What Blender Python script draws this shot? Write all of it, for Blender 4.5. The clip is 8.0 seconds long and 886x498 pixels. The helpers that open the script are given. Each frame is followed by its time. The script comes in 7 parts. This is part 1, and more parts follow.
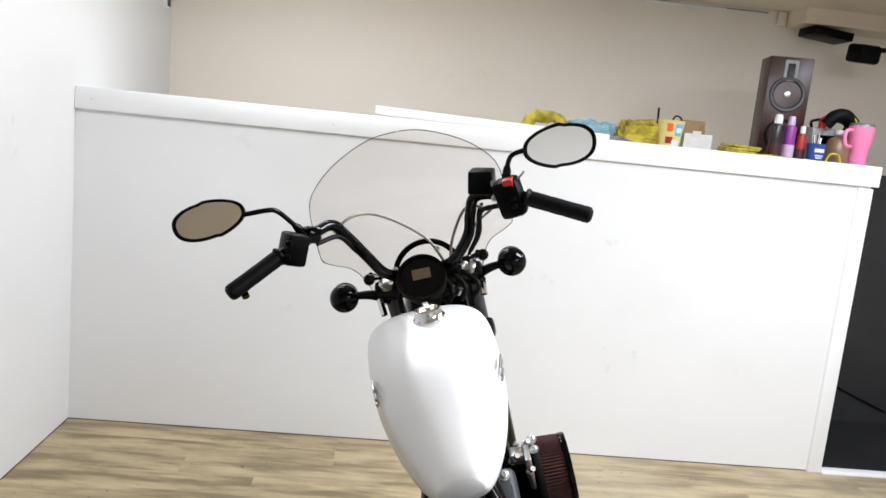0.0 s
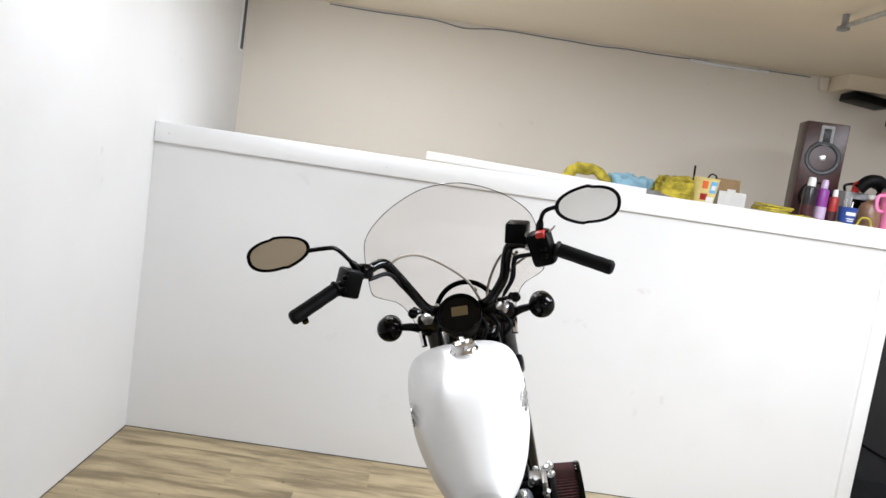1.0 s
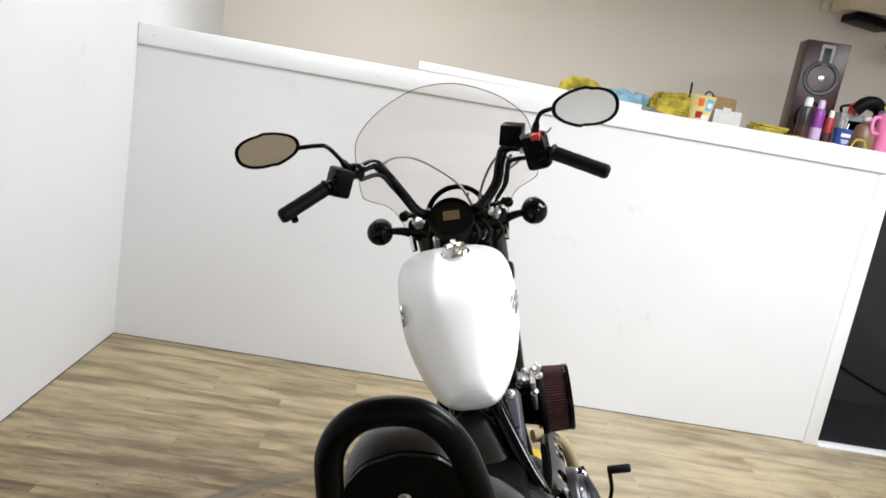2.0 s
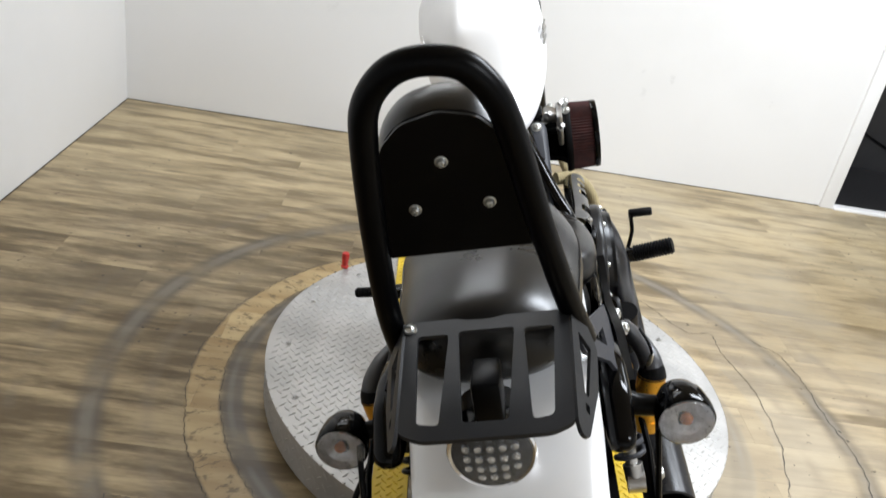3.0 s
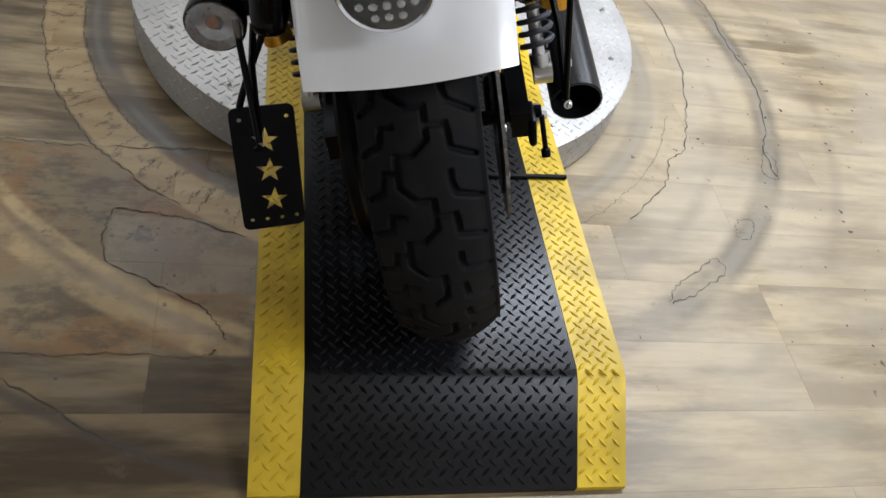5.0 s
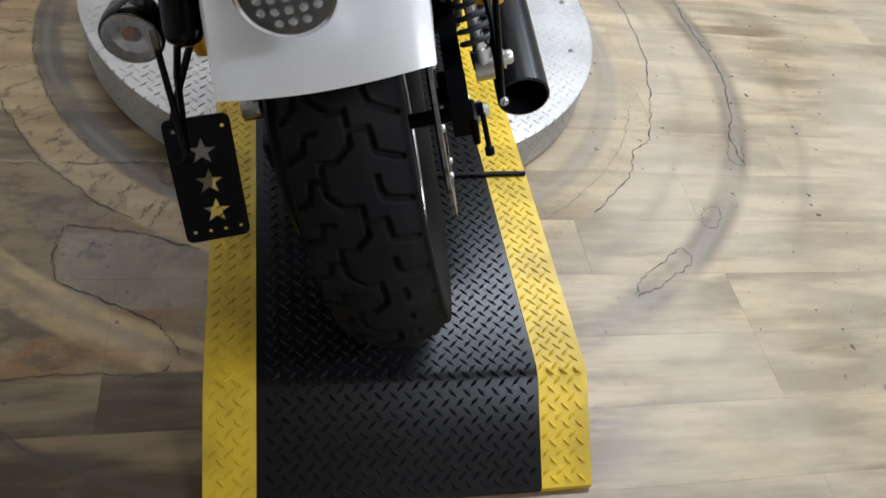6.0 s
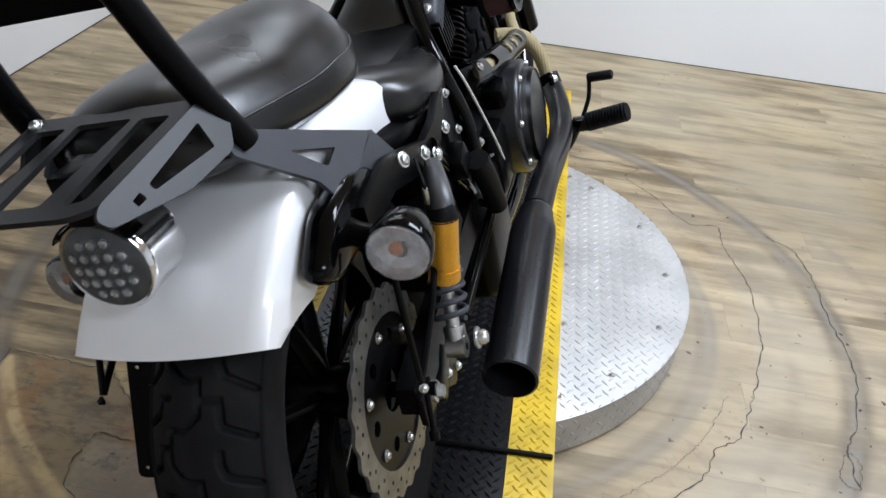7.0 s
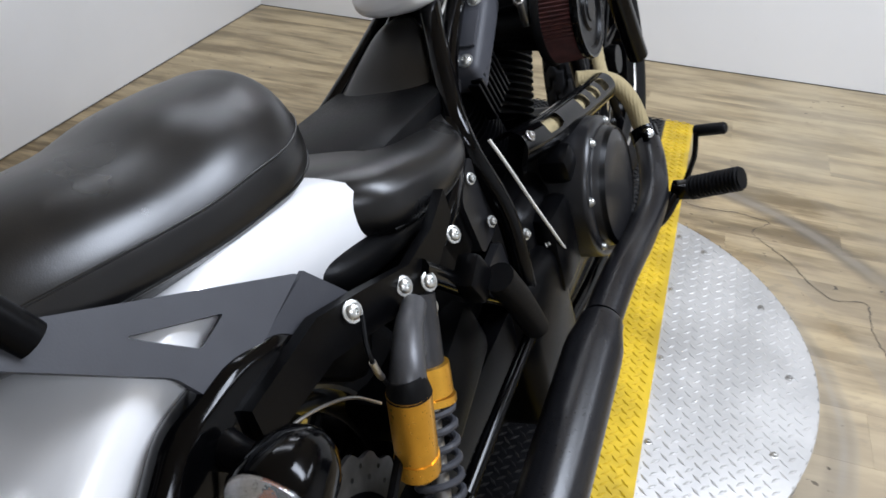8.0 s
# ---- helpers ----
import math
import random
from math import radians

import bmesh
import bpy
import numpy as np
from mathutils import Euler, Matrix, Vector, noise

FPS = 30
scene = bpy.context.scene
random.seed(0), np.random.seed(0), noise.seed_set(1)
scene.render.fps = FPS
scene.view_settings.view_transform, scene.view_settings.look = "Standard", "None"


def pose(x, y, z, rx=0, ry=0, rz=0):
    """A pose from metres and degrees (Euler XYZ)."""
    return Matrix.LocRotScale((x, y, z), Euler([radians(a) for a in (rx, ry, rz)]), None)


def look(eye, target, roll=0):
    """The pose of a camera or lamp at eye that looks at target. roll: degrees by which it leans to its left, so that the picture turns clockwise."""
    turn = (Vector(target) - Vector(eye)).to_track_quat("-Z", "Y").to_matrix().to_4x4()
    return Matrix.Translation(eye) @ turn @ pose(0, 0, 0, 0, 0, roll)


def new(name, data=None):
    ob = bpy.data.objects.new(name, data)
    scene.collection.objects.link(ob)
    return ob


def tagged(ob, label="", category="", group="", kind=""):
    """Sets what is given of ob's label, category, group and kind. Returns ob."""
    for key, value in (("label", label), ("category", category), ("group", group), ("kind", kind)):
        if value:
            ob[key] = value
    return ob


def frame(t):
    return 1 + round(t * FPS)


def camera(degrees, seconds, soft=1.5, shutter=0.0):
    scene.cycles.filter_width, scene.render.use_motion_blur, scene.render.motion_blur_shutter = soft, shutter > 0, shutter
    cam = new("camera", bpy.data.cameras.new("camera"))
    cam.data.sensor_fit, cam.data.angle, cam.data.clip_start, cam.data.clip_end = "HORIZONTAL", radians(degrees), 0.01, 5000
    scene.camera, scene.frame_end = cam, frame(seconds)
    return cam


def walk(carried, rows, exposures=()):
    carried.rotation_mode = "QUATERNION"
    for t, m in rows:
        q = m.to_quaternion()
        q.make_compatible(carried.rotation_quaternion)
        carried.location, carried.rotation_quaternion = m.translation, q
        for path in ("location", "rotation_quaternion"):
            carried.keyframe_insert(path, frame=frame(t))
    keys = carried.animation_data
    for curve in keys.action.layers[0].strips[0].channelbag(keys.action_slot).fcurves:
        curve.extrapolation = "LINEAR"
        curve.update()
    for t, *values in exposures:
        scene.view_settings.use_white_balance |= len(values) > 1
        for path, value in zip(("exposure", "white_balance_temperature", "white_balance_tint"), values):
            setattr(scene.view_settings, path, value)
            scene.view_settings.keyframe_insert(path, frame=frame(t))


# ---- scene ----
cam = camera(59.0, 8.0, soft=1.5, shutter=0.15)
EXPOSURES = [(0, 0.10, 6350, 10), (1.2, 0.08, 6350, 10), (2.5, 0.12, 6400, 9), (3.5, 0.13, 6400, 8), (4.5, 0.06, 6250, 9), (6, -0.07, 6050, 10), (7, -0.14, 5950, 10), (7.5, -0.20, 5950, 10), (8, -0.20, 6050, 11)]
PATH = [
    (0, (-0.333, -1.548, 1.481), (-0.184, 0.421, 1.167), 5.8),
    (0.5, (-0.347, -1.717, 1.522), (-0.256, 0.265, 1.269), 7.3),
    (1, (-0.338, -1.761, 1.526), (-0.309, 0.225, 1.289), 8.5),
    (1.2, (-0.335, -1.756, 1.513), (-0.294, 0.229, 1.279), 9.5),
    (2.3, (-0.339, -1.742, 1.441), (-0.235, 0.174, 0.878), 10.1),
    (2.5, (-0.338, -1.745, 1.416), (-0.238, 0.135, 0.742), 9.9),
    (3, (-0.338, -1.746, 1.341), (-0.203, 0.026, 0.423), 10.3),
    (3.3, (-0.329, -1.744, 1.3), (-0.142, -0.062, 0.234), 11.4),
    (3.5, (-0.327, -1.738, 1.276), (-0.087, -0.115, 0.132), 12.6),
    (4, (-0.311, -1.737, 1.219), (0.046, -0.281, -0.105), 15.1),
    (4.5, (-0.309, -1.744, 1.188), (0.076, -0.378, -0.221), 15.6),
    (4.7, (-0.304, -1.75, 1.175), (0.108, -0.425, -0.266), 16.0),
    (5.8, (-0.274, -1.753, 1.158), (0.249, -0.548, -0.35), 19.2),
    (6, (-0.226, -1.742, 1.168), (0.237, -0.477, -0.31), 15.0),
    (6.5, (0.025, -1.752, 1.214), (0.094, -0.26, -0.116), 6.4),
    (7, (0.147, -1.645, 1.227), (0.001, -0.002, 0.096), 6.6),
    (7.5, (0.172, -1.435, 1.227), (0.002, 0.183, 0.064), 8.1),
    (8, (0.237, -1.272, 1.202), (-0.249, 0.288, 0.048), 2.0),
]
walk(cam, [(t, look(eye, target, roll)) for t, eye, target, roll in PATH], EXPOSURES)

# ---- light ----
world = bpy.data.worlds.new("world")
scene.world = world
world.use_nodes = True
world.node_tree.nodes["Background"].inputs[0].default_value = (0.9, 0.93, 1.0, 1)
world.node_tree.nodes["Background"].inputs[1].default_value = 0.25


def area_lamp(name, eye, target, w, h, power, colour):
    data = bpy.data.lights.new(name, "AREA")
    data.shape, data.size, data.size_y, data.energy, data.color = "RECTANGLE", w, h, power, colour
    ob = new(name, data)
    ob.matrix_world = look(eye, target)
    return ob


# third and fourth are fills added for the upper wall and left side
LAMPS = [(1.05, 0.0, 1.2, 0.5, 74), (1.4, -2.1, 1.2, 0.3, 36), (-0.75, 1.85, 0.9, 0.2, 10), (-0.9, 0.9, 1.2, 0.3, 9), (2.0, 0.95, 0.3, 1.2, 18)]
CEIL = 2.36
for lx, ly, lw, lh, power in LAMPS:
    area_lamp("overhead_lamp", (lx, ly, CEIL - 0.075), (lx, ly, 0), lw, lh, power, (0.925, 0.975, 1.06))


# ---- materials ----
class Mat:
    """A node material: a Principled shader and small helpers to feed it."""

    def __init__(self, name, base=(0.5, 0.5, 0.5), rough=0.5, metal=0.0, **extra):
        self.m = bpy.data.materials.new(name)
        self.m.use_nodes = True
        self.t = self.m.node_tree
        self.b = self.t.nodes["Principled BSDF"]
        self.set("Base Color", (*base, 1))
        self.set("Roughness", rough)
        self.set("Metallic", metal)
        for k, v in extra.items():
            self.set(k.replace("_", " "), v)

    def set(self, key, value):
        self.b.inputs[key].default_value = value

    def n(self, kind, **inputs):
        node = self.t.nodes.new(kind)
        for k, v in inputs.items():
            self.link(node.inputs[k.replace("_", " ")], v)
        return node

    def link(self, socket, v):
        if isinstance(v, bpy.types.NodeSocket):
            self.t.links.new(v, socket)
        else:
            socket.default_value = v

    def math(self, op, a, b=0.0, clamp=False):
        node = self.t.nodes.new("ShaderNodeMath")
        node.operation, node.use_clamp = op, clamp
        self.link(node.inputs[0], a)
        self.link(node.inputs[1], b)
        return node.outputs[0]

    def mix(self, f, a, b):
        node = self.t.nodes.new("ShaderNodeMix")
        node.data_type = "RGBA"
        for k, v in ((0, f), (6, a), (7, b)):
            if isinstance(v, tuple) and len(v) == 3:
                v = (*v, 1)
            self.link(node.inputs[k], v)
        return node.outputs[2]

    def coords(self, scale=(1, 1, 1), world_space=False):
        node = self.t.nodes.new("ShaderNodeMapping")
        src = self.t.nodes.new("ShaderNodeNewGeometry").outputs["Position"] if world_space else self.t.nodes.new("ShaderNodeTexCoord").outputs["Object"]
        self.t.links.new(src, node.inputs[0])
        node.inputs["Scale"].default_value = scale
        return node.outputs[0]

    def noise(self, scale, detail=4.0, vector=None, rough=0.55):
        return self.n("ShaderNodeTexNoise", Scale=scale, Detail=detail, Roughness=rough, Vector=vector or self.coords()).outputs["Fac"]

    def ramp(self, fac, lo, hi):
        node = self.t.nodes.new("ShaderNodeMapRange")
        node.interpolation_type = "SMOOTHSTEP"
        for k, v in ((0, fac), (1, lo), (2, hi)):
            self.link(node.inputs[k], v)
        return node.outputs[0]

    def base(self, colour):
        self.link(self.b.inputs["Base Color"], colour)

    def rough(self, value):
        self.link(self.b.inputs["Roughness"], value)

    def bump(self, height, strength=0.2, distance=0.002):
        node = self.n("ShaderNodeBump", Strength=strength, Distance=distance, Height=height)
        self.t.links.new(node.outputs[0], self.b.inputs["Normal"])
        return self


def worn(name, base, rough, metal=0.0, vary=0.25, scale=40, grain=300, bump=0.05, **extra):
    """A surface with two scales of variation in colour and gloss, and fine relief."""
    k = Mat(name, base, rough, metal, **extra)
    big, fine = k.noise(scale), k.noise(grain, 2.0)
    dark = tuple(c * (1 - vary) for c in base)
    k.base(k.mix(k.ramp(big, 0.35, 0.65), base, dark))
    k.rough(k.math("ADD", rough - 0.08, k.math("MULTIPLY", fine, 0.16)))
    k.bump(fine, bump, 0.001)
    return k.m


def wall_paint(name, base, stain):
    k = Mat(name, base, 0.55)
    v = k.coords(world_space=True)
    big, small, fine = k.noise(0.9, 5, v), k.noise(7.0, 6, v), k.noise(160, 2, v)
    c = k.mix(k.ramp(big, 0.45, 0.8), base, stain)
    spots = k.math("MULTIPLY", k.ramp(small, 0.66, 0.74), k.ramp(big, 0.45, 0.62))
    c = k.mix(k.math("MULTIPLY", spots, 0.35), c, tuple(s * 0.7 for s in stain))
    k.base(c)
    k.bump(fine, 0.12, 0.002)
    return k.m


def floor_wood():
    """Worn vinyl planks: soft streaks along x, a tone for each plank, and the round scars that the turntable left."""
    k = Mat("vinyl_planks", (0.4, 0.33, 0.24), 0.38, Specular_IOR_Level=0.3)
    rnd = k.n("ShaderNodeObjectInfo").outputs["Random"]
    pos = k.t.nodes.new("ShaderNodeNewGeometry").outputs["Position"]
    shift = k.n("ShaderNodeCombineXYZ", X=k.math("MULTIPLY", rnd, 37.0), Y=k.math("MULTIPLY", rnd, 11.0)).outputs[0]
    add = k.t.nodes.new("ShaderNodeVectorMath")
    k.link(add.inputs[0], pos)
    k.link(add.inputs[1], shift)
    m1 = k.t.nodes.new("ShaderNodeMapping")
    k.link(m1.inputs[0], add.outputs[0])
    m1.inputs["Scale"].default_value = (1.3, 7.0, 1)
    m2 = k.t.nodes.new("ShaderNodeMapping")
    k.link(m2.inputs[0], add.outputs[0])
    m2.inputs["Scale"].default_value = (4.0, 70.0, 1)
    streak, grain = k.noise(1.7, 6, m1.outputs[0], 0.6), k.noise(1.5, 3, m2.outputs[0])
    cloud = k.noise(2.3, 5, k.coords((1, 2.6, 1), True), 0.6)
    wide = k.noise(0.8, 4, pos)
    c = k.mix(k.ramp(streak, 0.38, 0.62), (0.110, 0.076, 0.033), (0.40, 0.315, 0.185))
    c = k.mix(k.math("MULTIPLY", k.ramp(grain, 0.45, 0.7), 0.28), c, (0.15, 0.112, 0.068))
    c = k.mix(k.math("MULTIPLY", k.ramp(cloud, 0.48, 0.66), 0.42), c, (0.115, 0.083, 0.040))
    mottle = k.ramp(k.noise(13.0, 6, k.coords((0.7, 1.5, 1), True), 0.72), 0.5, 0.7)
    c = k.mix(k.math("MULTIPLY", mottle, 0.28), c, (0.15, 0.115, 0.066))
    c = k.mix(k.math("MULTIPLY", rnd, 0.22), c, (0.26, 0.21, 0.135))
    c = k.mix(k.math("MULTIPLY", k.ramp(wide, 0.45, 0.7), 0.18), c, (0.36, 0.32, 0.25))
    sep = k.n("ShaderNodeSeparateXYZ", Vector=pos)
    px, py = sep.outputs[0], sep.outputs[1]
    # left: dirt and painted shade; right: paler boards and painted glare
    dirt_shade = k.math("MULTIPLY", k.ramp(k.math("MULTIPLY", px, -1.0), 0.1, 0.7), k.ramp(k.noise(1.4, 5, pos), 0.3, 0.62))
    c = k.mix(k.math("MULTIPLY", k.ramp(k.noise(4.2, 7, k.coords((0.5, 1.7, 1), True), 0.68), 0.42, 0.58), k.math("MULTIPLY", k.math("ADD", 0.3, dirt_shade), 0.36)), c, (0.085, 0.060, 0.028))
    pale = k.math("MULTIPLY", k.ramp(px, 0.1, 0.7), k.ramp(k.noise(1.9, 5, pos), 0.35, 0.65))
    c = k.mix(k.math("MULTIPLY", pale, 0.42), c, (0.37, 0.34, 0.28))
    # light painted in on the right: paler between the scars, dimmer brown past them
    lit_patch = k.math("MULTIPLY", k.math("MULTIPLY", k.ramp(px, 0.25, 0.5), k.math("SUBTRACT", 1.0, k.ramp(py, 0.3, 0.9))), k.ramp(k.noise(3.0, 5, k.coords((0.6, 1.6, 1), True)), 0.25, 0.6))
    c = k.mix(k.math("MULTIPLY", lit_patch, 0.5), c, (0.35, 0.30, 0.225))
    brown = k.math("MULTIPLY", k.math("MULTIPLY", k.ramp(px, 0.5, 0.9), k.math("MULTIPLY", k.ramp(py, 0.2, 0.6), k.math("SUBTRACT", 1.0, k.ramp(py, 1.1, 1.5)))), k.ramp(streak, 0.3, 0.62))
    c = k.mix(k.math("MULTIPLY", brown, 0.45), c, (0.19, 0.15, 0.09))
    # brighter light towards the far wall, mixed into the boards' colour
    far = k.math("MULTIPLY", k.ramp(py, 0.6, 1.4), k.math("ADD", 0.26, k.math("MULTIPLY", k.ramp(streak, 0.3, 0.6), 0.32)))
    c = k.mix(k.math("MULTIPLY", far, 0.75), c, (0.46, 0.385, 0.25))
    # round scars
    r = k.math("SQRT", k.math("ADD", k.math("MULTIPLY", px, px), k.math("MULTIPLY", py, py)))
    wob = k.noise(2.2, 4, pos)
    rw = k.math("ADD", r, k.math("MULTIPLY", k.math("SUBTRACT", wob, 0.5), 0.02))

    def band(a, b, soft):
        return k.math("MULTIPLY", k.ramp(rw, a - soft, a + soft), k.math("SUBTRACT", 1.0, k.ramp(rw, b - soft, b + soft)))

    patchy = k.ramp(k.noise(5.0, 5, pos), 0.36, 0.6)
    left = k.ramp(k.math("MULTIPLY", px, -1.0), -0.1, 0.3)
    fleck = k.ramp(k.noise(17.0, 4, pos), 0.38, 0.6)
    ang = k.math("ARCTAN2", py, px)
    polar = k.n("ShaderNodeCombineXYZ", X=k.math("MULTIPLY", ang, 9.0), Y=k.math("MULTIPLY", r, 6.0)).outputs[0]
    ribs = k.ramp(k.noise(3.2, 6, polar, 0.65), 0.53, 0.63)
    tan = k.mix(k.ramp(streak, 0.3, 0.7), (0.31, 0.215, 0.10), (0.45, 0.35, 0.19))
    tan = k.mix(k.math("MULTIPLY", ribs, 0.75), tan, (0.145, 0.108, 0.056))
    # repaired boards beside the ramp: rusty brown, pale where the ring crosses them
    def box_mask(x0, x1, y0, y1):
        q = k.math("ADD", px, k.math("MULTIPLY", k.math("SUBTRACT", wob, 0.5), 0.06))
        w = k.math("ADD", py, k.math("MULTIPLY", k.math("SUBTRACT", wob, 0.5), 0.03))
        a = k.math("MULTIPLY", k.ramp(q, x0 - 0.006, x0 + 0.006), k.math("SUBTRACT", 1.0, k.ramp(q, x1 - 0.006, x1 + 0.006)))
        b = k.math("MULTIPLY", k.ramp(w, y0 - 0.006, y0 + 0.006), k.math("SUBTRACT", 1.0, k.ramp(w, y1 - 0.006, y1 + 0.006)))
        return k.math("MULTIPLY", a, b)

    repair = k.math("MAXIMUM", box_mask(-0.855, -0.41, -0.72, -0.525), box_mask(-1.7, -0.32, -1.012, -0.69))
    rust = k.mix(k.ramp(k.noise(2.8, 7, pos, 0.7), 0.44, 0.56), (0.235, 0.18, 0.095), (0.235, 0.13, 0.045))
    rust = k.mix(k.math("MULTIPLY", k.ramp(k.noise(5.0, 8, k.coords((0.7, 1.4, 1), True), 0.75), 0.49, 0.6), 0.75), rust, (0.075, 0.055, 0.030))
    c = k.mix(k.math("MULTIPLY", repair, 0.88), c, rust)
    # brown boards nearest on the left, darkened further to stand for shade
    lower = k.math("MULTIPLY", k.ramp(k.math("MULTIPLY", py, -1.0), 0.97, 1.06), k.ramp(k.math("MULTIPLY", px, -1.0), 0.2, 0.4))
    c = k.mix(k.math("MULTIPLY", lower, 0.85), c, k.mix(k.ramp(streak, 0.35, 0.65), (0.055, 0.039, 0.021), (0.165, 0.122, 0.066)))
    inset = box_mask(-0.567, -0.30, -0.88, -0.70)
    c = k.mix(k.math("MULTIPLY", inset, 0.6), c, k.mix(k.ramp(k.noise(7.0, 6, pos, 0.7), 0.4, 0.62), (0.33, 0.29, 0.21), (0.20, 0.175, 0.135)))
    c = k.mix(k.math("MULTIPLY", band(0.728, 0.81, 0.006), k.math("ADD", 0.2, k.math("MULTIPLY", left, 0.74))), c, tan)
    edge = k.math("ADD", k.math("MULTIPLY", patchy, 0.35), 0.45)
    c = k.mix(k.math("MULTIPLY", band(0.668, 0.722, 0.010), k.math("MULTIPLY", edge, k.math("ADD", 0.3, k.math("MULTIPLY", left, 0.7)))), c, (0.105, 0.092, 0.075))
    c = k.mix(k.math("MULTIPLY", band(0.692, 0.706, 0.006), k.math("MULTIPLY", patchy, 0.3)), c, (0.27, 0.255, 0.23))
    c = k.mix(k.math("MULTIPLY", band(1.0, 1.068, 0.018), k.math("ADD", k.math("MULTIPLY", patchy, 0.42), k.math("ADD", 0.3, k.math("MULTIPLY", left, 0.12)))), c, k.mix(repair, (0.115, 0.098, 0.076), k.mix(patchy, (0.24, 0.175, 0.095), (0.44, 0.33, 0.185))))
    c = k.mix(k.math("MULTIPLY", k.math("MULTIPLY", band(0.998, 1.022, 0.006), repair), k.math("ADD", 0.15, k.math("MULTIPLY", fleck, 0.55))), c, (0.50, 0.385, 0.20))
    c = k.mix(k.math("MULTIPLY", k.math("MULTIPLY", band(1.040, 1.080, 0.008), repair), k.math("ADD", 0.1, k.math("MULTIPLY", fleck, 0.55))), c, (0.48, 0.36, 0.185))
    c = k.mix(k.math("MULTIPLY", k.math("MULTIPLY", band(1.02, 1.05, 0.010), patchy), 0.35), c, (0.27, 0.25, 0.215))
    c = k.mix(k.math("MULTIPLY", k.math("MULTIPLY", band(1.262, 1.282, 0.008), k.math("MULTIPLY", left, k.ramp(k.math("MULTIPLY", py, -1.0), 0.6, 0.9))), 0.75), c, (0.07, 0.058, 0.045))
    c = k.mix(k.math("MULTIPLY", k.math("MULTIPLY", band(1.2, 1.23, 0.014), patchy), 0.3), c, (0.17, 0.145, 0.115))
    c = k.mix(k.math("MULTIPLY", k.math("MULTIPLY", band(0.885, 0.915, 0.016), patchy), 0.35), c, (0.2, 0.165, 0.125))
    worn_f = k.math("MULTIPLY", k.ramp(k.math("MULTIPLY", py, -1.0), 0.45, 0.75), left)
    pits = k.ramp(k.noise(9.0, 6, pos, 0.7), 0.60, 0.68)
    c = k.mix(k.math("MULTIPLY", k.math("MULTIPLY", pits, worn_f), 0.7), c, (0.10, 0.085, 0.065))
    group = k.ramp(k.noise(1.3, 3, pos), 0.45, 0.6)
    chips = k.math("MULTIPLY", k.ramp(k.noise(34.0, 2, pos), 0.69, 0.71), group)
    c = k.mix(k.math("MULTIPLY", chips, 0.9), c, (0.045, 0.036, 0.028))
    c = k.n("ShaderNodeGamma", Color=c, Gamma=1.15).outputs[0]
    k.base(k.n("ShaderNodeHueSaturation", Saturation=0.98, Value=1.22, Color=c).outputs[0])
    k.rough(k.math("ADD", 0.24, k.math("MULTIPLY", k.noise(6.0, 5, pos), 0.3)))
    k.bump(k.math("ADD", grain, k.math("MULTIPLY", patchy, 0.5)), 0.15, 0.001)
    return k.m


def leather():
    k = Mat("seat_vinyl", (0.012, 0.012, 0.013), 0.42, Specular_IOR_Level=0.42)
    cells = k.n("ShaderNodeTexVoronoi", Scale=900.0, Vector=k.coords()).outputs["Distance"]
    big = k.noise(9.0, 4)
    k.base(k.mix(k.ramp(big, 0.35, 0.7), (0.0022, 0.0022, 0.0024), (0.0060, 0.0056, 0.0052)))
    k.rough(k.math("ADD", 0.20, k.math("MULTIPLY", big, 0.20)))
    k.bump(cells, 0.08, 0.0006)
    return k.m


def tyre_rubber():
    k = Mat("tyre_rubber", (0.008, 0.008, 0.009), 0.72, Specular_IOR_Level=0.08)
    dust, fine = k.noise(14.0, 5), k.noise(260.0, 2)
    k.base(k.mix(k.ramp(dust, 0.45, 0.75), (0.009, 0.009, 0.0097), (0.018, 0.0175, 0.017)))
    k.rough(k.math("ADD", 0.55, k.math("MULTIPLY", dust, 0.3)))
    k.bump(fine, 0.15, 0.001)
    return k.m


def header_wrap():
    k = Mat("exhaust_wrap", (0.4, 0.29, 0.16), 0.9)
    w = k.t.nodes.new("ShaderNodeTexWave")
    w.inputs["Scale"].default_value, w.inputs["Distortion"].default_value = 55.0, 2.0
    k.link(w.inputs["Vector"], k.coords())
    k.base(k.mix(k.noise(30.0), (0.19, 0.150, 0.075), (0.33, 0.27, 0.145)))
    k.bump(w.outputs["Fac"], 0.3, 0.002)
    return k.m


WALL = wall_paint("white_wall_paint", (0.76, 0.755, 0.745), (0.70, 0.695, 0.68))
# white wall paint with the warm light above the shelf put into it
UPPER = wall_paint("warm_lit_wall_paint", (0.80, 0.742, 0.655), (0.76, 0.70, 0.60))
CEILING = wall_paint("ceiling_tan", (0.76, 0.655, 0.50), (0.71, 0.605, 0.45))
TRIM = wall_paint("white_trim_paint", (0.82, 0.82, 0.815), (0.76, 0.755, 0.74))
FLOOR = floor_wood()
SUBFLOOR = worn("dark_subfloor", (0.05, 0.04, 0.03), 0.9)
ALU = worn("diamond_plate_aluminium", (0.50, 0.487, 0.465), 0.50, 0.5, vary=0.2, scale=7, grain=240)
MUFFLER = worn("muffler_black_coat", (0.006, 0.006, 0.0072), 0.3, Specular_IOR_Level=0.45, vary=0.15, scale=20, grain=400, bump=0.04)
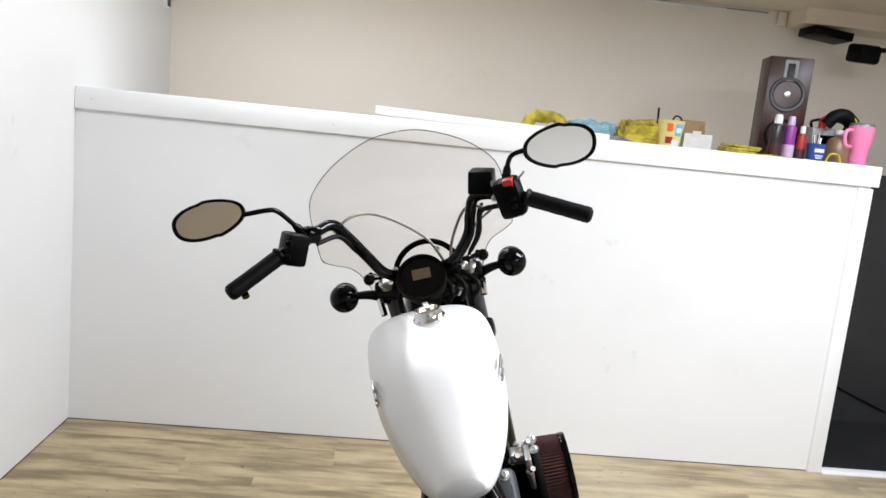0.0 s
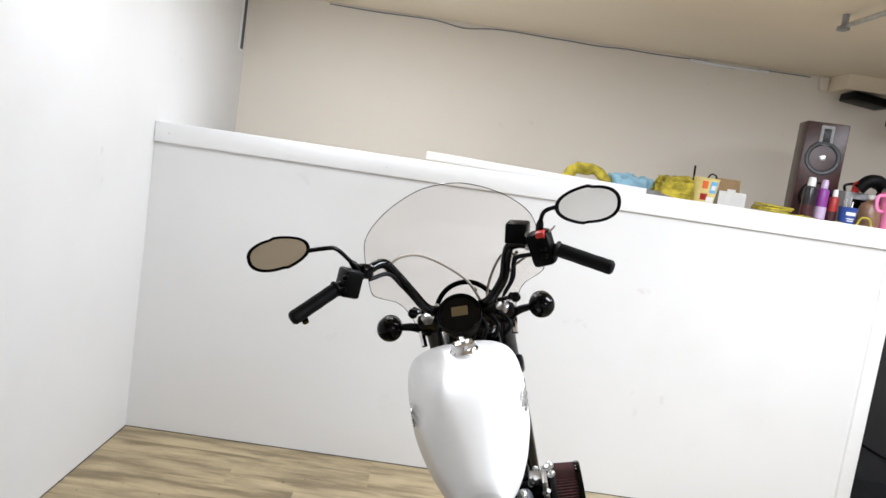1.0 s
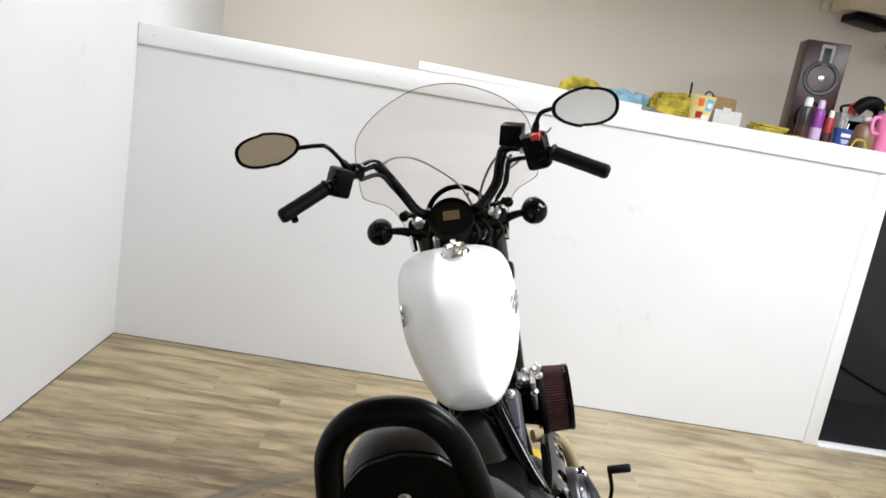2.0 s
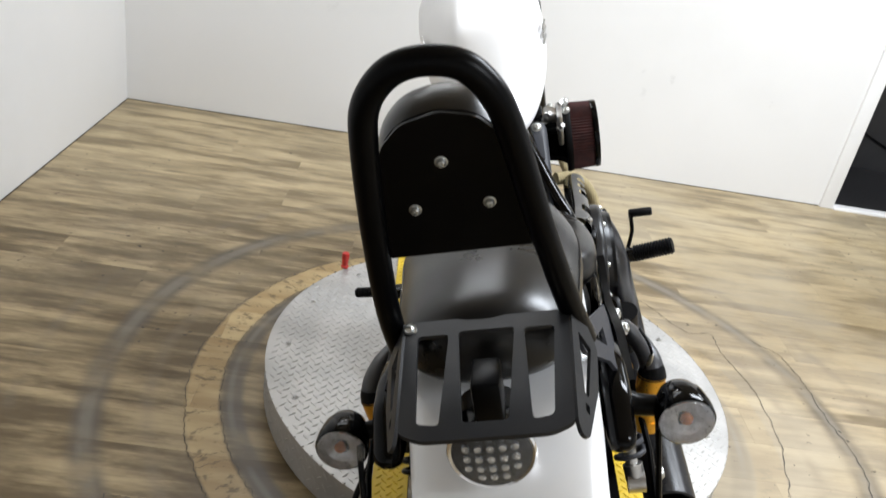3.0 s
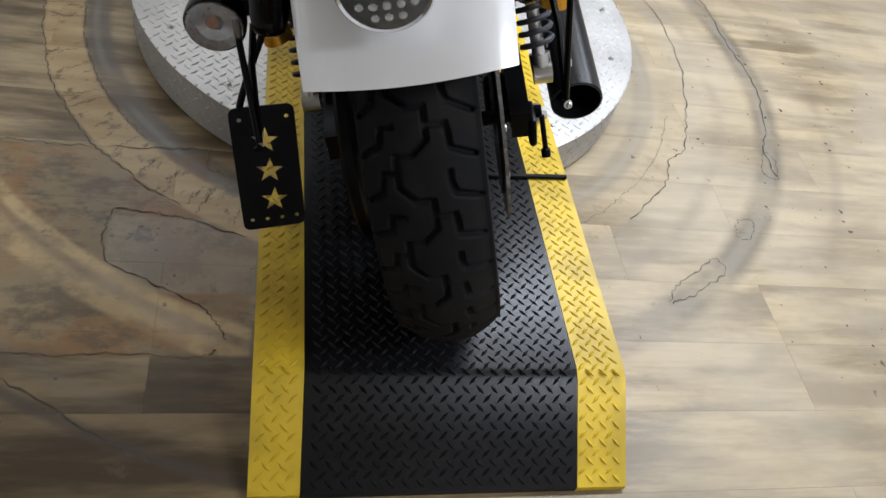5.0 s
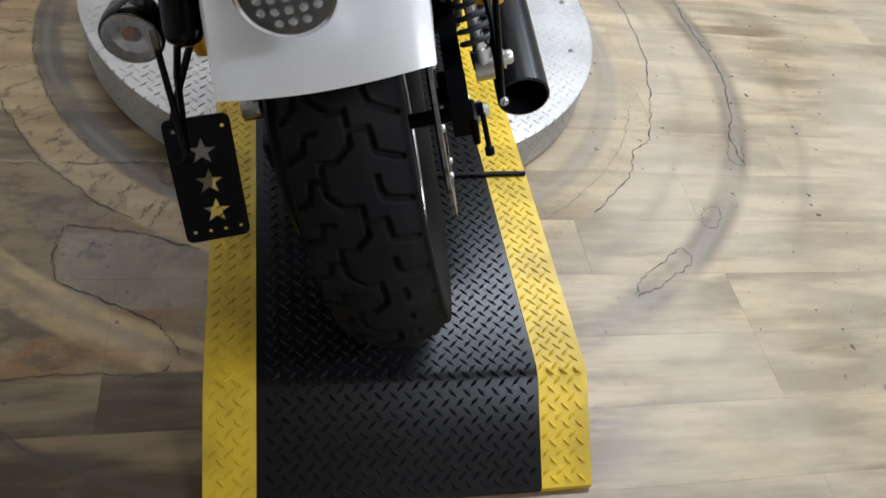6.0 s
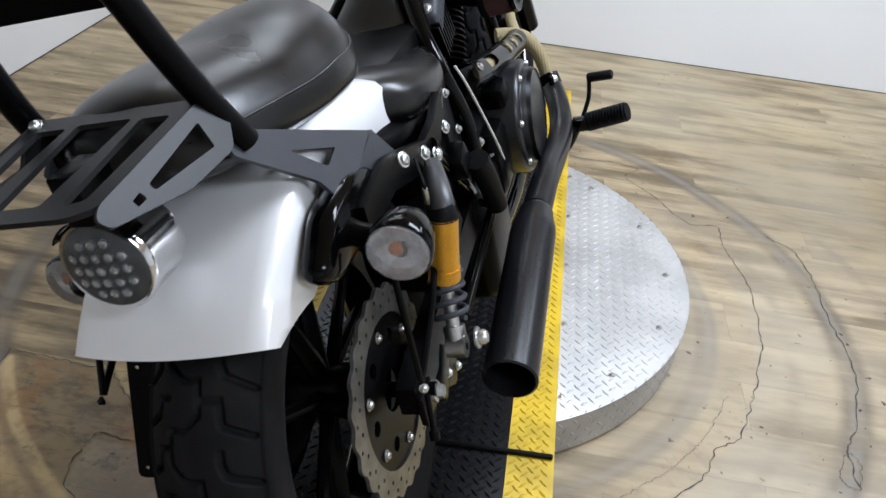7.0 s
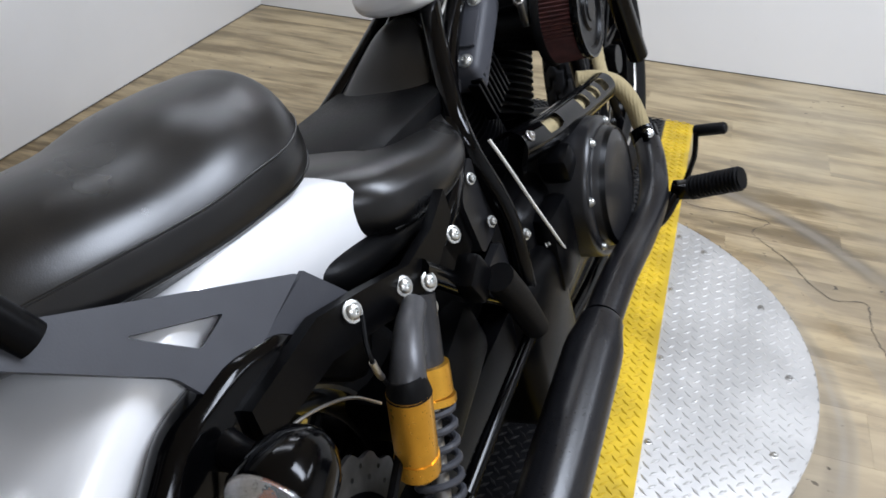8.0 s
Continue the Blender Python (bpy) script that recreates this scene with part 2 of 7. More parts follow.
MATBLACK = worn("black_rubber_mat", (0.004, 0.004, 0.0048), 0.33, vary=0.3, scale=12, grain=180, bump=0.12, Specular_IOR_Level=0.24)
YELLOW = worn("yellow_mat_border", (0.62, 0.42, 0.012), 0.5, vary=0.3, scale=11, grain=170, bump=0.1)
SILVER = worn("silver_pearl_paint", (0.82, 0.82, 0.82), 0.32, 0.24, vary=0.04, scale=6, grain=500, bump=0.015, Coat_Weight=0.2, Coat_Roughness=0.25)
GLOSS = worn("gloss_black_paint", (0.0010, 0.0010, 0.0012), 0.11, Specular_IOR_Level=0.16, vary=0.2, bump=0.0)
SATIN = worn("satin_black_powder_coat", (0.0014, 0.0014, 0.0017), 0.32, vary=0.25, grain=420, bump=0.05, Specular_IOR_Level=0.1)
GREYSATIN = worn("dark_grey_powder_coat", (0.040, 0.041, 0.047), 0.5, Specular_IOR_Level=0.25, vary=0.12, scale=14, grain=480, bump=0.1)
PLASTIC = worn("black_moulded_plastic", (0.0014, 0.0014, 0.0016), 0.4, vary=0.3, grain=350, bump=0.08, Specular_IOR_Level=0.08)
RUBBER = worn("black_rubber", (0.0028, 0.0028, 0.0032), 0.5, vary=0.3, grain=300, bump=0.15, Specular_IOR_Level=0.12)
TYRE = tyre_rubber()
SEAT = leather()
CASTGREY = worn("cast_grey_metal", (0.055, 0.055, 0.058), 0.42, 0.3, vary=0.25, scale=30, grain=350, bump=0.12)
COVER = worn("satin_black_engine_cover", (0.011, 0.011, 0.012), 0.33, vary=0.2, scale=25, grain=380, bump=0.08, Specular_IOR_Level=0.4)
NECK = worn("dark_cast_metal", (0.022, 0.022, 0.024), 0.4, 0.2, vary=0.25, scale=30, grain=350, bump=0.1)
CHROME = worn("chrome", (0.80, 0.80, 0.81), 0.1, 1.0, vary=0.08, bump=0.0)
STEEL = worn("brushed_steel", (0.55, 0.54, 0.52), 0.34, 1.0, vary=0.2, scale=30, grain=400)
DISCSTEEL = worn("dull_disc_steel", (0.27, 0.265, 0.255), 0.42, 1.0, vary=0.3, scale=30, grain=400)
ZINC = worn("zinc_bolt", (0.68, 0.69, 0.67), 0.3, 0.9, vary=0.2, scale=60)
GOLD = worn("gold_anodised", (0.80, 0.42, 0.05), 0.3, 0.85, vary=0.12, scale=25)
WRAP = header_wrap()
FILTER = worn("red_filter_cotton", (0.055, 0.013, 0.011), 0.75, vary=0.4, scale=60)
RED = worn("red_plastic", (0.55, 0.03, 0.02), 0.4, vary=0.1)
LEDCUP = worn("led_cup_metal", (0.72, 0.76, 0.82), 0.25, 0.7, vary=0.1)
REFLECTOR = worn("dull_reflector_metal", (0.86, 0.87, 0.90), 0.3, 0.6, vary=0.3, scale=120, grain=300)
RACK = worn("black_rack_coat", (0.011, 0.011, 0.012), 0.45, vary=0.15, scale=14, grain=480, bump=0.1, Specular_IOR_Level=0.3)
AMBER = worn("amber_bulb", (0.75, 0.20, 0.03), 0.25, vary=0.1)
LENS = worn("clear_ribbed_lens", (0.84, 0.85, 0.86), 0.09, 0.0, vary=0.15, scale=90, grain=200, bump=0.7, Transmission_Weight=0.84)
SMOKE = worn("smoked_tail_lens", (0.80, 0.84, 0.88), 0.12, 0.0, vary=0.25, scale=110, grain=240, bump=0.35, Transmission_Weight=0.93)
LCD = worn("amber_lcd", (0.13, 0.092, 0.045), 0.25, vary=0.1)
DIAL = worn("dial_face", (0.002, 0.002, 0.0023), 0.2, vary=0.1, bump=0.0, Specular_IOR_Level=0.15)
MIRROR = Mat("mirror_glass", (0.86, 0.86, 0.85), 0.015, 1.0).m
SHIELD = Mat("clear_acrylic", (0.90, 0.87, 0.845), 0.02, 0.0, Transmission_Weight=1.0, IOR=1.3).m
CABLE = worn("braided_cable", (0.33, 0.29, 0.24), 0.45, 0.5, vary=0.3, scale=200)
WHITEWIRE = worn("white_wire", (0.55, 0.53, 0.48), 0.5, vary=0.2)
DARKWALL = worn("dark_opening_grey", (0.020, 0.020, 0.022), 0.5, vary=0.35, scale=2.5, grain=90)
WOODCAB = worn("walnut_veneer", (0.052, 0.013, 0.010), 0.35, vary=0.45, scale=18, grain=160)
GREYPLASTIC = worn("grey_plastic", (0.28, 0.28, 0.28), 0.45, vary=0.2)
CARD = worn("white_cardboard", (0.62, 0.61, 0.58), 0.7, vary=0.12, scale=9)
KRAFT = worn("brown_cardboard", (0.30, 0.19, 0.09), 0.8, vary=0.2)
YCLOTH = worn("yellow_microfibre", (0.55, 0.44, 0.045), 0.9, vary=0.5, scale=22, grain=240, bump=0.5)
BCLOTH = worn("pale_blue_cloth", (0.27, 0.46, 0.56), 0.9, vary=0.3, scale=22, grain=240, bump=0.5)
GCLOTH = worn("grey_cloth", (0.25, 0.24, 0.23), 0.9, vary=0.4, scale=22, grain=240, bump=0.5)
PINK = worn("pink_tumbler_paint", (0.80, 0.22, 0.42), 0.4, vary=0.08)
CANBLACK = worn("black_can_print", (0.012, 0.009, 0.011), 0.3, vary=0.3)
PURPLE = worn("purple_can_print", (0.24, 0.035, 0.27), 0.35, vary=0.15)
LILAC = worn("lilac_can_print", (0.55, 0.42, 0.60), 0.35, vary=0.1)
DARKRED = worn("dark_red_can_print", (0.055, 0.008, 0.010), 0.35, vary=0.25)
BRIGHTRED = worn("red_can_print", (0.36, 0.02, 0.015), 0.35, vary=0.15)
BLUE = worn("blue_paper_cup", (0.025, 0.07, 0.30), 0.5, vary=0.1)
WHITEINK = worn("white_print", (0.75, 0.75, 0.74), 0.55, vary=0.06)
ORANGE = worn("orange_print", (0.75, 0.14, 0.03), 0.5, vary=0.1)
PALEYEL = worn("pale_yellow_print", (0.75, 0.62, 0.24), 0.55, vary=0.1)
CYAN = worn("light_blue_print", (0.16, 0.42, 0.68), 0.5, vary=0.1)
AMBERJUG = worn("amber_jug_plastic", (0.36, 0.20, 0.12), 0.3, vary=0.2, Transmission_Weight=0.4)
CRACK = worn("dirt_filled_crack", (0.075, 0.064, 0.054), 0.9, vary=0.3)
TUBE = Mat("lit_tube", (0.9, 0.9, 0.88), 0.4).m
TUBE.node_tree.nodes["Principled BSDF"].inputs["Emission Color"].default_value = (1.0, 0.95, 0.88, 1)
TUBE.node_tree.nodes["Principled BSDF"].inputs["Emission Strength"].default_value = 6.0


# ---- building helpers ----
def V(*p):
    return Vector(p)


def thing(name, m=None, label="", category="", group="", kind=""):
    """An Empty that carries a thing's parts."""
    ob = new(name)
    ob.empty_display_size = 0.05
    ob.matrix_basis = m or Matrix()
    return tagged(ob, label, category, group, kind)


def part(name, bm, material, parent=None, label="", smooth=True, angle=40):
    """Links a bmesh as one mesh object, under a thing or a part."""
    me = bpy.data.meshes.new(name)
    bmesh.ops.remove_doubles(bm, verts=bm.verts, dist=1e-6)
    bmesh.ops.recalc_face_normals(bm, faces=bm.faces)
    bm.normal_update()
    lim = math.radians(angle)
    for f in bm.faces:
        f.smooth = smooth
    if smooth:
        for e in bm.edges:
            if len(e.link_faces) == 2 and e.calc_face_angle(0.0) > lim:
                e.smooth = False
    bm.to_mesh(me)
    bm.free()
    me.materials.append(material)
    ob = new(name, me)
    ob.parent = parent
    return tagged(ob, label)


def merge(bm, other, m=None):
    me = bpy.data.meshes.new("scratch")
    if m is not None:
        bmesh.ops.transform(other, matrix=m, verts=other.verts)
    other.to_mesh(me)
    other.free()
    bm.from_mesh(me)
    bpy.data.meshes.remove(me)
    return bm


def box(bm, centre, size, m=None, bevel=0.0, taper=1.0, segments=2):
    """A bevelled block; taper narrows its top."""
    b = bmesh.new()
    bmesh.ops.create_cube(b, size=1.0)
    for v in b.verts:
        k = taper if v.co.z > 0 else 1.0
        v.co = Vector((v.co.x * size[0] * k, v.co.y * size[1] * k, v.co.z * size[2]))
    if bevel:
        bmesh.ops.bevel(b, geom=list(b.edges), offset=bevel, segments=segments, profile=0.5, affect="EDGES")
    return merge(bm, b, Matrix.Translation(centre) @ (m or Matrix()))


def axis_matrix(origin, direction):
    """Takes +z to direction, standing at origin."""
    return Matrix.Translation(origin) @ Vector(direction).to_track_quat("Z", "Y").to_matrix().to_4x4()


def lathe(bm, profile, origin=(0, 0, 0), direction=(0, 0, 1), n=32):
    """Turns (radius, height) pairs round an axis."""
    b = bmesh.new()
    rings = []
    for r, h in profile:
        if r < 1e-6:
            rings.append([b.verts.new((0, 0, h))] * n)
        else:
            rings.append([b.verts.new((r * math.cos(2 * math.pi * i / n), r * math.sin(2 * math.pi * i / n), h)) for i in range(n)])
    for a, c in zip(rings, rings[1:]):
        for i in range(n):
            j = (i + 1) % n
            q = []
            for v in (a[i], a[j], c[j], c[i]):
                if v not in q:
                    q.append(v)
            if len(q) > 2:
                b.faces.new(q)
    return merge(bm, b, axis_matrix(origin, direction))


def spline(points, steps=6, closed=False):
    """A Catmull-Rom curve through points."""
    pts = [Vector(p) for p in points]
    if len(pts) < 3 or steps < 2:
        return pts
    out, n = [], len(pts)
    spans = n if closed else n - 1
    for i in range(spans):
        if closed:
            a, b, c, d = (pts[(i + k) % n] for k in (-1, 0, 1, 2))
        else:
            b, c = pts[i], pts[i + 1]
            a = pts[i - 1] if i else b * 2 - c
            d = pts[i + 2] if i + 2 < n else c * 2 - b
        for s in range(steps):
            t = s / steps
            out.append(0.5 * (2 * b + (c - a) * t + (2 * a - 5 * b + 4 * c - d) * t * t + (3 * b - a - 3 * c + d) * t ** 3))
    if not closed:
        out.append(pts[-1])
    return out


def tube(bm, points, r, n=10, steps=6, closed=False, flat=1.0):
    """A round bar along a curve; r is one radius, or one for each end."""
    pts = spline(points, steps, closed)
    r0, r1 = r if isinstance(r, tuple) else (r, r)
    rings, up = [], None
    for i, p in enumerate(pts):
        if closed:
            d = pts[(i + 1) % len(pts)] - pts[i - 1]
        else:
            d = pts[min(i + 1, len(pts) - 1)] - pts[max(i - 1, 0)]
        d.normalize()
        if up is None:
            up = d.orthogonal().normalized()
        up = (up - d * up.dot(d)).normalized()
        side = d.cross(up)
        k = r0 + (r1 - r0) * i / max(1, len(pts) - 1)
        rings.append([bm.verts.new(p + up * (k * math.cos(2 * math.pi * a / n)) + side * (k * flat * math.sin(2 * math.pi * a / n))) for a in range(n)])
    pairs = list(zip(rings, rings[1:])) + ([(rings[-1], rings[0])] if closed else [])
    for a, c in pairs:
        for i in range(n):
            j = (i + 1) % n
            bm.faces.new((a[i], a[j], c[j], c[i]))
    if not closed:
        bm.faces.new(list(reversed(rings[0])))
        bm.faces.new(rings[-1])
    return bm


def loft(bm, rings, caps=True, closed=True):
    vs = [[bm.verts.new(p) for p in ring] for ring in rings]
    n = len(vs[0])
    for a, c in zip(vs, vs[1:]):
        for i in range(n if closed else n - 1):
            j = (i + 1) % n
            bm.faces.new((a[i], a[j], c[j], c[i]))
    if caps:
        bm.faces.new(list(reversed(vs[0])))
        bm.faces.new(vs[-1])
    return bm


def plate(bm, outline, holes, thickness, m=None, bevel=0.0):
    """A flat plate with holes, from 2D outlines, thickness along z."""
    b = bmesh.new()
    edges = []
    for loop in [outline] + list(holes):
        vs = [b.verts.new((x, y, 0)) for x, y in loop]
        edges += [b.edges.new((vs[i], vs[(i + 1) % len(vs)])) for i in range(len(vs))]
    bmesh.ops.triangle_fill(b, use_beauty=True, use_dissolve=False, edges=edges)
    got = bmesh.ops.extrude_face_region(b, geom=list(b.faces))
    for g in got["geom"]:
        if isinstance(g, bmesh.types.BMVert):
            g.co.z += thickness
    bmesh.ops.recalc_face_normals(b, faces=b.faces)
    return merge(bm, b, m)


def plane_matrix(origin, right, up):
    """Lays 2D (right, up) into space; the third axis is the normal."""
    r = Vector(right).normalized()
    nrm = r.cross(Vector(up)).normalized()
    u = nrm.cross(r)
    return Matrix(((r.x, u.x, nrm.x, origin[0]), (r.y, u.y, nrm.y, origin[1]), (r.z, u.z, nrm.z, origin[2]), (0, 0, 0, 1)))


def circle2(cx, cy, r, n=10):
    return [(cx + r * math.cos(2 * math.pi * i / n), cy + r * math.sin(2 * math.pi * i / n)) for i in range(n)]


def rounded2(pts, r, n=4):
    """Rounds the corners of a 2D outline."""
    out = []
    for i, p in enumerate(pts):
        p, a, c = Vector(p), Vector(pts[i - 1]), Vector(pts[(i + 1) % len(pts)])
        u, w = (a - p), (c - p)
        k = min(r, u.length * 0.45, w.length * 0.45)
        s, e = p + u.normalized() * k, p + w.normalized() * k
        for j in range(n + 1):
            t = j / n
            q = s * (1 - t) ** 2 + p * 2 * t * (1 - t) + e * t * t
            out.append((q.x, q.y))
    return out


def star2(cx, cy, r, turn=90.0):
    out = []
    for i in range(10):
        k = r if i % 2 == 0 else r * 0.4
        a = radians(turn + 36 * i)
        out.append((cx + k * math.cos(a), cy + k * math.sin(a)))
    return out


def bolt(parent, p, d, r=0.0065, material=None, name="bolt"):
    """A domed bolt head with a washer, looking along d."""
    bm = bmesh.new()
    lathe(bm, [(0, 0), (r * 1.35, 0), (r * 1.35, 0.0015), (r, 0.002), (r * 0.98, 0.004), (r * 0.7, 0.0062), (r * 0.35, 0.0066), (r * 0.3, 0.0045), (0, 0.0045)], p, d, 12)
    return part(name, bm, material or ZINC, parent)


# ---- the room ----
WX0, WX1, WY, WY2, LEDGE = -1.69, 1.865, 1.925, 3.29, 1.472
BACK, RIGHT = -3.7, 3.3


def slab(name, x0, x1, y0, y1, z0, z1, material, label="", parent=None, bevel=0.0):
    bm = bmesh.new()
    box(bm, ((x0 + x1) / 2, (y0 + y1) / 2, (z0 + z1) / 2), (x1 - x0, y1 - y0, z1 - z0), bevel=bevel)
    ob = part(name, bm, material, parent, label, smooth=bevel > 0)
    return ob if parent else tagged(ob, kind="structure")


floor = slab("floor", WX0 - 0.2, RIGHT + 0.2, BACK - 0.2, WY2 + 0.2, -0.12, -0.004, SUBFLOOR, "worn wood-look vinyl plank floor with round scars")
slab("wall_west", WX0 - 0.15, WX0, BACK, WY2, -0.004, CEIL, WALL, "plain white painted side wall")
slab("wall_north_low", WX0, WX1, WY, WY + 0.12, -0.004, LEDGE - 0.02, WALL, "low white painted partition wall with scuffs")
slab("ledge", WX0, WX1 + 0.02, WY + 0.002, WY2, LEDGE - 0.02, LEDGE, TRIM, "white painted shelf top over the low wall")
slab("wall_north", WX0, RIGHT + 0.15, WY2, WY2 + 0.15, -0.004, CEIL, UPPER, "upper back wall behind the shelf, white warmed to cream")
slab("wall_south", WX0 - 0.15, RIGHT + 0.15, BACK - 0.15, BACK, -0.004, CEIL, WALL, "plain white rear wall")
slab("wall_east", RIGHT, RIGHT + 0.15, BACK, WY2, -0.004, CEIL, WALL, "plain white far side wall")
slab("ceiling", WX0 - 0.15, RIGHT + 0.15, BACK - 0.15, WY2 + 0.15, CEIL, CEIL + 0.1, CEILING, "plain tan ceiling")
# fascia board along the shelf, and the corner post at the opening
slab("trim_fascia", WX0 + 0.002, WX1 + 0.025, WY - 0.02, WY, LEDGE - 0.080, LEDGE + 0.014, TRIM, "white fascia board along the shelf edge", bevel=0.003)
slab("trim_corner_post", WX1 - 0.065, WX1 + 0.003, WY - 0.016, WY + 0.122, -0.004, LEDGE - 0.09, TRIM, "white painted corner post beside the opening", bevel=0.002)
slab("trim_threshold", WX1 + 0.003, RIGHT, WY - 0.03, WY + 0.03, -0.004, 0.012, TRIM, "white threshold strip at the dark opening", bevel=0.003)
# back, side and floor of the opening, all in one very dark grey
slab("wall_alcove", WX1 + 0.003, RIGHT, WY + 0.75, WY + 0.85, -0.004, LEDGE - 0.03, DARKWALL, "dark grey wall closing the opening")
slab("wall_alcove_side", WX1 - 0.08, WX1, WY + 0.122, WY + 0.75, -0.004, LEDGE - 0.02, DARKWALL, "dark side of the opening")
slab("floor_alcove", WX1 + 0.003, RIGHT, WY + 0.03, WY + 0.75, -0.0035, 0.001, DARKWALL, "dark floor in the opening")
bm = bmesh.new()
tube(bm, [(WX1 + 0.25, WY + 0.735, 0.32), (WX1 + 0.5, WY + 0.735, 0.2), (WX1 + 0.8, WY + 0.735, 0.08)], 0.006)
tagged(part("trim_alcove_cable", bm, RUBBER, None, "black cable hanging on the dark wall"), kind="structure")
bm = bmesh.new()
lathe(bm, [(0, 0), (0.0035, 0), (0.003, 0.0015), (0, 0.002)], (WX0 + 0.07, WY - 0.02, LEDGE - 0.035), (0, -1, 0), 8)
for x in (0.93, 1.45, -0.6):
    lathe(bm, [(0, 0), (0.003, 0), (0.0025, 0.0015), (0, 0.002)], (x, WY - 0.02, LEDGE - 0.04), (0, -1, 0), 8)
tagged(part("trim_nails", bm, STEEL, None, "nail heads in the fascia board"), kind="structure")
# dark joint where the walls meet the floor
slab("trim_joint_north", WX0 + 0.003, WX1 - 0.07, WY - 0.003, WY, 0.0005, 0.003, SUBFLOOR, "dark joint along the wall foot")
slab("trim_joint_west", WX0, WX0 + 0.003, BACK, WY, 0.0005, 0.003, SUBFLOOR, "dark joint along the side wall foot")
# the loose slat on the shelf
bm = bmesh.new()
box(bm, (0.1, WY + 0.02, LEDGE + 0.030), (1.05, 0.018, 0.036), pose(0, 0, 0, 0, 1.2, 0.6), 0.002)
tagged(part("loose_slat", bm, TRIM, None, "loose white wooden slat lying on the shelf edge"), category="slat")
# vent opening high on the side wall
vent = thing("wall_vent", None, "black rectangular vent in the white side wall", "vent")
bm = bmesh.new()
plate(bm, [(-0.055, -0.17), (0.055, -0.17), (0.055, 0.17), (-0.055, 0.17)], [[(-0.042, -0.157), (0.042, -0.157), (0.042, 0.157), (-0.042, 0.157)]], 0.012, plane_matrix((WX0 + 0.0005, 3.185, 2.14), (0, 1, 0), (0, 0, 1)))
part("frame", bm, TRIM, vent, smooth=False)
bm = bmesh.new()
box(bm, (WX0 + 0.004, 3.185, 2.14), (0.006, 0.083, 0.312))
part("opening", bm, GLOSS, vent, "black opening", smooth=False)
# cable along the joint of wall and ceiling
bm = bmesh.new()
pts = []
for i in range(19):
    x = WX0 + 0.5 + i * 0.17
    pts.append((x, WY2 - 0.008, CEIL - 0.012 - 0.018 * abs(math.sin(i * 0.9)) * (0.3 if i % 5 else 1.4)))
tube(bm, pts, 0.004, 6, 3)
tagged(part("trim_cable", bm, GREYPLASTIC, None, "thin grey cable stapled under the ceiling"), kind="structure")
# hanging rail and black boxes under the ceiling
rail = thing("ceiling_rail", None, "grey steel rail hanging from a ceiling bracket", "rail")
bm = bmesh.new()
tube(bm, [(1.26, 1.70, CEIL - 0.05), (1.248, 0.75, CEIL - 0.05)], 0.011, 8, 1)
part("rail", bm, STEEL, rail)
bm = bmesh.new()
box(bm, (1.256, 1.655, CEIL - 0.028), (0.018, 0.03, 0.056), bevel=0.002)
box(bm, (1.256, 1.66, CEIL - 0.058), (0.036, 0.05, 0.02), bevel=0.003)
part("bracket", bm, GREYPLASTIC, rail)
bm = bmesh.new()
box(bm, (1.249, 0.80, CEIL - 0.028), (0.018, 0.03, 0.056), bevel=0.002)
part("bracket", bm, GREYPLASTIC, rail)
spot = thing("ceiling_speaker", None, "black box hanging under the ceiling on an arm", "speaker box")
bm = bmesh.new()
box(bm, (2.29, 2.9, 2.113), (0.14, 0.13, 0.105), pose(0, 0, 0, 8, 0, 8), 0.02)
part("housing", bm, PLASTIC, spot)
bm = bmesh.new()
tube(bm, [(2.29, 2.92, 2.13), (2.37, 2.93, 2.145), (2.47, 2.93, 2.16), (2.50, 2.93, 2.22), (2.50, 2.93, CEIL - 0.005)], 0.014, 8)
part("arm", bm, PLASTIC, spot)
bm = bmesh.new()
box(bm, (2.155, 3.1, CEIL - 0.135), (0.24, 0.2, 0.05), pose(0, 0, 0, 0, 6, 0), 0.008)
tagged(part("ceiling_box", bm, PLASTIC, None, "flat black box fixed under the ceiling"), category="box")
slab("ceiling_soffit", 1.985, RIGHT, 3.03, WY2, CEIL - 0.09, CEIL, CEILING, "lower tan boxed-in part of the ceiling")
bm = bmesh.new()
tube(bm, [(1.10, WY2 - 0.014, CEIL - 0.022), (1.35, WY2 - 0.014, CEIL - 0.026), (1.60, WY2 - 0.014, CEIL - 0.024)], 0.009, 8, 3)
tagged(part("trim_conduit", bm, TRIM, None, "thin white cable conduit under the ceiling"), kind="structure")
# small added block standing for the notch where wall meets ceiling
bm = bmesh.new()
box(bm, (1.955, WY2 - 0.02, CEIL - 0.045), (0.05, 0.036, 0.085), bevel=0.004)
tagged(part("notch_block", bm, UPPER, None, "small cream block at the notch under the ceiling"), category="box")
# unseen strip fixtures added at every lamp, fills included
for lx, ly, lw, lh, power in LAMPS:
    fixture = thing("added_ceiling_light", pose(lx, ly, CEIL), "unseen white strip light added on the ceiling", "lamp", "strip lights")
    bm = bmesh.new()
    box(bm, (0, 0, -0.018), (lw + 0.12, lh + 0.08, 0.034), bevel=0.004)
    part("tray", bm, TRIM, fixture)
    for s in (-1, 1):
        bm = bmesh.new()
        tube(bm, [(-lw / 2, s * 0.05, -0.05), (lw / 2, s * 0.05, -0.05)], 0.013, 10, 1)
        part("tube", bm, TUBE, fixture)

# ---- turntable ----
TT_R, TT_Z = 0.622, 0.1065


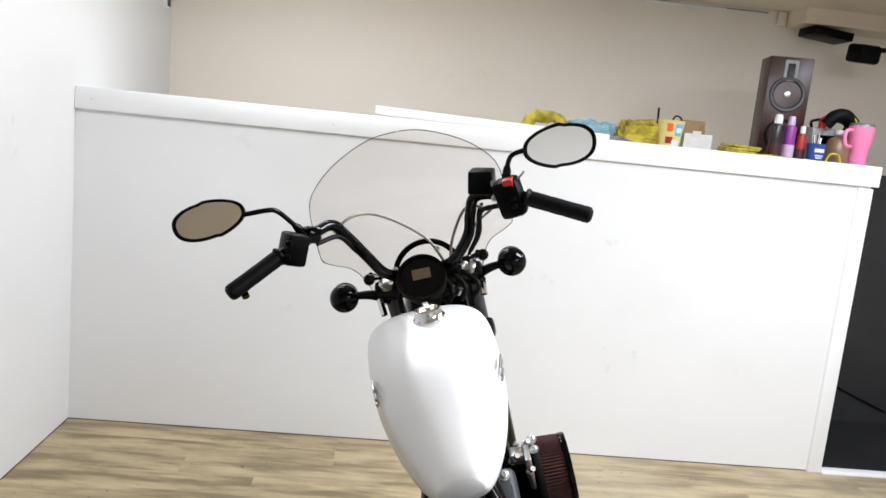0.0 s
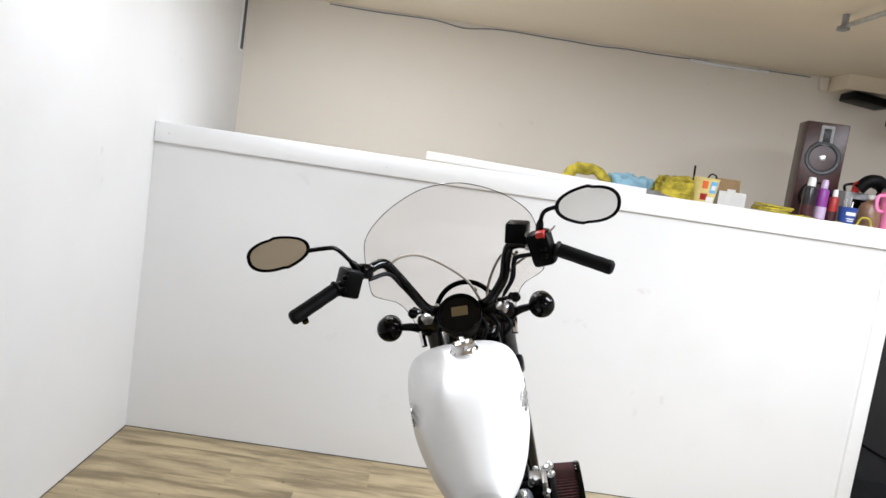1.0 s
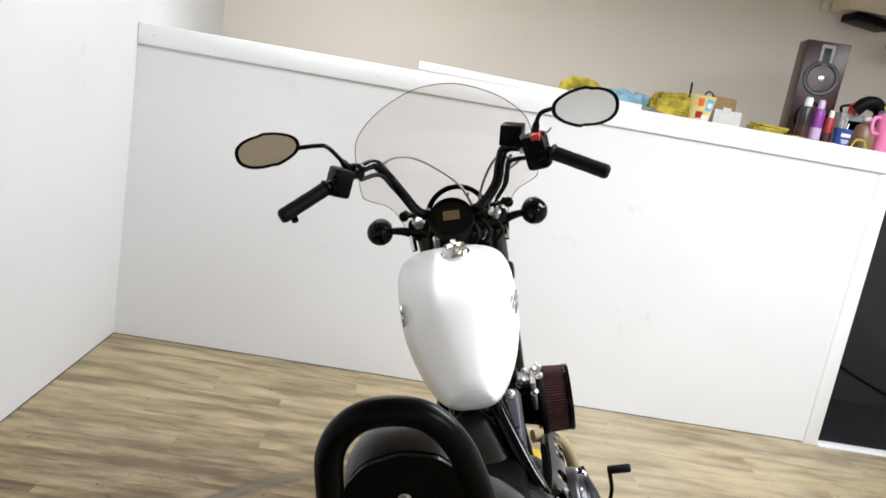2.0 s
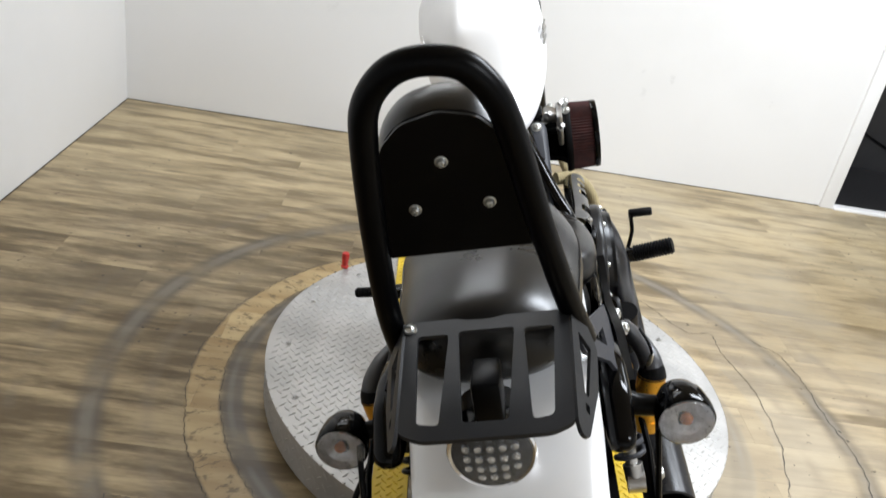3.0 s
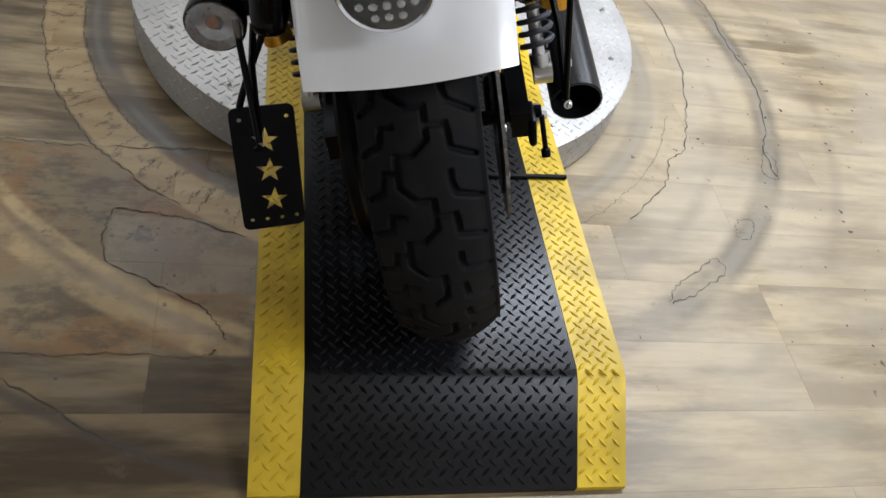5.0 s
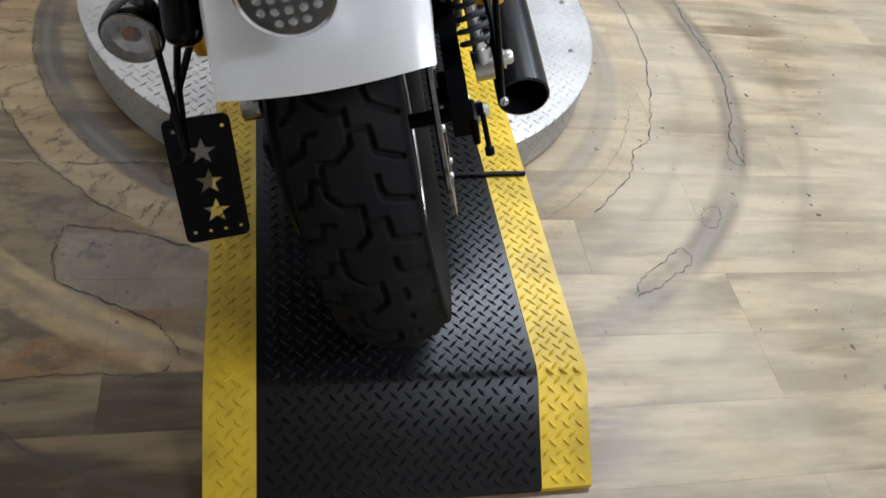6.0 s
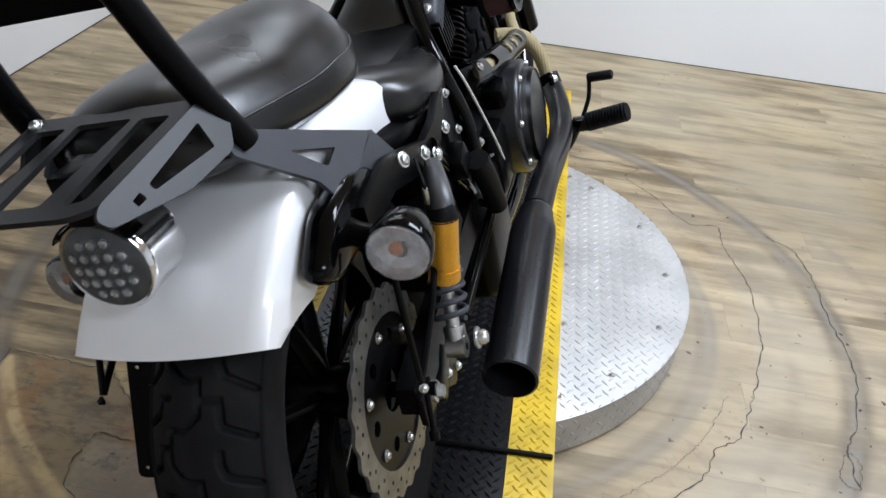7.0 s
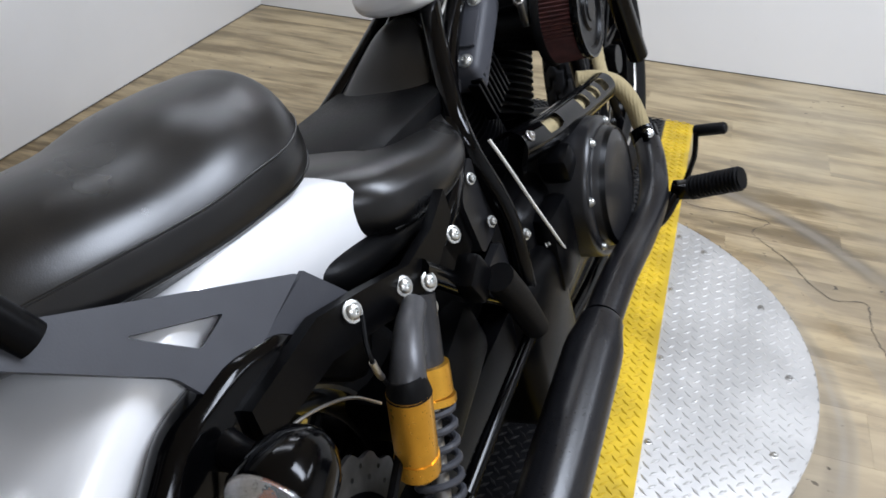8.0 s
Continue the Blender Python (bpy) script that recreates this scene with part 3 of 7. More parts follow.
def lozenges(bm, spots, length=0.0235, width=0.0072, height=0.0015):
    """Raised bars of a tread plate: spots are matrices with z along the plate's normal."""
    for m in spots:
        pts = [(-length / 2, 0, 0), (0, -width / 2, 0), (length / 2, 0, 0), (0, width / 2, 0), (-length * 0.22, 0, height), (length * 0.22, 0, height)]
        v = [bm.verts.new(m @ Vector(p)) for p in pts]
        for f in ((0, 1, 4), (1, 5, 4), (1, 2, 5), (2, 3, 5), (3, 4, 5), (3, 0, 4)):
            bm.faces.new([v[i] for i in f])
    return bm


turntable = thing("turntable", None, "round aluminium diamond plate turntable on the floor", "turntable")
bm = bmesh.new()
lathe(bm, [(0, 0.006), (TT_R - 0.004, 0.006), (TT_R - 0.004, TT_Z - 0.004), (TT_R - 0.001, TT_Z - 0.001), (TT_R - 0.004, TT_Z), (0, TT_Z)], n=128)
part("deck", bm, ALU, turntable)
P = 0.0145
spots = []
for i in range(-44, 45):
    for j in range(-22, 23):
        x, y = i * P, (2 * j + i % 2) * P
        if x * x + y * y < (TT_R - 0.016) ** 2 and not (-0.285 < x < 0.29):
            spots.append(pose(x, y, TT_Z, 0, 0, 45 if i % 2 else -45))
ob = part("tread_pattern", lozenges(bmesh.new(), spots), ALU, turntable, smooth=False)
tagged(ob, kind="stuff")
spots = []
for i in range(220):
    for j in range(3):
        a = 2 * math.pi * i / 220
        p = Vector((math.cos(a) * (TT_R - 0.0035), math.sin(a) * (TT_R - 0.0035), 0.016 + (2 * j + i % 2) * 0.0175))
        spots.append(plane_matrix(p, (-math.sin(a), math.cos(a), 0), (0, 0, 1)) @ pose(0, 0, 0, 0, 0, 45 if i % 2 else -45))
ob = part("edge_tread_pattern", lozenges(bmesh.new(), spots), ALU, turntable, smooth=False)
tagged(ob, kind="stuff")
for a in range(16):
    t = radians(a * 22.5 + 3)
    x, y = math.cos(t) * (TT_R - 0.055), math.sin(t) * (TT_R - 0.055)
    if not -0.28 < x < 0.29:
        bolt(turntable, (x, y, TT_Z), (0, 0, 1), 0.006, STEEL, "deck_bolt")
for y in (-0.47, -0.235, 0.0, 0.24, 0.47):
    bolt(turntable, (0.316, y, TT_Z), (0, 0, 1), 0.005, STEEL, "deck_bolt")
# red pin on the far rim
bm = bmesh.new()
lathe(bm, [(0, 0), (0.011, 0), (0.013, 0.006), (0.009, 0.011), (0.012, 0.044), (0.010, 0.052), (0, 0.052)], (-0.47, 0.415, TT_Z), (0, 0, 1), 16)
tagged(part("red_pin", bm, RED, None, "small red plastic pin standing on the turntable rim"), category="pin")

# ---- ramp and mat ----
ramp = thing("ramp", None, "long black tread mat with yellow borders over the turntable", "ramp mat")
MX0, MX1, MT = -0.304, 0.306, 0.012
YB0, YB1 = MX0 + 0.078, MX1 - 0.087


def mat_z(y):
    """Underside of the mat: a short slope up from the floor, then level, then down again in front."""
    if y < -1.11:
        return max(0.0, TT_Z * (y + 1.262) / 0.152)
    if y > 1.12:
        return max(0.0, TT_Z * (1.27 - y) / 0.15)
    return TT_Z


YS = [-1.262, -1.2, -1.12, -1.1, -0.6, 0.0, 0.6, 1.11, 1.13, 1.27]


def strip(x0, x1):
    rings = []
    for y in YS:
        z = mat_z(y) + 0.0015
        rings.append([(x0, y, z), (x1, y, z), (x1, y, z + MT), (x0, y, z + MT)])
    return loft(bmesh.new(), rings)


part("black_runner", strip(YB0, YB1), MATBLACK, ramp, "black rubber tread runner", angle=50)
part("yellow_border", strip(MX0, YB0 - 0.001), YELLOW, ramp, "yellow border strip, scuffed", angle=50)
part("yellow_border", strip(YB1 + 0.001, MX1), YELLOW, ramp, "yellow border strip, scuffed", angle=50)
for x0, x1, material, label in ((YB0, YB1, MATBLACK, "tread_pattern"), (MX0, YB0, YELLOW, "tread_pattern"), (YB1, MX1, YELLOW, "tread_pattern")):
    spots = []
    Q = 0.0118
    for i in range(-27, 28):
        for j in range(-55, 56):
            x, y = i * Q + 0.005, (2 * j + i % 2) * Q
            if x0 + 0.010 < x < x1 - 0.010 and -1.255 < y < 1.26:
                slope = math.degrees(math.atan2(mat_z(y + 0.004) - mat_z(y - 0.004), 0.008))
                spots.append(pose(x, y, mat_z(y) + 0.0015 + MT, slope, 0, 0) @ pose(0, 0, 0, 0, 0, 45 if i % 2 else -45))
    tagged(part(label, lozenges(bmesh.new(), spots, 0.0215, 0.0066, 0.0028), material, ramp, smooth=False), kind="stuff")
for y0, y1 in ((-1.105, -0.66), (0.66, 1.115)):
    bm = bmesh.new()
    box(bm, ((MX0 + MX1) / 2, (y0 + y1) / 2, TT_Z / 2), (MX1 - MX0 - 0.03, y1 - y0, TT_Z - 0.004))
    part("support", bm, KRAFT, ramp, "plywood support under the mat", smooth=False)
# black bar on the mat beside the wheel
bm = bmesh.new()
tube(bm, [(0.09, -0.66, TT_Z + MT + 0.006), (0.302, -0.648, TT_Z + MT + 0.006)], 0.0055, 8, 1)
tagged(part("steel_bar", bm, SATIN, None, "thin black steel bar lying across the mat"), category="bar")

# ---- things on the shelf ----


def rag(name, x, y, sx, sy, sz, material, label, seed, category="cloth"):
    """A crumpled cloth: a folded, noisy heap."""
    bm = bmesh.new()
    n, k = 64, 18
    rings = []
    for j in range(k + 1):
        ph = math.pi / 2 * j / k
        ring = []
        for i in range(n):
            a = 2 * math.pi * i / n
            d = Vector((math.cos(a) * math.cos(ph), math.sin(a) * math.cos(ph), math.sin(ph)))
            f = 1 + 0.5 * noise.noise(d * 1.9 + Vector((seed, 0, 0))) + 0.22 * (0.5 - abs(noise.noise(d * 4.7 + Vector((0, seed, 0))))) + 0.10 * noise.noise(d * 13 + Vector((seed, seed, 0)))
            fold = 0.72 + 0.55 * (0.55 - abs(noise.noise(Vector((d.x * 3.2 + d.y * 1.4, d.y * 1.1, seed))))) * (1 - 0.4 * d.z)
            ring.append((x + d.x * sx * f, y + d.y * sy * f, LEDGE + 0.001 + max(0, d.z * sz * f * fold * 1.15)))
        rings.append(ring)
    loft(bm, rings)
    return tagged(part(name, bm, material, None, label, angle=70), category=category)


bm = tube(bmesh.new(), [(0.262, 2.06, LEDGE + 0.030), (0.292, 2.065, LEDGE + 0.078), (0.345, 2.06, LEDGE + 0.088), (0.405, 2.06, LEDGE + 0.082), (0.440, 2.05, LEDGE + 0.052), (0.452, 2.04, LEDGE + 0.022)], (0.030, 0.021), 20, 8)
for v in bm.verts:
    v.co += Vector((noise.noise(v.co * 24), noise.noise(v.co * 27 + Vector((3, 0, 0))), noise.noise(v.co * 31 + Vector((0, 5, 0))))) * 0.011
    v.co.z = max(v.co.z, LEDGE + 0.001)
tagged(part("yellow_cloth", bm, YCLOTH, None, "rolled yellow microfibre cloth arching on the shelf", angle=70), category="cloth")
rag("grey_rag", 0.17, 2.07, 0.07, 0.05, 0.035, GCLOTH, "small dark grey rag on the shelf", 5.1)
rag("blue_cloth", 0.575, 2.07, 0.125, 0.07, 0.085, BCLOTH, "crumpled pale blue cloth on the shelf", 2.2)
rag("grey_rag", 0.66, 2.02, 0.10, 0.04, 0.03, GCLOTH, "flat grey rag beside the blue cloth", 7.7)
rng = random.Random(8)
bm = bmesh.new()
for i in range(8):
    z, w = LEDGE + 0.010 + 0.0125 * i, 0.115 - 0.006 * i + 0.012 * rng.random()
    for y in (2.03, 2.075, 2.115):
        c = 0.785 + 0.012 * (rng.random() - 0.3) + 0.003 * i
        tube(bm, [(c - w, y, z), (c - w * 0.4, y + 0.008 * rng.random(), z + 0.010 * rng.random()), (c + w * 0.3, y - 0.010 * rng.random(), z + 0.012 * rng.random()), (c + w, y, z)], (0.015, 0.012), 10, 6)
for v in bm.verts:
    v.co += Vector((noise.noise(v.co * 20), noise.noise(v.co * 23 + Vector((3, 0, 0))), noise.noise(v.co * 40 + Vector((0, 5, 0))))) * 0.012
    v.co.z = max(v.co.z, LEDGE + 0.001)
tagged(part("yellow_cloth", bm, YCLOTH, None, "loosely folded pile of yellow cloths beside the paper cup", angle=70), category="cloth")
for i in range(4):
    bm = bmesh.new()
    box(bm, (1.255 + 0.008 * i, 2.05, LEDGE + 0.008 + 0.012 * i), (0.15, 0.11, 0.011), pose(0, 0, 0, 0, 2 * (i % 2), 7 * i - 8), 0.004)
    tagged(part("folded_cloth", bm, YCLOTH, None, "folded yellow cloth in a small pile"), category="cloth", group="folded cloths")
rag("yellow_cloth", 1.37, 2.0, 0.12, 0.03, 0.018, YCLOTH, "flat yellow cloth hanging at the shelf edge", 9.4)


def can(name, x, y, r, h, body, cap, label, band=None):
    t = thing(name, pose(x, y, LEDGE), label, "spray can", "spray cans")
    bm = bmesh.new()
    lathe(bm, [(0, 0), (r * 0.94, 0), (r, 0.004), (r, h * 0.72), (r * 0.9, h * 0.77), (r * 0.55, h * 0.80), (0, h * 0.80)], n=20)
    part("body", bm, body, t)
    bm = bmesh.new()
    lathe(bm, [(0, h * 0.78), (r * 0.6, h * 0.78), (r * 0.58, h * 0.94), (r * 0.45, h), (0, h)], n=18)
    part("cap", bm, cap, t)
    if band:
        bm = bmesh.new()
        lathe(bm, [(r * 1.004, h * 0.08), (r * 1.012, h * 0.081), (r * 1.012, h * 0.36), (r * 1.004, h * 0.361)], n=20)
        part("label_band", bm, band, t)
    return t


can("spray_can", 1.43, 2.03, 0.031, 0.208, CANBLACK, WHITEINK, "black spray can with a dark red label and white cap", DARKRED)
can("spray_can", 1.494, 2.03, 0.027, 0.205, PURPLE, LILAC, "purple spray can with a pale label", LILAC)
can("spray_bottle", 1.548, 2.02, 0.021, 0.165, BRIGHTRED, WHITEINK, "small red bottle with a white nozzle", DARKRED)

# blue paper cup with white bars for its print
cup = thing("blue_cup", pose(1.613, 2.0, LEDGE), "blue paper cup with white print, holding tools", "cup")
bm = bmesh.new()
lathe(bm, [(0, 0), (0.034, 0), (0.042, 0.088), (0.0435, 0.091), (0.04, 0.09), (0.033, 0.006), (0, 0.006)], n=24)
part("body", bm, BLUE, cup)
for i, (z, w) in enumerate(((0.052, 0.6), (0.034, 0.52), (0.024, 0.4))):
    bm = bmesh.new()
    r = 0.0348 + 0.09 * z
    hgt = 0.016 if i == 0 else 0.005
    loft(bm, [[(math.sin(a) * (r + o) , -math.cos(a) * (r + o), zz) for o, zz in ((0, z), (0.0012, z), (0.0012, z + hgt), (0, z + hgt))] for a in [w * (k / 4 - 1) for k in range(9)]])
    part("print_bar", bm, WHITEINK, cup, "white print")
for i in range(4):
    bm = bmesh.new()
    tube(bm, [(0.008 * i - 0.012, 0.004, 0.02), (0.016 * i - 0.026, 0.01 * (i % 2), 0.118 + 0.012 * (i % 3))], 0.004, 8, 1)
    part("tool", bm, STEEL, cup, "steel tool")

# printed paper cup
pc = thing("paper_cup", pose(0.922, 2.02, LEDGE) @ Matrix.Scale(1.2, 4), "paper cup with orange, yellow and blue print", "cup")
bm = bmesh.new()
lathe(bm, [(0, 0), (0.038, 0), (0.052, 0.105), (0.054, 0.108), (0.05, 0.107), (0.037, 0.006), (0, 0.006)], n=28)
part("body", bm, PALEYEL, pc)
for a0, z, w, h, material in ((-0.35, 0.065, 0.22, 0.03, ORANGE), (-0.35, 0.02, 0.3, 0.025, BRIGHTRED), (0.42, 0.05, 0.34, 0.045, CYAN), (0.40, 0.062, 0.22, 0.018, WHITEINK), (0.3, 0.014, 0.4, 0.02, WHITEINK)):
    bm = bmesh.new()
    lift = 0.0012 if material is not WHITEINK else 0.002
    loft(bm, [[(math.sin(a) * (0.0382 + 0.133 * zz + o), -math.cos(a) * (0.0382 + 0.133 * zz + o), zz) for o, zz in ((0, z), (lift, z), (lift, z + h), (0, z + h))] for a in [a0 + w * (k / 4 - 1) for k in range(9)]])
    part("print_patch", bm, material, pc, "printed patch")
bm = bmesh.new()
tube(bm, [(-0.045, 0.01, 0.005), (-0.055, 0.0, 0.15)], 0.004, 8, 1)
part("brush_handle", bm, PLASTIC, pc, "dark brush handle")
bm = bmesh.new()
tube(bm, [(0.0, 0.0, 0.1), (0.015, 0, 0.125), (0.035, 0, 0.12), (0.045, 0, 0.1)], 0.003, 8, 4)
part("wire_loop", bm, PLASTIC, pc)

# white carton, open
carton = thing("carton", pose(1.068, 2.09, LEDGE, 0, 0, -4), "small white cardboard box with its brown lid open", "box")
bm = bmesh.new()
for c, s in (((0, -0.055, 0.04), (0.13, 0.003, 0.08)), ((0, 0.055, 0.04), (0.13, 0.003, 0.08)), ((-0.0635, 0, 0.04), (0.003, 0.107, 0.08)), ((0.0635, 0, 0.04), (0.003, 0.107, 0.08)), ((0, 0, 0.002), (0.124, 0.107, 0.004))):
    box(bm, c, s)
part("body", bm, CARD, carton, smooth=False)
bm = bmesh.new()
box(bm, (0, 0.062, 0.112), (0.126, 0.003, 0.062), pose(0, 0, 0, -12, 0, 0))
part("lid", bm, KRAFT, carton, "brown inside of the lid", smooth=False)
bm = bmesh.new()
box(bm, (-0.01, -0.058, 0.078), (0.04, 0.003, 0.03), pose(0, 0, 0, 10, 0, 0), 0.001)
part("flap", bm, CARD, carton, smooth=False)

# loudspeaker
spk = thing("loudspeaker", pose(1.588, 2.36, LEDGE, 0, 0, -12), "tall walnut loudspeaker with a silver driver on the shelf", "loudspeaker")
bm = bmesh.new()
box(bm, (0, 0, 0.25), (0.205, 0.18, 0.50), bevel=0.005)
part("cabinet", bm, WOODCAB, spk)
bm = bmesh.new()
lathe(bm, [(0.080, 0), (0.086, 0.004), (0.082, 0.009), (0.070, 0.008), (0.066, 0.001), (0.03, -0.02), (0.022, -0.02), (0.018, -0.012), (0, -0.008)], (0.0, -0.0905, 0.32), (0, -1, 0), 32)
part("driver", bm, CASTGREY, spk, "dark grey round driver")
bm = bmesh.new()
lathe(bm, [(0, 0), (0.018, 0), (0.015, 0.008), (0, 0.012)], (0.0, -0.086, 0.32), (0, -1, 0), 20)
part("dust_cap", bm, STEEL, spk, "silver dust cap")
bm = bmesh.new()
plate(bm, rounded2([(-0.032, -0.05), (0.032, -0.05), (0.032, 0.05), (-0.032, 0.05)], 0.008), [rounded2([(-0.018, -0.034), (0.018, -0.034), (0.018, 0.034), (-0.018, 0.034)], 0.006)], 0.006, plane_matrix((0.0, -0.0905, 0.435), (1, 0, 0), (0, 0, 1)))
part("tweeter_frame", bm, GREYPLASTIC, spk, "silver horn frame")
bm = bmesh.new()
box(bm, (0.0, -0.091, 0.435), (0.036, 0.002, 0.068))
part("tweeter", bm, GLOSS, spk, smooth=False)
bm = bmesh.new()
plate(bm, circle2(0, 0, 0.08, 32), [circle2(0, 0, 0.068, 32)], 0.004, plane_matrix((0.0, -0.0905, 0.12), (1, 0, 0), (0, 0, 1)))
part("woofer_ring", bm, PLASTIC, spk)

# radio behind the cup
radio = thing("radio", pose(1.735, 2.17, LEDGE, 0, 0, 4), "black and grey radio standing on the shelf", "radio")
bm = bmesh.new()
box(bm, (0, 0, 0.085), (0.19, 0.1, 0.17), bevel=0.008)
part("case", bm, GREYPLASTIC, radio)
bm = bmesh.new()
box(bm, (0.005, -0.052, 0.115), (0.14, 0.006, 0.045), bevel=0.002)
part("display", bm, GLOSS, radio)
bm = bmesh.new()
tube(bm, [(-0.085, -0.02, 0.17), (-0.085, -0.02, 0.2), (0.0, -0.02, 0.215), (0.085, -0.02, 0.2), (0.085, -0.02, 0.17)], 0.007, 8)
part("handle", bm, PLASTIC, radio)
for i in range(5):
    bm = bmesh.new()
    lathe(bm, [(0, 0), (0.007, 0), (0.006, 0.006), (0, 0.006)], (-0.06 + 0.03 * i, -0.05, 0.065), (0, -1, 0), 10)
    part("knob", bm, STEEL, radio)
bm = bmesh.new()
lathe(bm, [(0, 0), (0.026, 0), (0.027, 0.02), (0.024, 0.03), (0, 0.032)], (1.70, 2.12, LEDGE + 0.2), (0.1, -0.9, 0.3), 20)
lathe(bm, [(0, 0), (0.018, 0), (0.018, 0.04), (0, 0.04)], (1.698, 2.135, LEDGE + 0.17), (0.0, -0.1, 1), 16)
tagged(part("red_jar", bm, RED, None, "red plastic jar standing on top of the radio"), category="jar")
# gloves on top, jug, band of yellow plastic
glove = thing("work_glove", None, "black and yellow work glove draped over the radio", "glove")
bm = bmesh.new()
tube(bm, [(1.695, 2.1, LEDGE + 0.185), (1.725, 2.09, LEDGE + 0.225), (1.775, 2.09, LEDGE + 0.235), (1.825, 2.1, LEDGE + 0.20)], (0.03, 0.034), 12)
part("palm", bm, RUBBER, glove)
for i in range(4):
    bm = bmesh.new()
    tube(bm, [(1.81 + 0.004 * i, 2.075 + 0.014 * i, LEDGE + 0.225 - 0.004 * i), (1.835, 2.075 + 0.015 * i, LEDGE + 0.19), (1.83 + 0.01 * i, 2.07 + 0.015 * i, LEDGE + 0.135 - 0.01 * (i % 2))], (0.012, 0.008), 8)
    part("finger", bm, YCLOTH, glove, "yellow finger")
jug = thing("plastic_jug", pose(1.745, 2.05, LEDGE), "cloudy amber plastic jug on the shelf", "jug")
bm = bmesh.new()
lathe(bm, [(0, 0), (0.05, 0), (0.054, 0.01), (0.054, 0.09), (0.045, 0.12), (0.02, 0.135), (0.02, 0.15), (0, 0.15)], n=24)
part("body", bm, AMBERJUG, jug)
bm = bmesh.new()
lathe(bm, [(0, 0.145), (0.022, 0.145), (0.022, 0.165), (0, 0.166)], n=16)
part("cap", bm, CARD, jug)
for i, (x, turn) in enumerate(((1.57, 8), (1.685, -14))):
    bm = bmesh.new()
    tube(bm, [(-0.035, 0, 0.006), (-0.02, 0, 0.045), (0.0, 0, 0.052), (0.02, 0, 0.045), (0.035, 0, 0.006)] if i else [(-0.05, 0, 0.006), (0, 0.01, 0.012), (0.05, 0, 0.006)], 0.005, 8)
    ob = tagged(part("yellow_strap", bm, YCLOTH, None, "thin yellow strap at the shelf edge"), category="strap")
    ob.matrix_basis = pose(x, 1.965, LEDGE, 0, 0, turn)
mug = thing("tumbler", pose(1.828, 2.02, LEDGE, 0, 0, 0) @ Matrix.Scale(1.1, 4), "pink insulated tumbler with a side handle and clear lid", "tumbler")
bm = bmesh.new()
lathe(bm, [(0, 0), (0.034, 0), (0.036, 0.004), (0.039, 0.085), (0.047, 0.1), (0.05, 0.168), (0.05, 0.172), (0, 0.172)], n=28)
part("body", bm, PINK, mug)
bm = bmesh.new()
lathe(bm, [(0, 0.172), (0.051, 0.172), (0.051, 0.18), (0.046, 0.186), (0, 0.186)], n=28)
part("lid", bm, LENS, mug, "clear plastic lid")
bm = bmesh.new()
tube(bm, [(-0.046, -0.012, 0.155), (-0.075, -0.02, 0.15), (-0.08, -0.02, 0.12), (-0.072, -0.02, 0.09), (-0.042, -0.01, 0.085)], 0.008, 8)
part("handle", bm, PINK, mug)


# ---- the motorcycle: x to its right, y ahead from the rear axle, z up from the tyre's foot ----
bike = thing("motorcycle", pose(0.031, -0.862, 0.124, 0, -18.0, -3.6), "silver and black cruiser motorcycle leaning on its side stand", "motorcycle")
AXLE = V(0.004, -0.015, 0.312)
FAXLE = V(0, 1.57, 0.328)


def groove_lines():
    """Centre lines of the tread grooves in one repeat: across from -1 to 1, along from 0 to 1."""
    return [
        [(-0.42, 0.0), (-0.16, 0.16), (0.12, 0.16), (0.12, 0.5), (-0.16, 0.66), (-0.42, 0.66), (-0.42, 1.0)],
        [(0.12, 0.36), (0.46, 0.36), (0.50, 0.62), (0.90, 0.74)],
        [(0.46, 0.0), (0.52, 0.12), (0.92, 0.24)],
        [(0.46, -0.12), (0.46, 0.0)],
        [(0.46, 0.88), (0.46, 1.0)],
        [(-0.42, 0.84), (-0.66, 0.84), (-0.70, 1.06)],
        [(-0.70, 0.0), (-0.70, 0.06), (-0.95, 0.16)],
        [(-0.42, 0.34), (-0.62, 0.34), (-0.66, 0.52), (-0.95, 0.62)],
    ]


def seg_dist(px, py, a, b):
    ax, ay, bx, by = a[0], a[1], b[0], b[1]
    dx, dy = bx - ax, by - ay
    t = np.clip(((px - ax) * dx + (py - ay) * dy) / (dx * dx + dy * dy + 1e-12), 0, 1)
    return np.hypot(px - ax - t * dx, py - ay - t * dy)


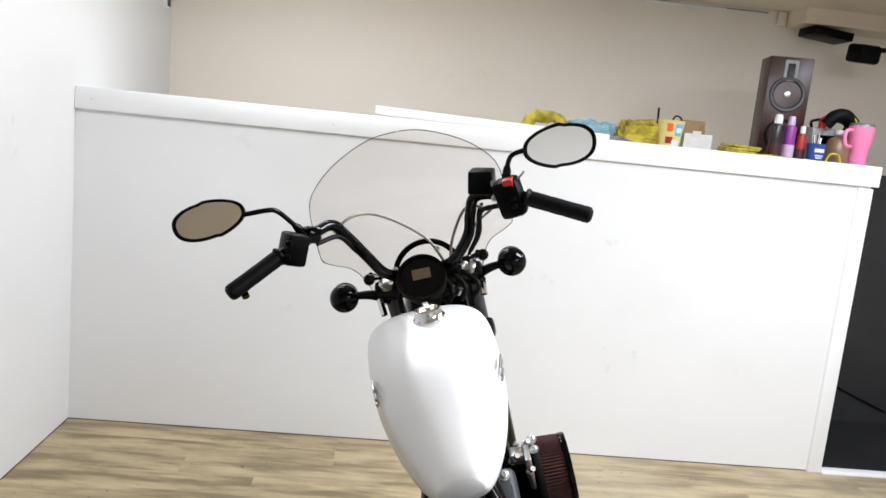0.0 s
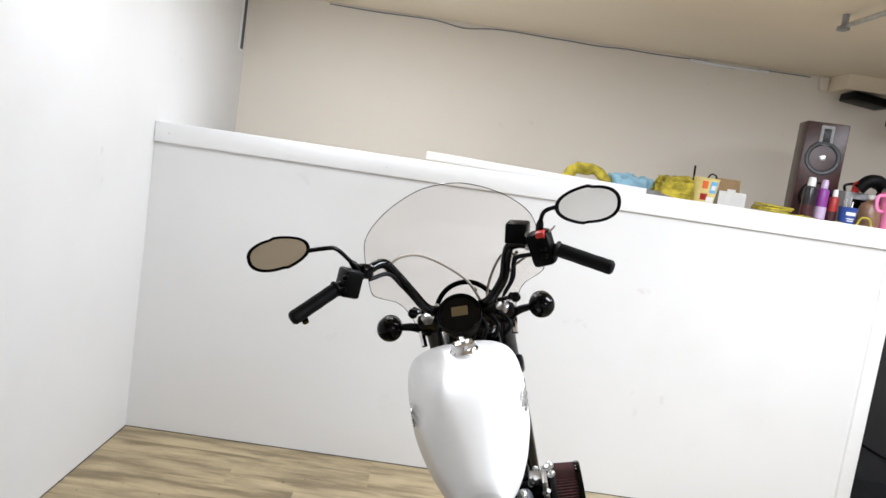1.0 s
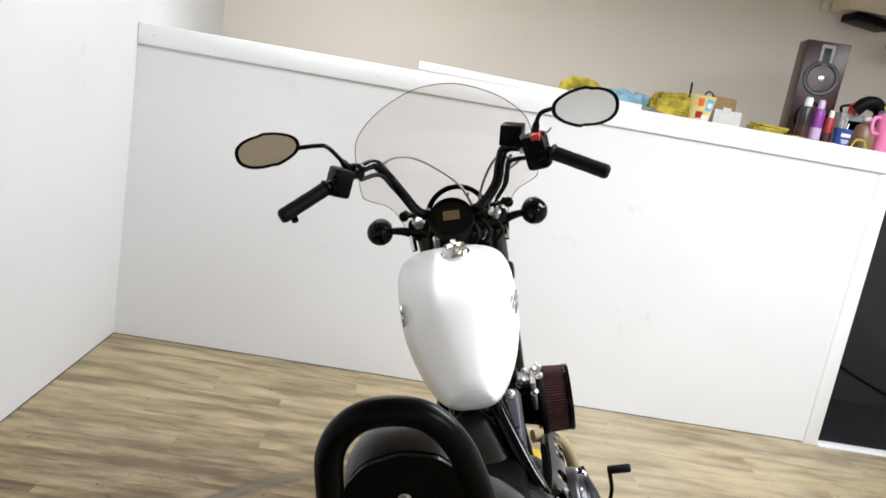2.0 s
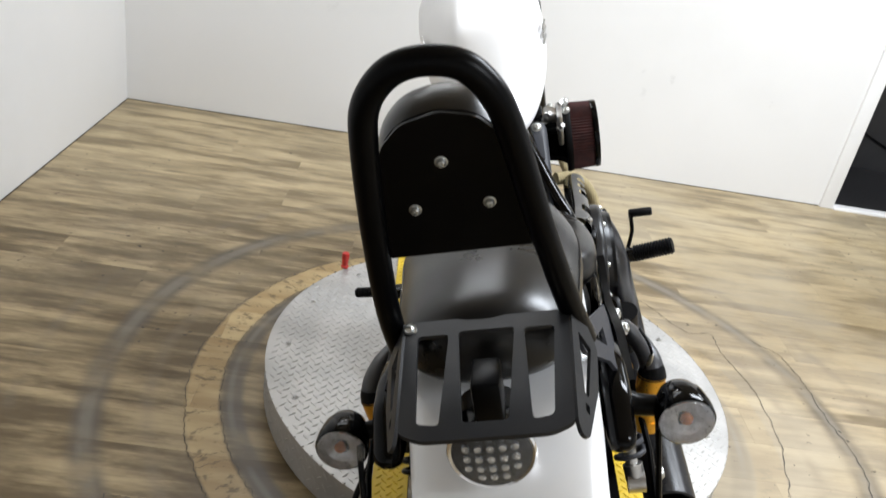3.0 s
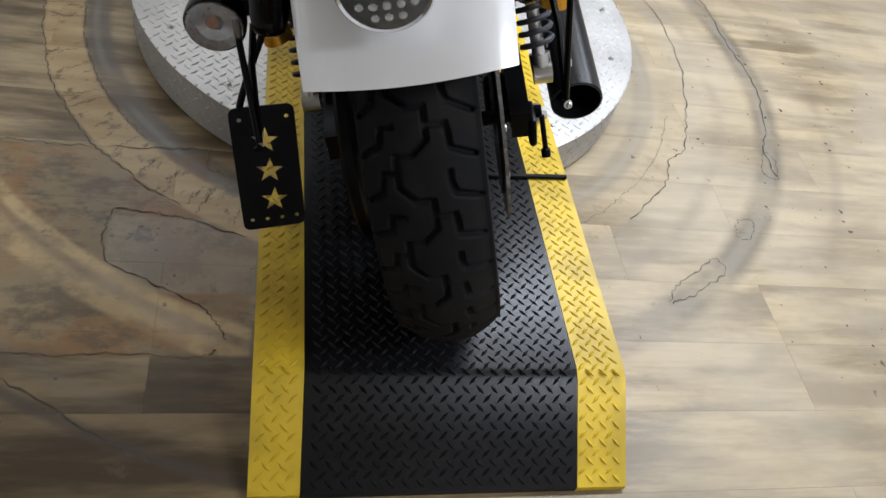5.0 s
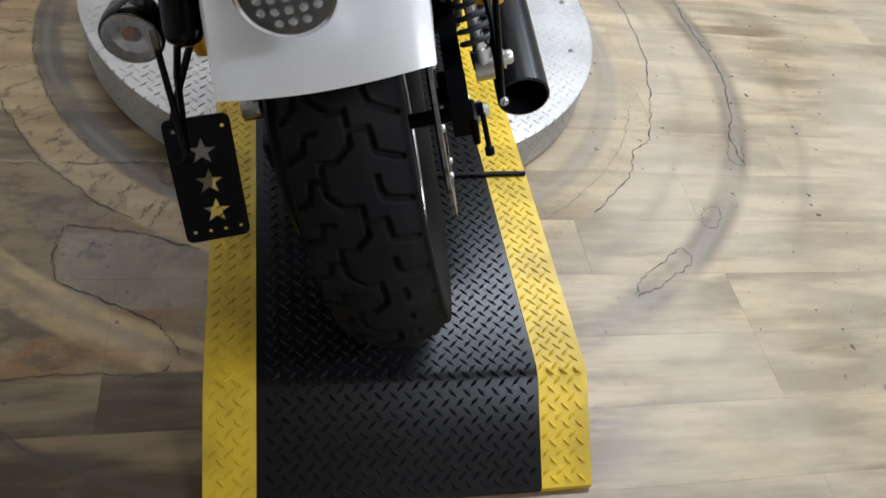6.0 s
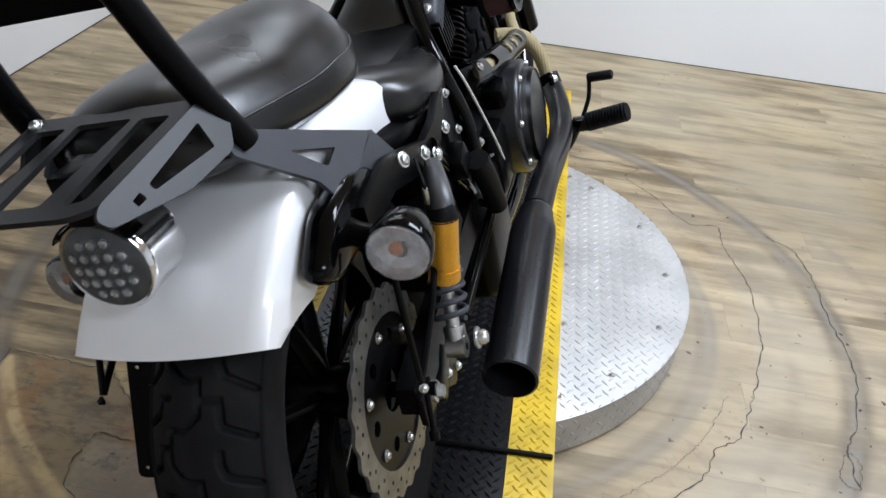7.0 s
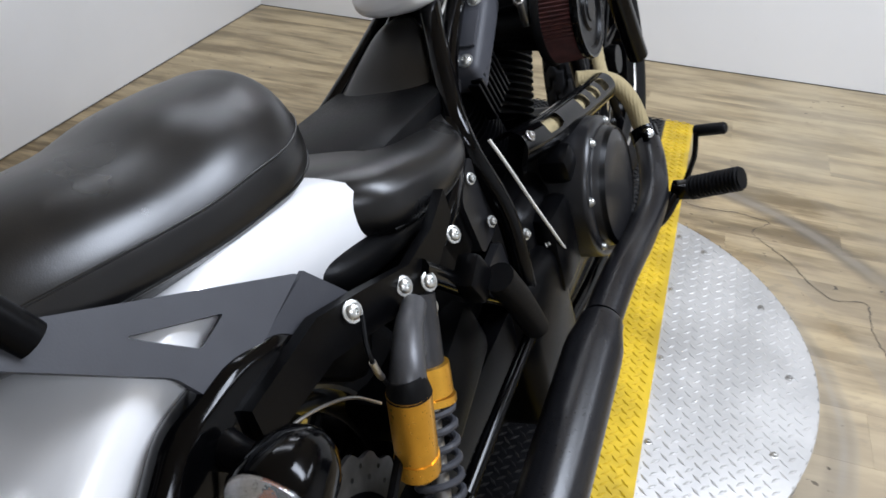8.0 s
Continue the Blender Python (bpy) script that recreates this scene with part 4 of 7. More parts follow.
def tyre_mesh(R, W, rim_r, around, repeats, depth, grooves=True):
    """A tyre with cut grooves: turned round x."""
    prof = [(-0.62, rim_r - 0.004), (-0.80, rim_r + 0.012), (-0.95, rim_r + (R - rim_r) * 0.35), (-1.0, rim_r + (R - rim_r) * 0.6), (-0.97, rim_r + (R - rim_r) * 0.75)]
    crown = []
    for k in range(73):
        u = -0.92 + 1.84 * k / 72
        crown.append((u, R - (R - rim_r) * 0.26 * abs(u / 0.92) ** 2.2))
    prof = prof + crown + [(-a, r) for a, r in reversed(prof)]
    xs = np.array([p[0] for p in prof]) * W / 2
    rs = np.array([p[1] for p in prof])
    across = np.array([p[0] / 0.92 for p in prof])
    th = np.arange(around) * 2 * np.pi / around
    along = (th / (2 * np.pi) * repeats) % 1.0
    period = 2 * np.pi * R / repeats
    A, L = np.meshgrid(across, along)
    d = np.full(A.shape, 9.0)
    if grooves:
        for line in groove_lines():
            for a, b in zip(line, line[1:]):
                for s in (-1, 0, 1):
                    d = np.minimum(d, seg_dist(A * W * 0.46, (L + s) * period, (a[0] * W * 0.46, a[1] * period), (b[0] * W * 0.46, b[1] * period)))
    cut = depth * np.clip((0.0042 - d) / 0.0016, 0, 1)
    cut[:, :5] = 0
    cut[:, -5:] = 0
    RR = rs[None, :] - cut
    n, m = around, len(prof)
    X = np.broadcast_to(xs[None, :], (n, m))
    Y = RR * np.cos(th)[:, None]
    Zz = RR * np.sin(th)[:, None]
    co = np.stack([X, Y, Zz], -1).reshape(-1, 3)
    i, j = np.meshgrid(np.arange(n), np.arange(m - 1), indexing="ij")
    i2 = (i + 1) % n
    faces = np.stack([i * m + j, i * m + j + 1, i2 * m + j + 1, i2 * m + j], -1).reshape(-1, 4)
    me = bpy.data.meshes.new("tyre")
    me.from_pydata(co.tolist(), [], faces.tolist())
    me.polygons.foreach_set("use_smooth", [True] * len(me.polygons))
    me.materials.append(TYRE)
    return me


def wheel(name, centre, R, W, rim_r, around, repeats, label):
    w = part(name, lathe(bmesh.new(), [(0, -0.05), (0.036, -0.05), (0.04, -0.03), (0.03, 0), (0.04, 0.03), (0.036, 0.05), (0, 0.05)], (0, 0, 0), (1, 0, 0), 24), SATIN, bike, label)
    w.location = centre
    t = new("tyre", tyre_mesh(R, W, rim_r, around, repeats, 0.0085))
    t.parent = w
    hw = W * 0.31
    bm = lathe(bmesh.new(), [(rim_r - 0.03, -hw * 0.6), (rim_r - 0.012, -hw * 0.8), (rim_r - 0.006, -hw), (rim_r + 0.004, -hw - 0.003), (rim_r + 0.004, -hw + 0.003), (rim_r - 0.012, -hw * 0.5), (rim_r - 0.02, 0), (rim_r - 0.012, hw * 0.5), (rim_r + 0.004, hw - 0.003), (rim_r + 0.004, hw + 0.003), (rim_r - 0.006, hw), (rim_r - 0.012, hw * 0.8), (rim_r - 0.03, hw * 0.6), (rim_r - 0.03, -hw * 0.6)], (0, 0, 0), (1, 0, 0), 72)
    part("rim", bm, GLOSS, w)
    for s in (-1, 1):
        bm = lathe(bmesh.new(), [(rim_r - 0.004, s * (hw + 0.0005)), (rim_r - 0.003, s * (hw + 0.0025)), (rim_r + 0.003, s * (hw + 0.0045)), (rim_r + 0.004, s * (hw + 0.003))], (0, 0, 0), (1, 0, 0), 72)
        part("rim_line", bm, STEEL, w, "bright machined rim edge")
    for i in range(5):
        bm = bmesh.new()
        for o in (-13, 13):
            a = radians(72 * i + 20)
            b = radians(72 * i + 20 + o)
            tube(bm, [(0.0, 0.032 * math.cos(a), 0.032 * math.sin(a)), (0.0, (rim_r - 0.02) * math.cos(b), (rim_r - 0.02) * math.sin(b))], (0.016, 0.011), 8, 1, flat=0.7)
        part("spoke", bm, SATIN, w)
    return w


rear_wheel = wheel("rear_wheel", AXLE, 0.320, 0.144, 0.214, 950, 19, "black cast rear wheel with a treaded tyre")
front_wheel = wheel("front_wheel", FAXLE, 0.328, 0.104, 0.245, 360, 18, "black cast front wheel")


def disc(parent, x, R, inner, label):
    out = []
    for i in range(168):
        a = 2 * math.pi * i / 168
        out.append(((R - 0.0035 + 0.0035 * math.cos(a * 24)) * math.cos(a), (R - 0.0035 + 0.0035 * math.cos(a * 24)) * math.sin(a)))
    holes = [circle2(0, 0, inner, 60)]
    for i in range(24):
        a = 2 * math.pi * (i + 0.5) / 24
        for k, r in ((0, R - 0.014), (0.45, R - 0.026), (0.1, R - 0.037)):
            b = a + k * 2 * math.pi / 24
            if r > inner + 0.006:
                holes.append(circle2(r * math.cos(b), r * math.sin(b), 0.0032, 8))
    bm = plate(bmesh.new(), out, holes, 0.005, plane_matrix((x, 0, 0), (0, 1, 0), (0, 0, 1)))
    d = part("brake_disc", bm, DISCSTEEL, parent, label, smooth=False)
    out = circle2(0, 0, inner + 0.006, 60)
    holes = [circle2(0.075 * math.cos(radians(60 * i)), 0.075 * math.sin(radians(60 * i)), 0.011, 14) for i in range(6)] + [circle2(0, 0, 0.03, 24)]
    part("disc_carrier", plate(bmesh.new(), out, holes, 0.006, plane_matrix((x - 0.004, 0, 0), (0, 1, 0), (0, 0, 1))), SATIN, parent, smooth=False)
    for i in range(6):
        a = radians(60 * i + 30)
        bolt(parent, (x + 0.003, 0.09 * math.cos(a), 0.09 * math.sin(a)), (1, 0, 0), 0.006, STEEL, "disc_bolt")


disc(rear_wheel, 0.098, 0.149, 0.108, "wavy steel brake disc with drilled holes")
# drive pulley on the other side, enlarged to keep the gap between spokes dark
part("drive_pulley", lathe(bmesh.new(), [(0.03, -0.115), (0.155, -0.115), (0.16, -0.11), (0.16, -0.097), (0.155, -0.094), (0.03, -0.094), (0.03, -0.115)], (0, 0, 0), (1, 0, 0), 60), SATIN, rear_wheel)

# swingarm, axle, caliper
bm = bmesh.new()
for s in (-1, 1):
    loft(bm, [[(s * (0.135 + dx), y, z + dz) for dx, dz in ((-0.014, -h), (0.014, -h), (0.014, h), (-0.014, h))] for y, z, h in ((-0.045, 0.316, 0.022), (0.03, 0.318, 0.03), (0.25, 0.335, 0.03), (0.55, 0.35, 0.034))])
box(bm, (0, 0.46, 0.35), (0.27, 0.07, 0.06), bevel=0.01)
part("swingarm", bm, SATIN, bike, "black steel swingarm")
bm = tube(bmesh.new(), [(-0.14, -0.015, 0.312), (0.168, -0.015, 0.312)], 0.011, 12, 1)
part("axle", bm, SATIN, bike)
part("torque_rod", tube(bmesh.new(), [(0.186, 0.40, 0.362), (0.186, 0.26, 0.352), (0.183, 0.12, 0.332)], 0.009, 12, 3), GLOSS, bike, "gloss black rod beside the swingarm")
part("axle_nut", lathe(bmesh.new(), [(0, 0), (0.021, 0), (0.021, 0.003), (0.016, 0.004), (0.016, 0.016), (0.011, 0.018), (0.009, 0.026), (0, 0.026)], (0.150, -0.012, 0.306), (1, 0, 0), 6), ZINC, bike, "zinc axle nut")
bm = bmesh.new()
box(bm, (0.118, 0.115, 0.245), (0.055, 0.085, 0.075), pose(0, 0, 0, -35, 0, 0), 0.012)
box(bm, (0.14, 0.07, 0.27), (0.022, 0.05, 0.08), pose(0, 0, 0, -50, 0, 0), 0.006)
part("brake_caliper", bm, SATIN, bike, "black rear brake caliper")
for p in ((0.147, 0.09, 0.25), (0.147, 0.135, 0.225)):
    bolt(bike, p, (1, 0, 0), 0.006)
bm = bmesh.new()
box(bm, (0.152, -0.025, 0.300), (0.012, 0.05, 0.05), None, 0.005)
lathe(bm, [(0, 0), (0.004, 0), (0.004, 0.05), (0.007, 0.052), (0.007, 0.063), (0, 0.064)], (0.165, -0.045, 0.33), (0.05, -0.35, -0.93), 10)
part("chain_adjuster", bm, SATIN, bike, "black axle adjuster")


# shocks with piggyback reservoirs
def shock(s):
    body = part("shock_absorber", tube(bmesh.new(), [(s * 0.186, 0.165, 0.575), (s * 0.188, 0.148, 0.54), (s * 0.19, 0.13, 0.505)], (0.019, 0.021), 16, 3), NECK, bike, "piggyback rear shock absorber")
    part("collar", tube(bmesh.new(), [(s * 0.19, 0.131, 0.512), (s * 0.191, 0.121, 0.482)], 0.0265, 18, 1), GOLD, body, "gold anodised collar")
    part("preload_ring", tube(bmesh.new(), [(s * 0.191, 0.120, 0.481), (s * 0.191, 0.117, 0.474)], 0.029, 18, 1), GOLD, body, "gold anodised ring")
    part("damper_rod", tube(bmesh.new(), [(s * 0.191, 0.12, 0.48), (s * 0.20, 0.062, 0.355)], 0.010, 12, 1), STEEL, body)
    coil = []
    a0, a1 = V(s * 0.191, 0.119, 0.477), V(s * 0.199, 0.068, 0.372)
    ax = (a1 - a0).normalized()
    u = ax.orthogonal().normalized()
    w = ax.cross(u)
    for i in range(7 * 14 + 1):
        t = i / (7 * 14)
        ang = 2 * math.pi * 6.5 * t
        coil.append(a0 + (a1 - a0) * t + (u * math.cos(ang) + w * math.sin(ang)) * 0.0235)
    part("spring", tube(bmesh.new(), coil, 0.0042, 8, 1), SATIN if s < 0 else GREYSATIN, body, "dark coil spring")
    bm = tube(bmesh.new(), [(s * 0.20, 0.066, 0.366), (s * 0.203, 0.055, 0.342)], 0.016, 14, 1)
    lathe(bm, [(0.006, -0.014), (0.017, -0.014), (0.017, 0.014), (0.006, 0.014)], (s * 0.203, 0.052, 0.340), (1, 0, 0), 16)
    part("lower_eye", bm, STEEL, body)
    bm = tube(bmesh.new(), [(s * 0.219, 0.030, 0.478), (s * 0.233, 0.036, 0.562)], 0.0205, 20, 1)
    part("reservoir", bm, GOLD, body, "gold anodised reservoir")
    part("reservoir_base", tube(bmesh.new(), [(s * 0.2179, 0.0295, 0.472), (s * 0.221, 0.031, 0.490)], 0.0216, 20, 1), GOLD, body)
    bm = tube(bmesh.new(), [(s * 0.233, 0.036, 0.562), (s * 0.2335, 0.041, 0.573), (s * 0.230, 0.056, 0.584), (s * 0.220, 0.085, 0.592), (s * 0.206, 0.125, 0.590)], (0.0185, 0.0125), 18, 5)
    box(bm, (s * 0.229, 0.058, 0.582), (0.024, 0.030, 0.022), pose(0, 0, 0, 22, 0, 0), 0.004)
    part("reservoir_head", bm, CASTGREY, body, "dark grey cast reservoir neck")
    part("neck_boot", tube(bmesh.new(), [(s * 0.2325, 0.036, 0.559), (s * 0.2335, 0.037, 0.568), (s * 0.233, 0.0385, 0.576)], (0.0212, 0.0165), 20, 3), RUBBER, body)
    body.location = (0.026 if s < 0 else -0.022, 0.014, -0.020)
    return body


shock(1)
shock(-1)
for p in ((0.210, 0.074, 0.328), (0.166, 0.176, 0.540)):
    part("shock_bolt", lathe(bmesh.new(), [(0, 0), (0.016, 0), (0.016, 0.003), (0.011, 0.004), (0.011, 0.012), (0.008, 0.016), (0, 0.017)], p, (1, 0, 0.1), 14), ZINC, bike)

# frame: rear struts, rails, down tubes
bm = bmesh.new()
for s in (-1, 1):
    tube(bm, [(s * 0.118, -0.12, 0.585), (s * 0.128, -0.04, 0.600), (s * 0.138, 0.05, 0.590), (s * 0.142, 0.13, 0.565), (s * 0.142, 0.22, 0.555), (s * 0.138, 0.36, 0.585), (s * 0.07, 0.60, 0.70), (s * 0.03, 0.95, 0.86)], 0.0145, 10)
    tube(bm, [(s * 0.03, 0.66, 0.785 if s > 0 else 0.73), (s * (0.058 if s > 0 else 0.03), 0.585, 0.735 if s > 0 else 0.70), (s * (0.096 if s > 0 else 0.055), 0.50, 0.665 if s > 0 else 0.64), (s * 0.128, 0.445, 0.605 if s > 0 else 0.57), (s * 0.152, 0.46, 0.49), (s * 0.15, 0.47, 0.34), (s * 0.13, 0.52, 0.20), (s * 0.13, 0.9, 0.16), (s * 0.12, 1.05, 0.25), (s * 0.05, 1.13, 0.75)], 0.0155, 10)
    tube(bm, [(s * 0.168, 0.19, 0.578), (s * 0.16, 0.32, 0.46), (s * 0.145, 0.44, 0.36)], 0.013, 10)
tube(bm, [(0, 0.6, 0.70), (0, 0.95, 0.82), (0, 1.13, 0.95)], 0.03, 12)
part("frame", bm, GLOSS, bike, "gloss black tubular frame")
for s in (-1, 1):
    bm = bmesh.new()
    loft(bm, [[(s * (0.180 + o), y, z) for o, y, z in ((0, y0, z0 - h), (0.012, y0, z0 - h), (0.012, y0, z0 + h), (0, y0, z0 + h))] for y0, z0, h in ((-0.10, 0.632, 0.018), (0.0, 0.638, 0.022), (0.07, 0.618, 0.022), (0.15, 0.592, 0.022), (0.21, 0.60, 0.02), (0.26, 0.625, 0.016))])
    ob = part("strut_plate", bm, SATIN, bike, "black strut plate")
    ob.location = (s * -0.020 + (0.012 if s < 0 else 0.0), 0.020, -0.018)
for p in ((0.176, 0.059, 0.620), (0.1735, 0.148, 0.586), (0.178, 0.186, 0.566), (0.1685, 0.278, 0.567)):
    bolt(bike, p, (1, -0.25, 0.35), 0.0078)

# rear fender: a curved sheet over the wheel with turned-down sides
FR, FW, FY, FZ = 0.408, 0.1145, 0.028, 0.318
rings = []
for i in range(33):
    a = radians(136.6 - 87.6 * i / 32)
    ring_out, ring_in = [], []
    taper = 1.0 if i > 5 else 0.97 + 0.03 * i / 5
    for k in range(25):
        u = -1 + 2 * k / 24
        x = FW * taper * (math.copysign(min(1.0, abs(u) / 0.82), u))
        side = max(0.0, (abs(u) - 0.82) / 0.18)
        drop = 0.014 * min(1.0, abs(u) / 0.82) ** 3 + side * 0.088 * min(1.0, 0.30 + i / 6.0) * (1 - 0.42 * max(0.0, (i - 22) / 10) ** 1.6)
        r = FR - drop
        b = a + radians(1.8) * (1 - u * u) * max(0.0, 1 - i / 6)
        ring_out.append((x + 0.007, FY + r * math.cos(b), FZ + r * math.sin(b)))
        xi, ri = x * 0.975, r - 0.003
        ring_in.append((xi + 0.007, FY + ri * math.cos(b), FZ + ri * math.sin(b)))
    rings.append(ring_out + list(reversed(ring_in)))
part("rear_fender", loft(bmesh.new(), rings), SILVER, bike, "short silver painted rear fender", angle=50)
# inner black guards beside the fender
for s in (-1, 1):
    rings = []
    for k, o in ((0.80, 0.0), (0.95, 0.003), (1.0, 0.010), (1.0, 0.022), (0.93, 0.031), (0.75, 0.035)):
        ring = []
        for y, z in rounded2([(-0.188, 0.612), (-0.162, 0.586), (-0.10, 0.585), (-0.02, 0.592), (0.03, 0.615), (0.0, 0.648), (-0.06, 0.662), (-0.13, 0.655)], 0.018, 4):
            ring.append((s * (0.1265 + o), -0.09 + (y + 0.09) * k, 0.622 + (z - 0.622) * k))
        rings.append(ring)
    part("fender_strut", loft(bmesh.new(), rings), GLOSS, bike, "gloss black moulded fender strut", angle=60)
bm = bmesh.new()
box(bm, (0, 0.14, 0.545), (0.2, 0.12, 0.12), pose(0, 0, 0, -40, 0, 0), 0.02)
part("inner_mudguard", bm, PLASTIC, bike, "black plastic inner mudguard")
bm = bmesh.new()
box(bm, (0, 0.33, 0.50), (0.26, 0.12, 0.22), bevel=0.02)
part("battery_box", bm, PLASTIC, bike, "black plastic battery box")
bm = bmesh.new()
box(bm, (0, 0.38, 0.62), (0.2, 0.3, 0.10), bevel=0.02)
part("seat_pan", bm, PLASTIC, bike)

# tail light
TL = V(0.004, -0.262, 0.69)
TD = V(0.0, -0.99, 0.0).normalized()
tail = part("tail_light", lathe(bmesh.new(), [(0, -0.066), (0.044, -0.066), (0.049, -0.062), (0.0505, -0.054), (0.050, -0.01), (0.0515, -0.006), (0.0515, 0.001), (0.049, 0.004), (0.046, 0.003), (0.045, -0.004), (0, -0.006)], TL, TD, 40), CHROME, bike, "chrome round tail light with a grey LED lens")
part("lens", lathe(bmesh.new(), [(0.0462, 0.0005), (0.045, 0.005), (0.032, 0.0095), (0.015, 0.012), (0, 0.0125)], TL, TD, 36), SMOKE, tail, "grey ribbed lens")
tm = axis_matrix(TL, TD)
part("backing", lathe(bmesh.new(), [(0.0448, -0.001), (0.03, -0.0035), (0, -0.0042)], TL, TD, 36), CASTGREY, tail, "grey backing plate")
for ix in range(-2, 3):
    for iy in range(-2, 3):
        if abs(ix) + abs(iy) < 4:
            q = tm @ V(ix * 0.0138, iy * 0.0138, 0.0045 + 0.0055 * (1 - (ix * ix + iy * iy) / 9.0))
            part("led", lathe(bmesh.new(), [(0, -0.004), (0.0050, -0.003), (0.0052, 0.001), (0.0045, 0.0025), (0, 0.0028)], q, TD, 10), LEDCUP, tail, "silver LED cup")
# black visor strip over the lens
rv = []
for k in range(13):
    a = radians(35 + 110 * k / 12)
    o = tm.to_3x3() @ V(math.cos(a), math.sin(a), 0)
    rv.append([TL + o * 0.0525 + TD * 0.008, TL + o * 0.0545 + TD * 0.008, TL + o * 0.0545 - TD * 0.018, TL + o * 0.0525 - TD * 0.018])
part("visor", loft(bmesh.new(), rv), GLOSS, tail, "black upper visor")
tail.scale = (0.93, 0.93, 0.93)
tail.location = TL * 0.07 + V(-0.005, -0.006, 0.005)


# rear turn signals
def rear_signal(s):
    c = V(s * 0.2205, -0.117, 0.578)
    d = V(s * 0.03, -0.99, -0.06).normalized()
    body = part("turn_signal", lathe(bmesh.new(), [(0, -0.062), (0.012, -0.060), (0.024, -0.05), (0.032, -0.034), (0.0355, -0.014), (0.036, 0.0), (0.0345, 0.003), (0.033, 0.001), (0.03, -0.008), (0, -0.016)], c, d, 32), GLOSS, bike, "black bullet turn signal with a clear lens")
    part("lens", lathe(bmesh.new(), [(0.0335, 0.0), (0.0335, 0.005), (0.030, 0.0085), (0.02, 0.0105), (0.009, 0.0112), (0, 0.0115)], c, d, 32), LENS, body, "clear faceted lens")
    part("bulb", lathe(bmesh.new(), [(0, -0.009), (0.006, -0.0075), (0.008, 0.0), (0.006, 0.005), (0, 0.0075)], c + V(0, 0, 0.006), d, 14), AMBER, body, "amber bulb")
    part("reflector", lathe(bmesh.new(), [(0.031, 0.001), (0.022, -0.009), (0.008, -0.014)], c, d, 14), REFLECTOR, body, "grey faceted reflector bowl", smooth=False)
    bm = tube(bmesh.new(), [c - d * 0.03 + V(-s * 0.02, 0, 0), c + V(-s * 0.055, 0.035, 0.004), V(s * 0.13, -0.075, 0.60)], (0.0125, 0.016), 12, 4)
    part("stalk", bm, SATIN, body)
    body.location = (0.002, -0.023, 0.032) if s > 0 else (0.002, 0.007, 0.003)
    return body


rear_signal(1)
rear_signal(-1)
# thin V stays under the signals
for s in (1, -1):
    foot = V(0.190, -0.105, 0.405) if s > 0 else V(-0.198, -0.172, 0.452)
    bm = tube(bmesh.new(), [(s * 0.195, -0.105, 0.585), foot], 0.0042, 8, 1)
    tube(bm, [foot, foot + V(s * 0.004, 0.09, 0.05), foot + V(0, 0.14, 0.075)], 0.0048, 8, 1)
    part("stay", bm, SATIN, bike, "thin black V-shaped stay")
    bolt(bike, foot + V(s * 0.002, -0.003, -0.007), (0.3 * s, -0.8, 0.2), 0.0045, ZINC if s > 0 else SATIN)
# side plate with cut-out stars
PM = plane_matrix((-0.2405, -0.0725, 0.3085), (0.95, 0.22, -0.2), (0.063, 0.313, 0.937))
stars = [star2(0.004 - 0.002 * i, -0.050 + 0.047 * i, 0.0208, 84) for i in range(3)]
holes = [circle2(-0.032, 0.078, 0.0032), circle2(0.034, 0.078, 0.0032), circle2(-0.032, -0.080, 0.0032), circle2(-0.010, -0.081, 0.0032), circle2(0.012, -0.081, 0.0032), circle2(0.034, -0.080, 0.0032)]
bm = plate(bmesh.new(), rounded2([(-0.046, -0.096), (0.046, -0.096), (0.046, 0.096), (-0.046, 0.096)], 0.012), stars + holes, 0.003, PM)
sp = part("star_plate", bm, SATIN, bike, "black metal side plate with three cut-out stars", smooth=False)
bm = tube(bmesh.new(), [PM @ V(-0.030, 0.090, -0.004), PM @ V(-0.016, 0.125, -0.010), V(-0.195, 0.0, 0.50)], 0.005, 8, 3)
part("plate_rod", bm, SATIN, sp)
sp.location = (0.002, 0.010, 0)

# luggage rack
RM = plane_matrix((0.006, -0.258, 0.794), (1, 0, 0), (0, 1, 0.11))
slots = [
    rounded2([(-0.066, -0.074), (-0.044, -0.078), (-0.040, 0.055), (-0.074, 0.055)], 0.006),
    rounded2([(-0.022, -0.076), (0.022, -0.076), (0.030, 0.058), (-0.030, 0.058)], 0.006),
    rounded2([(0.044, -0.078), (0.064, -0.074), (0.072, 0.055), (0.040, 0.055)], 0.006),
]
rack = part("luggage_rack", plate(bmesh.new(), rounded2([(-0.082, -0.085), (-0.06, -0.096), (0.06, -0.096), (0.082, -0.085), (0.092, 0.08), (-0.092, 0.08)], 0.008), slots, 0.005, RM), RACK, bike, "black steel luggage rack with slots", smooth=False)
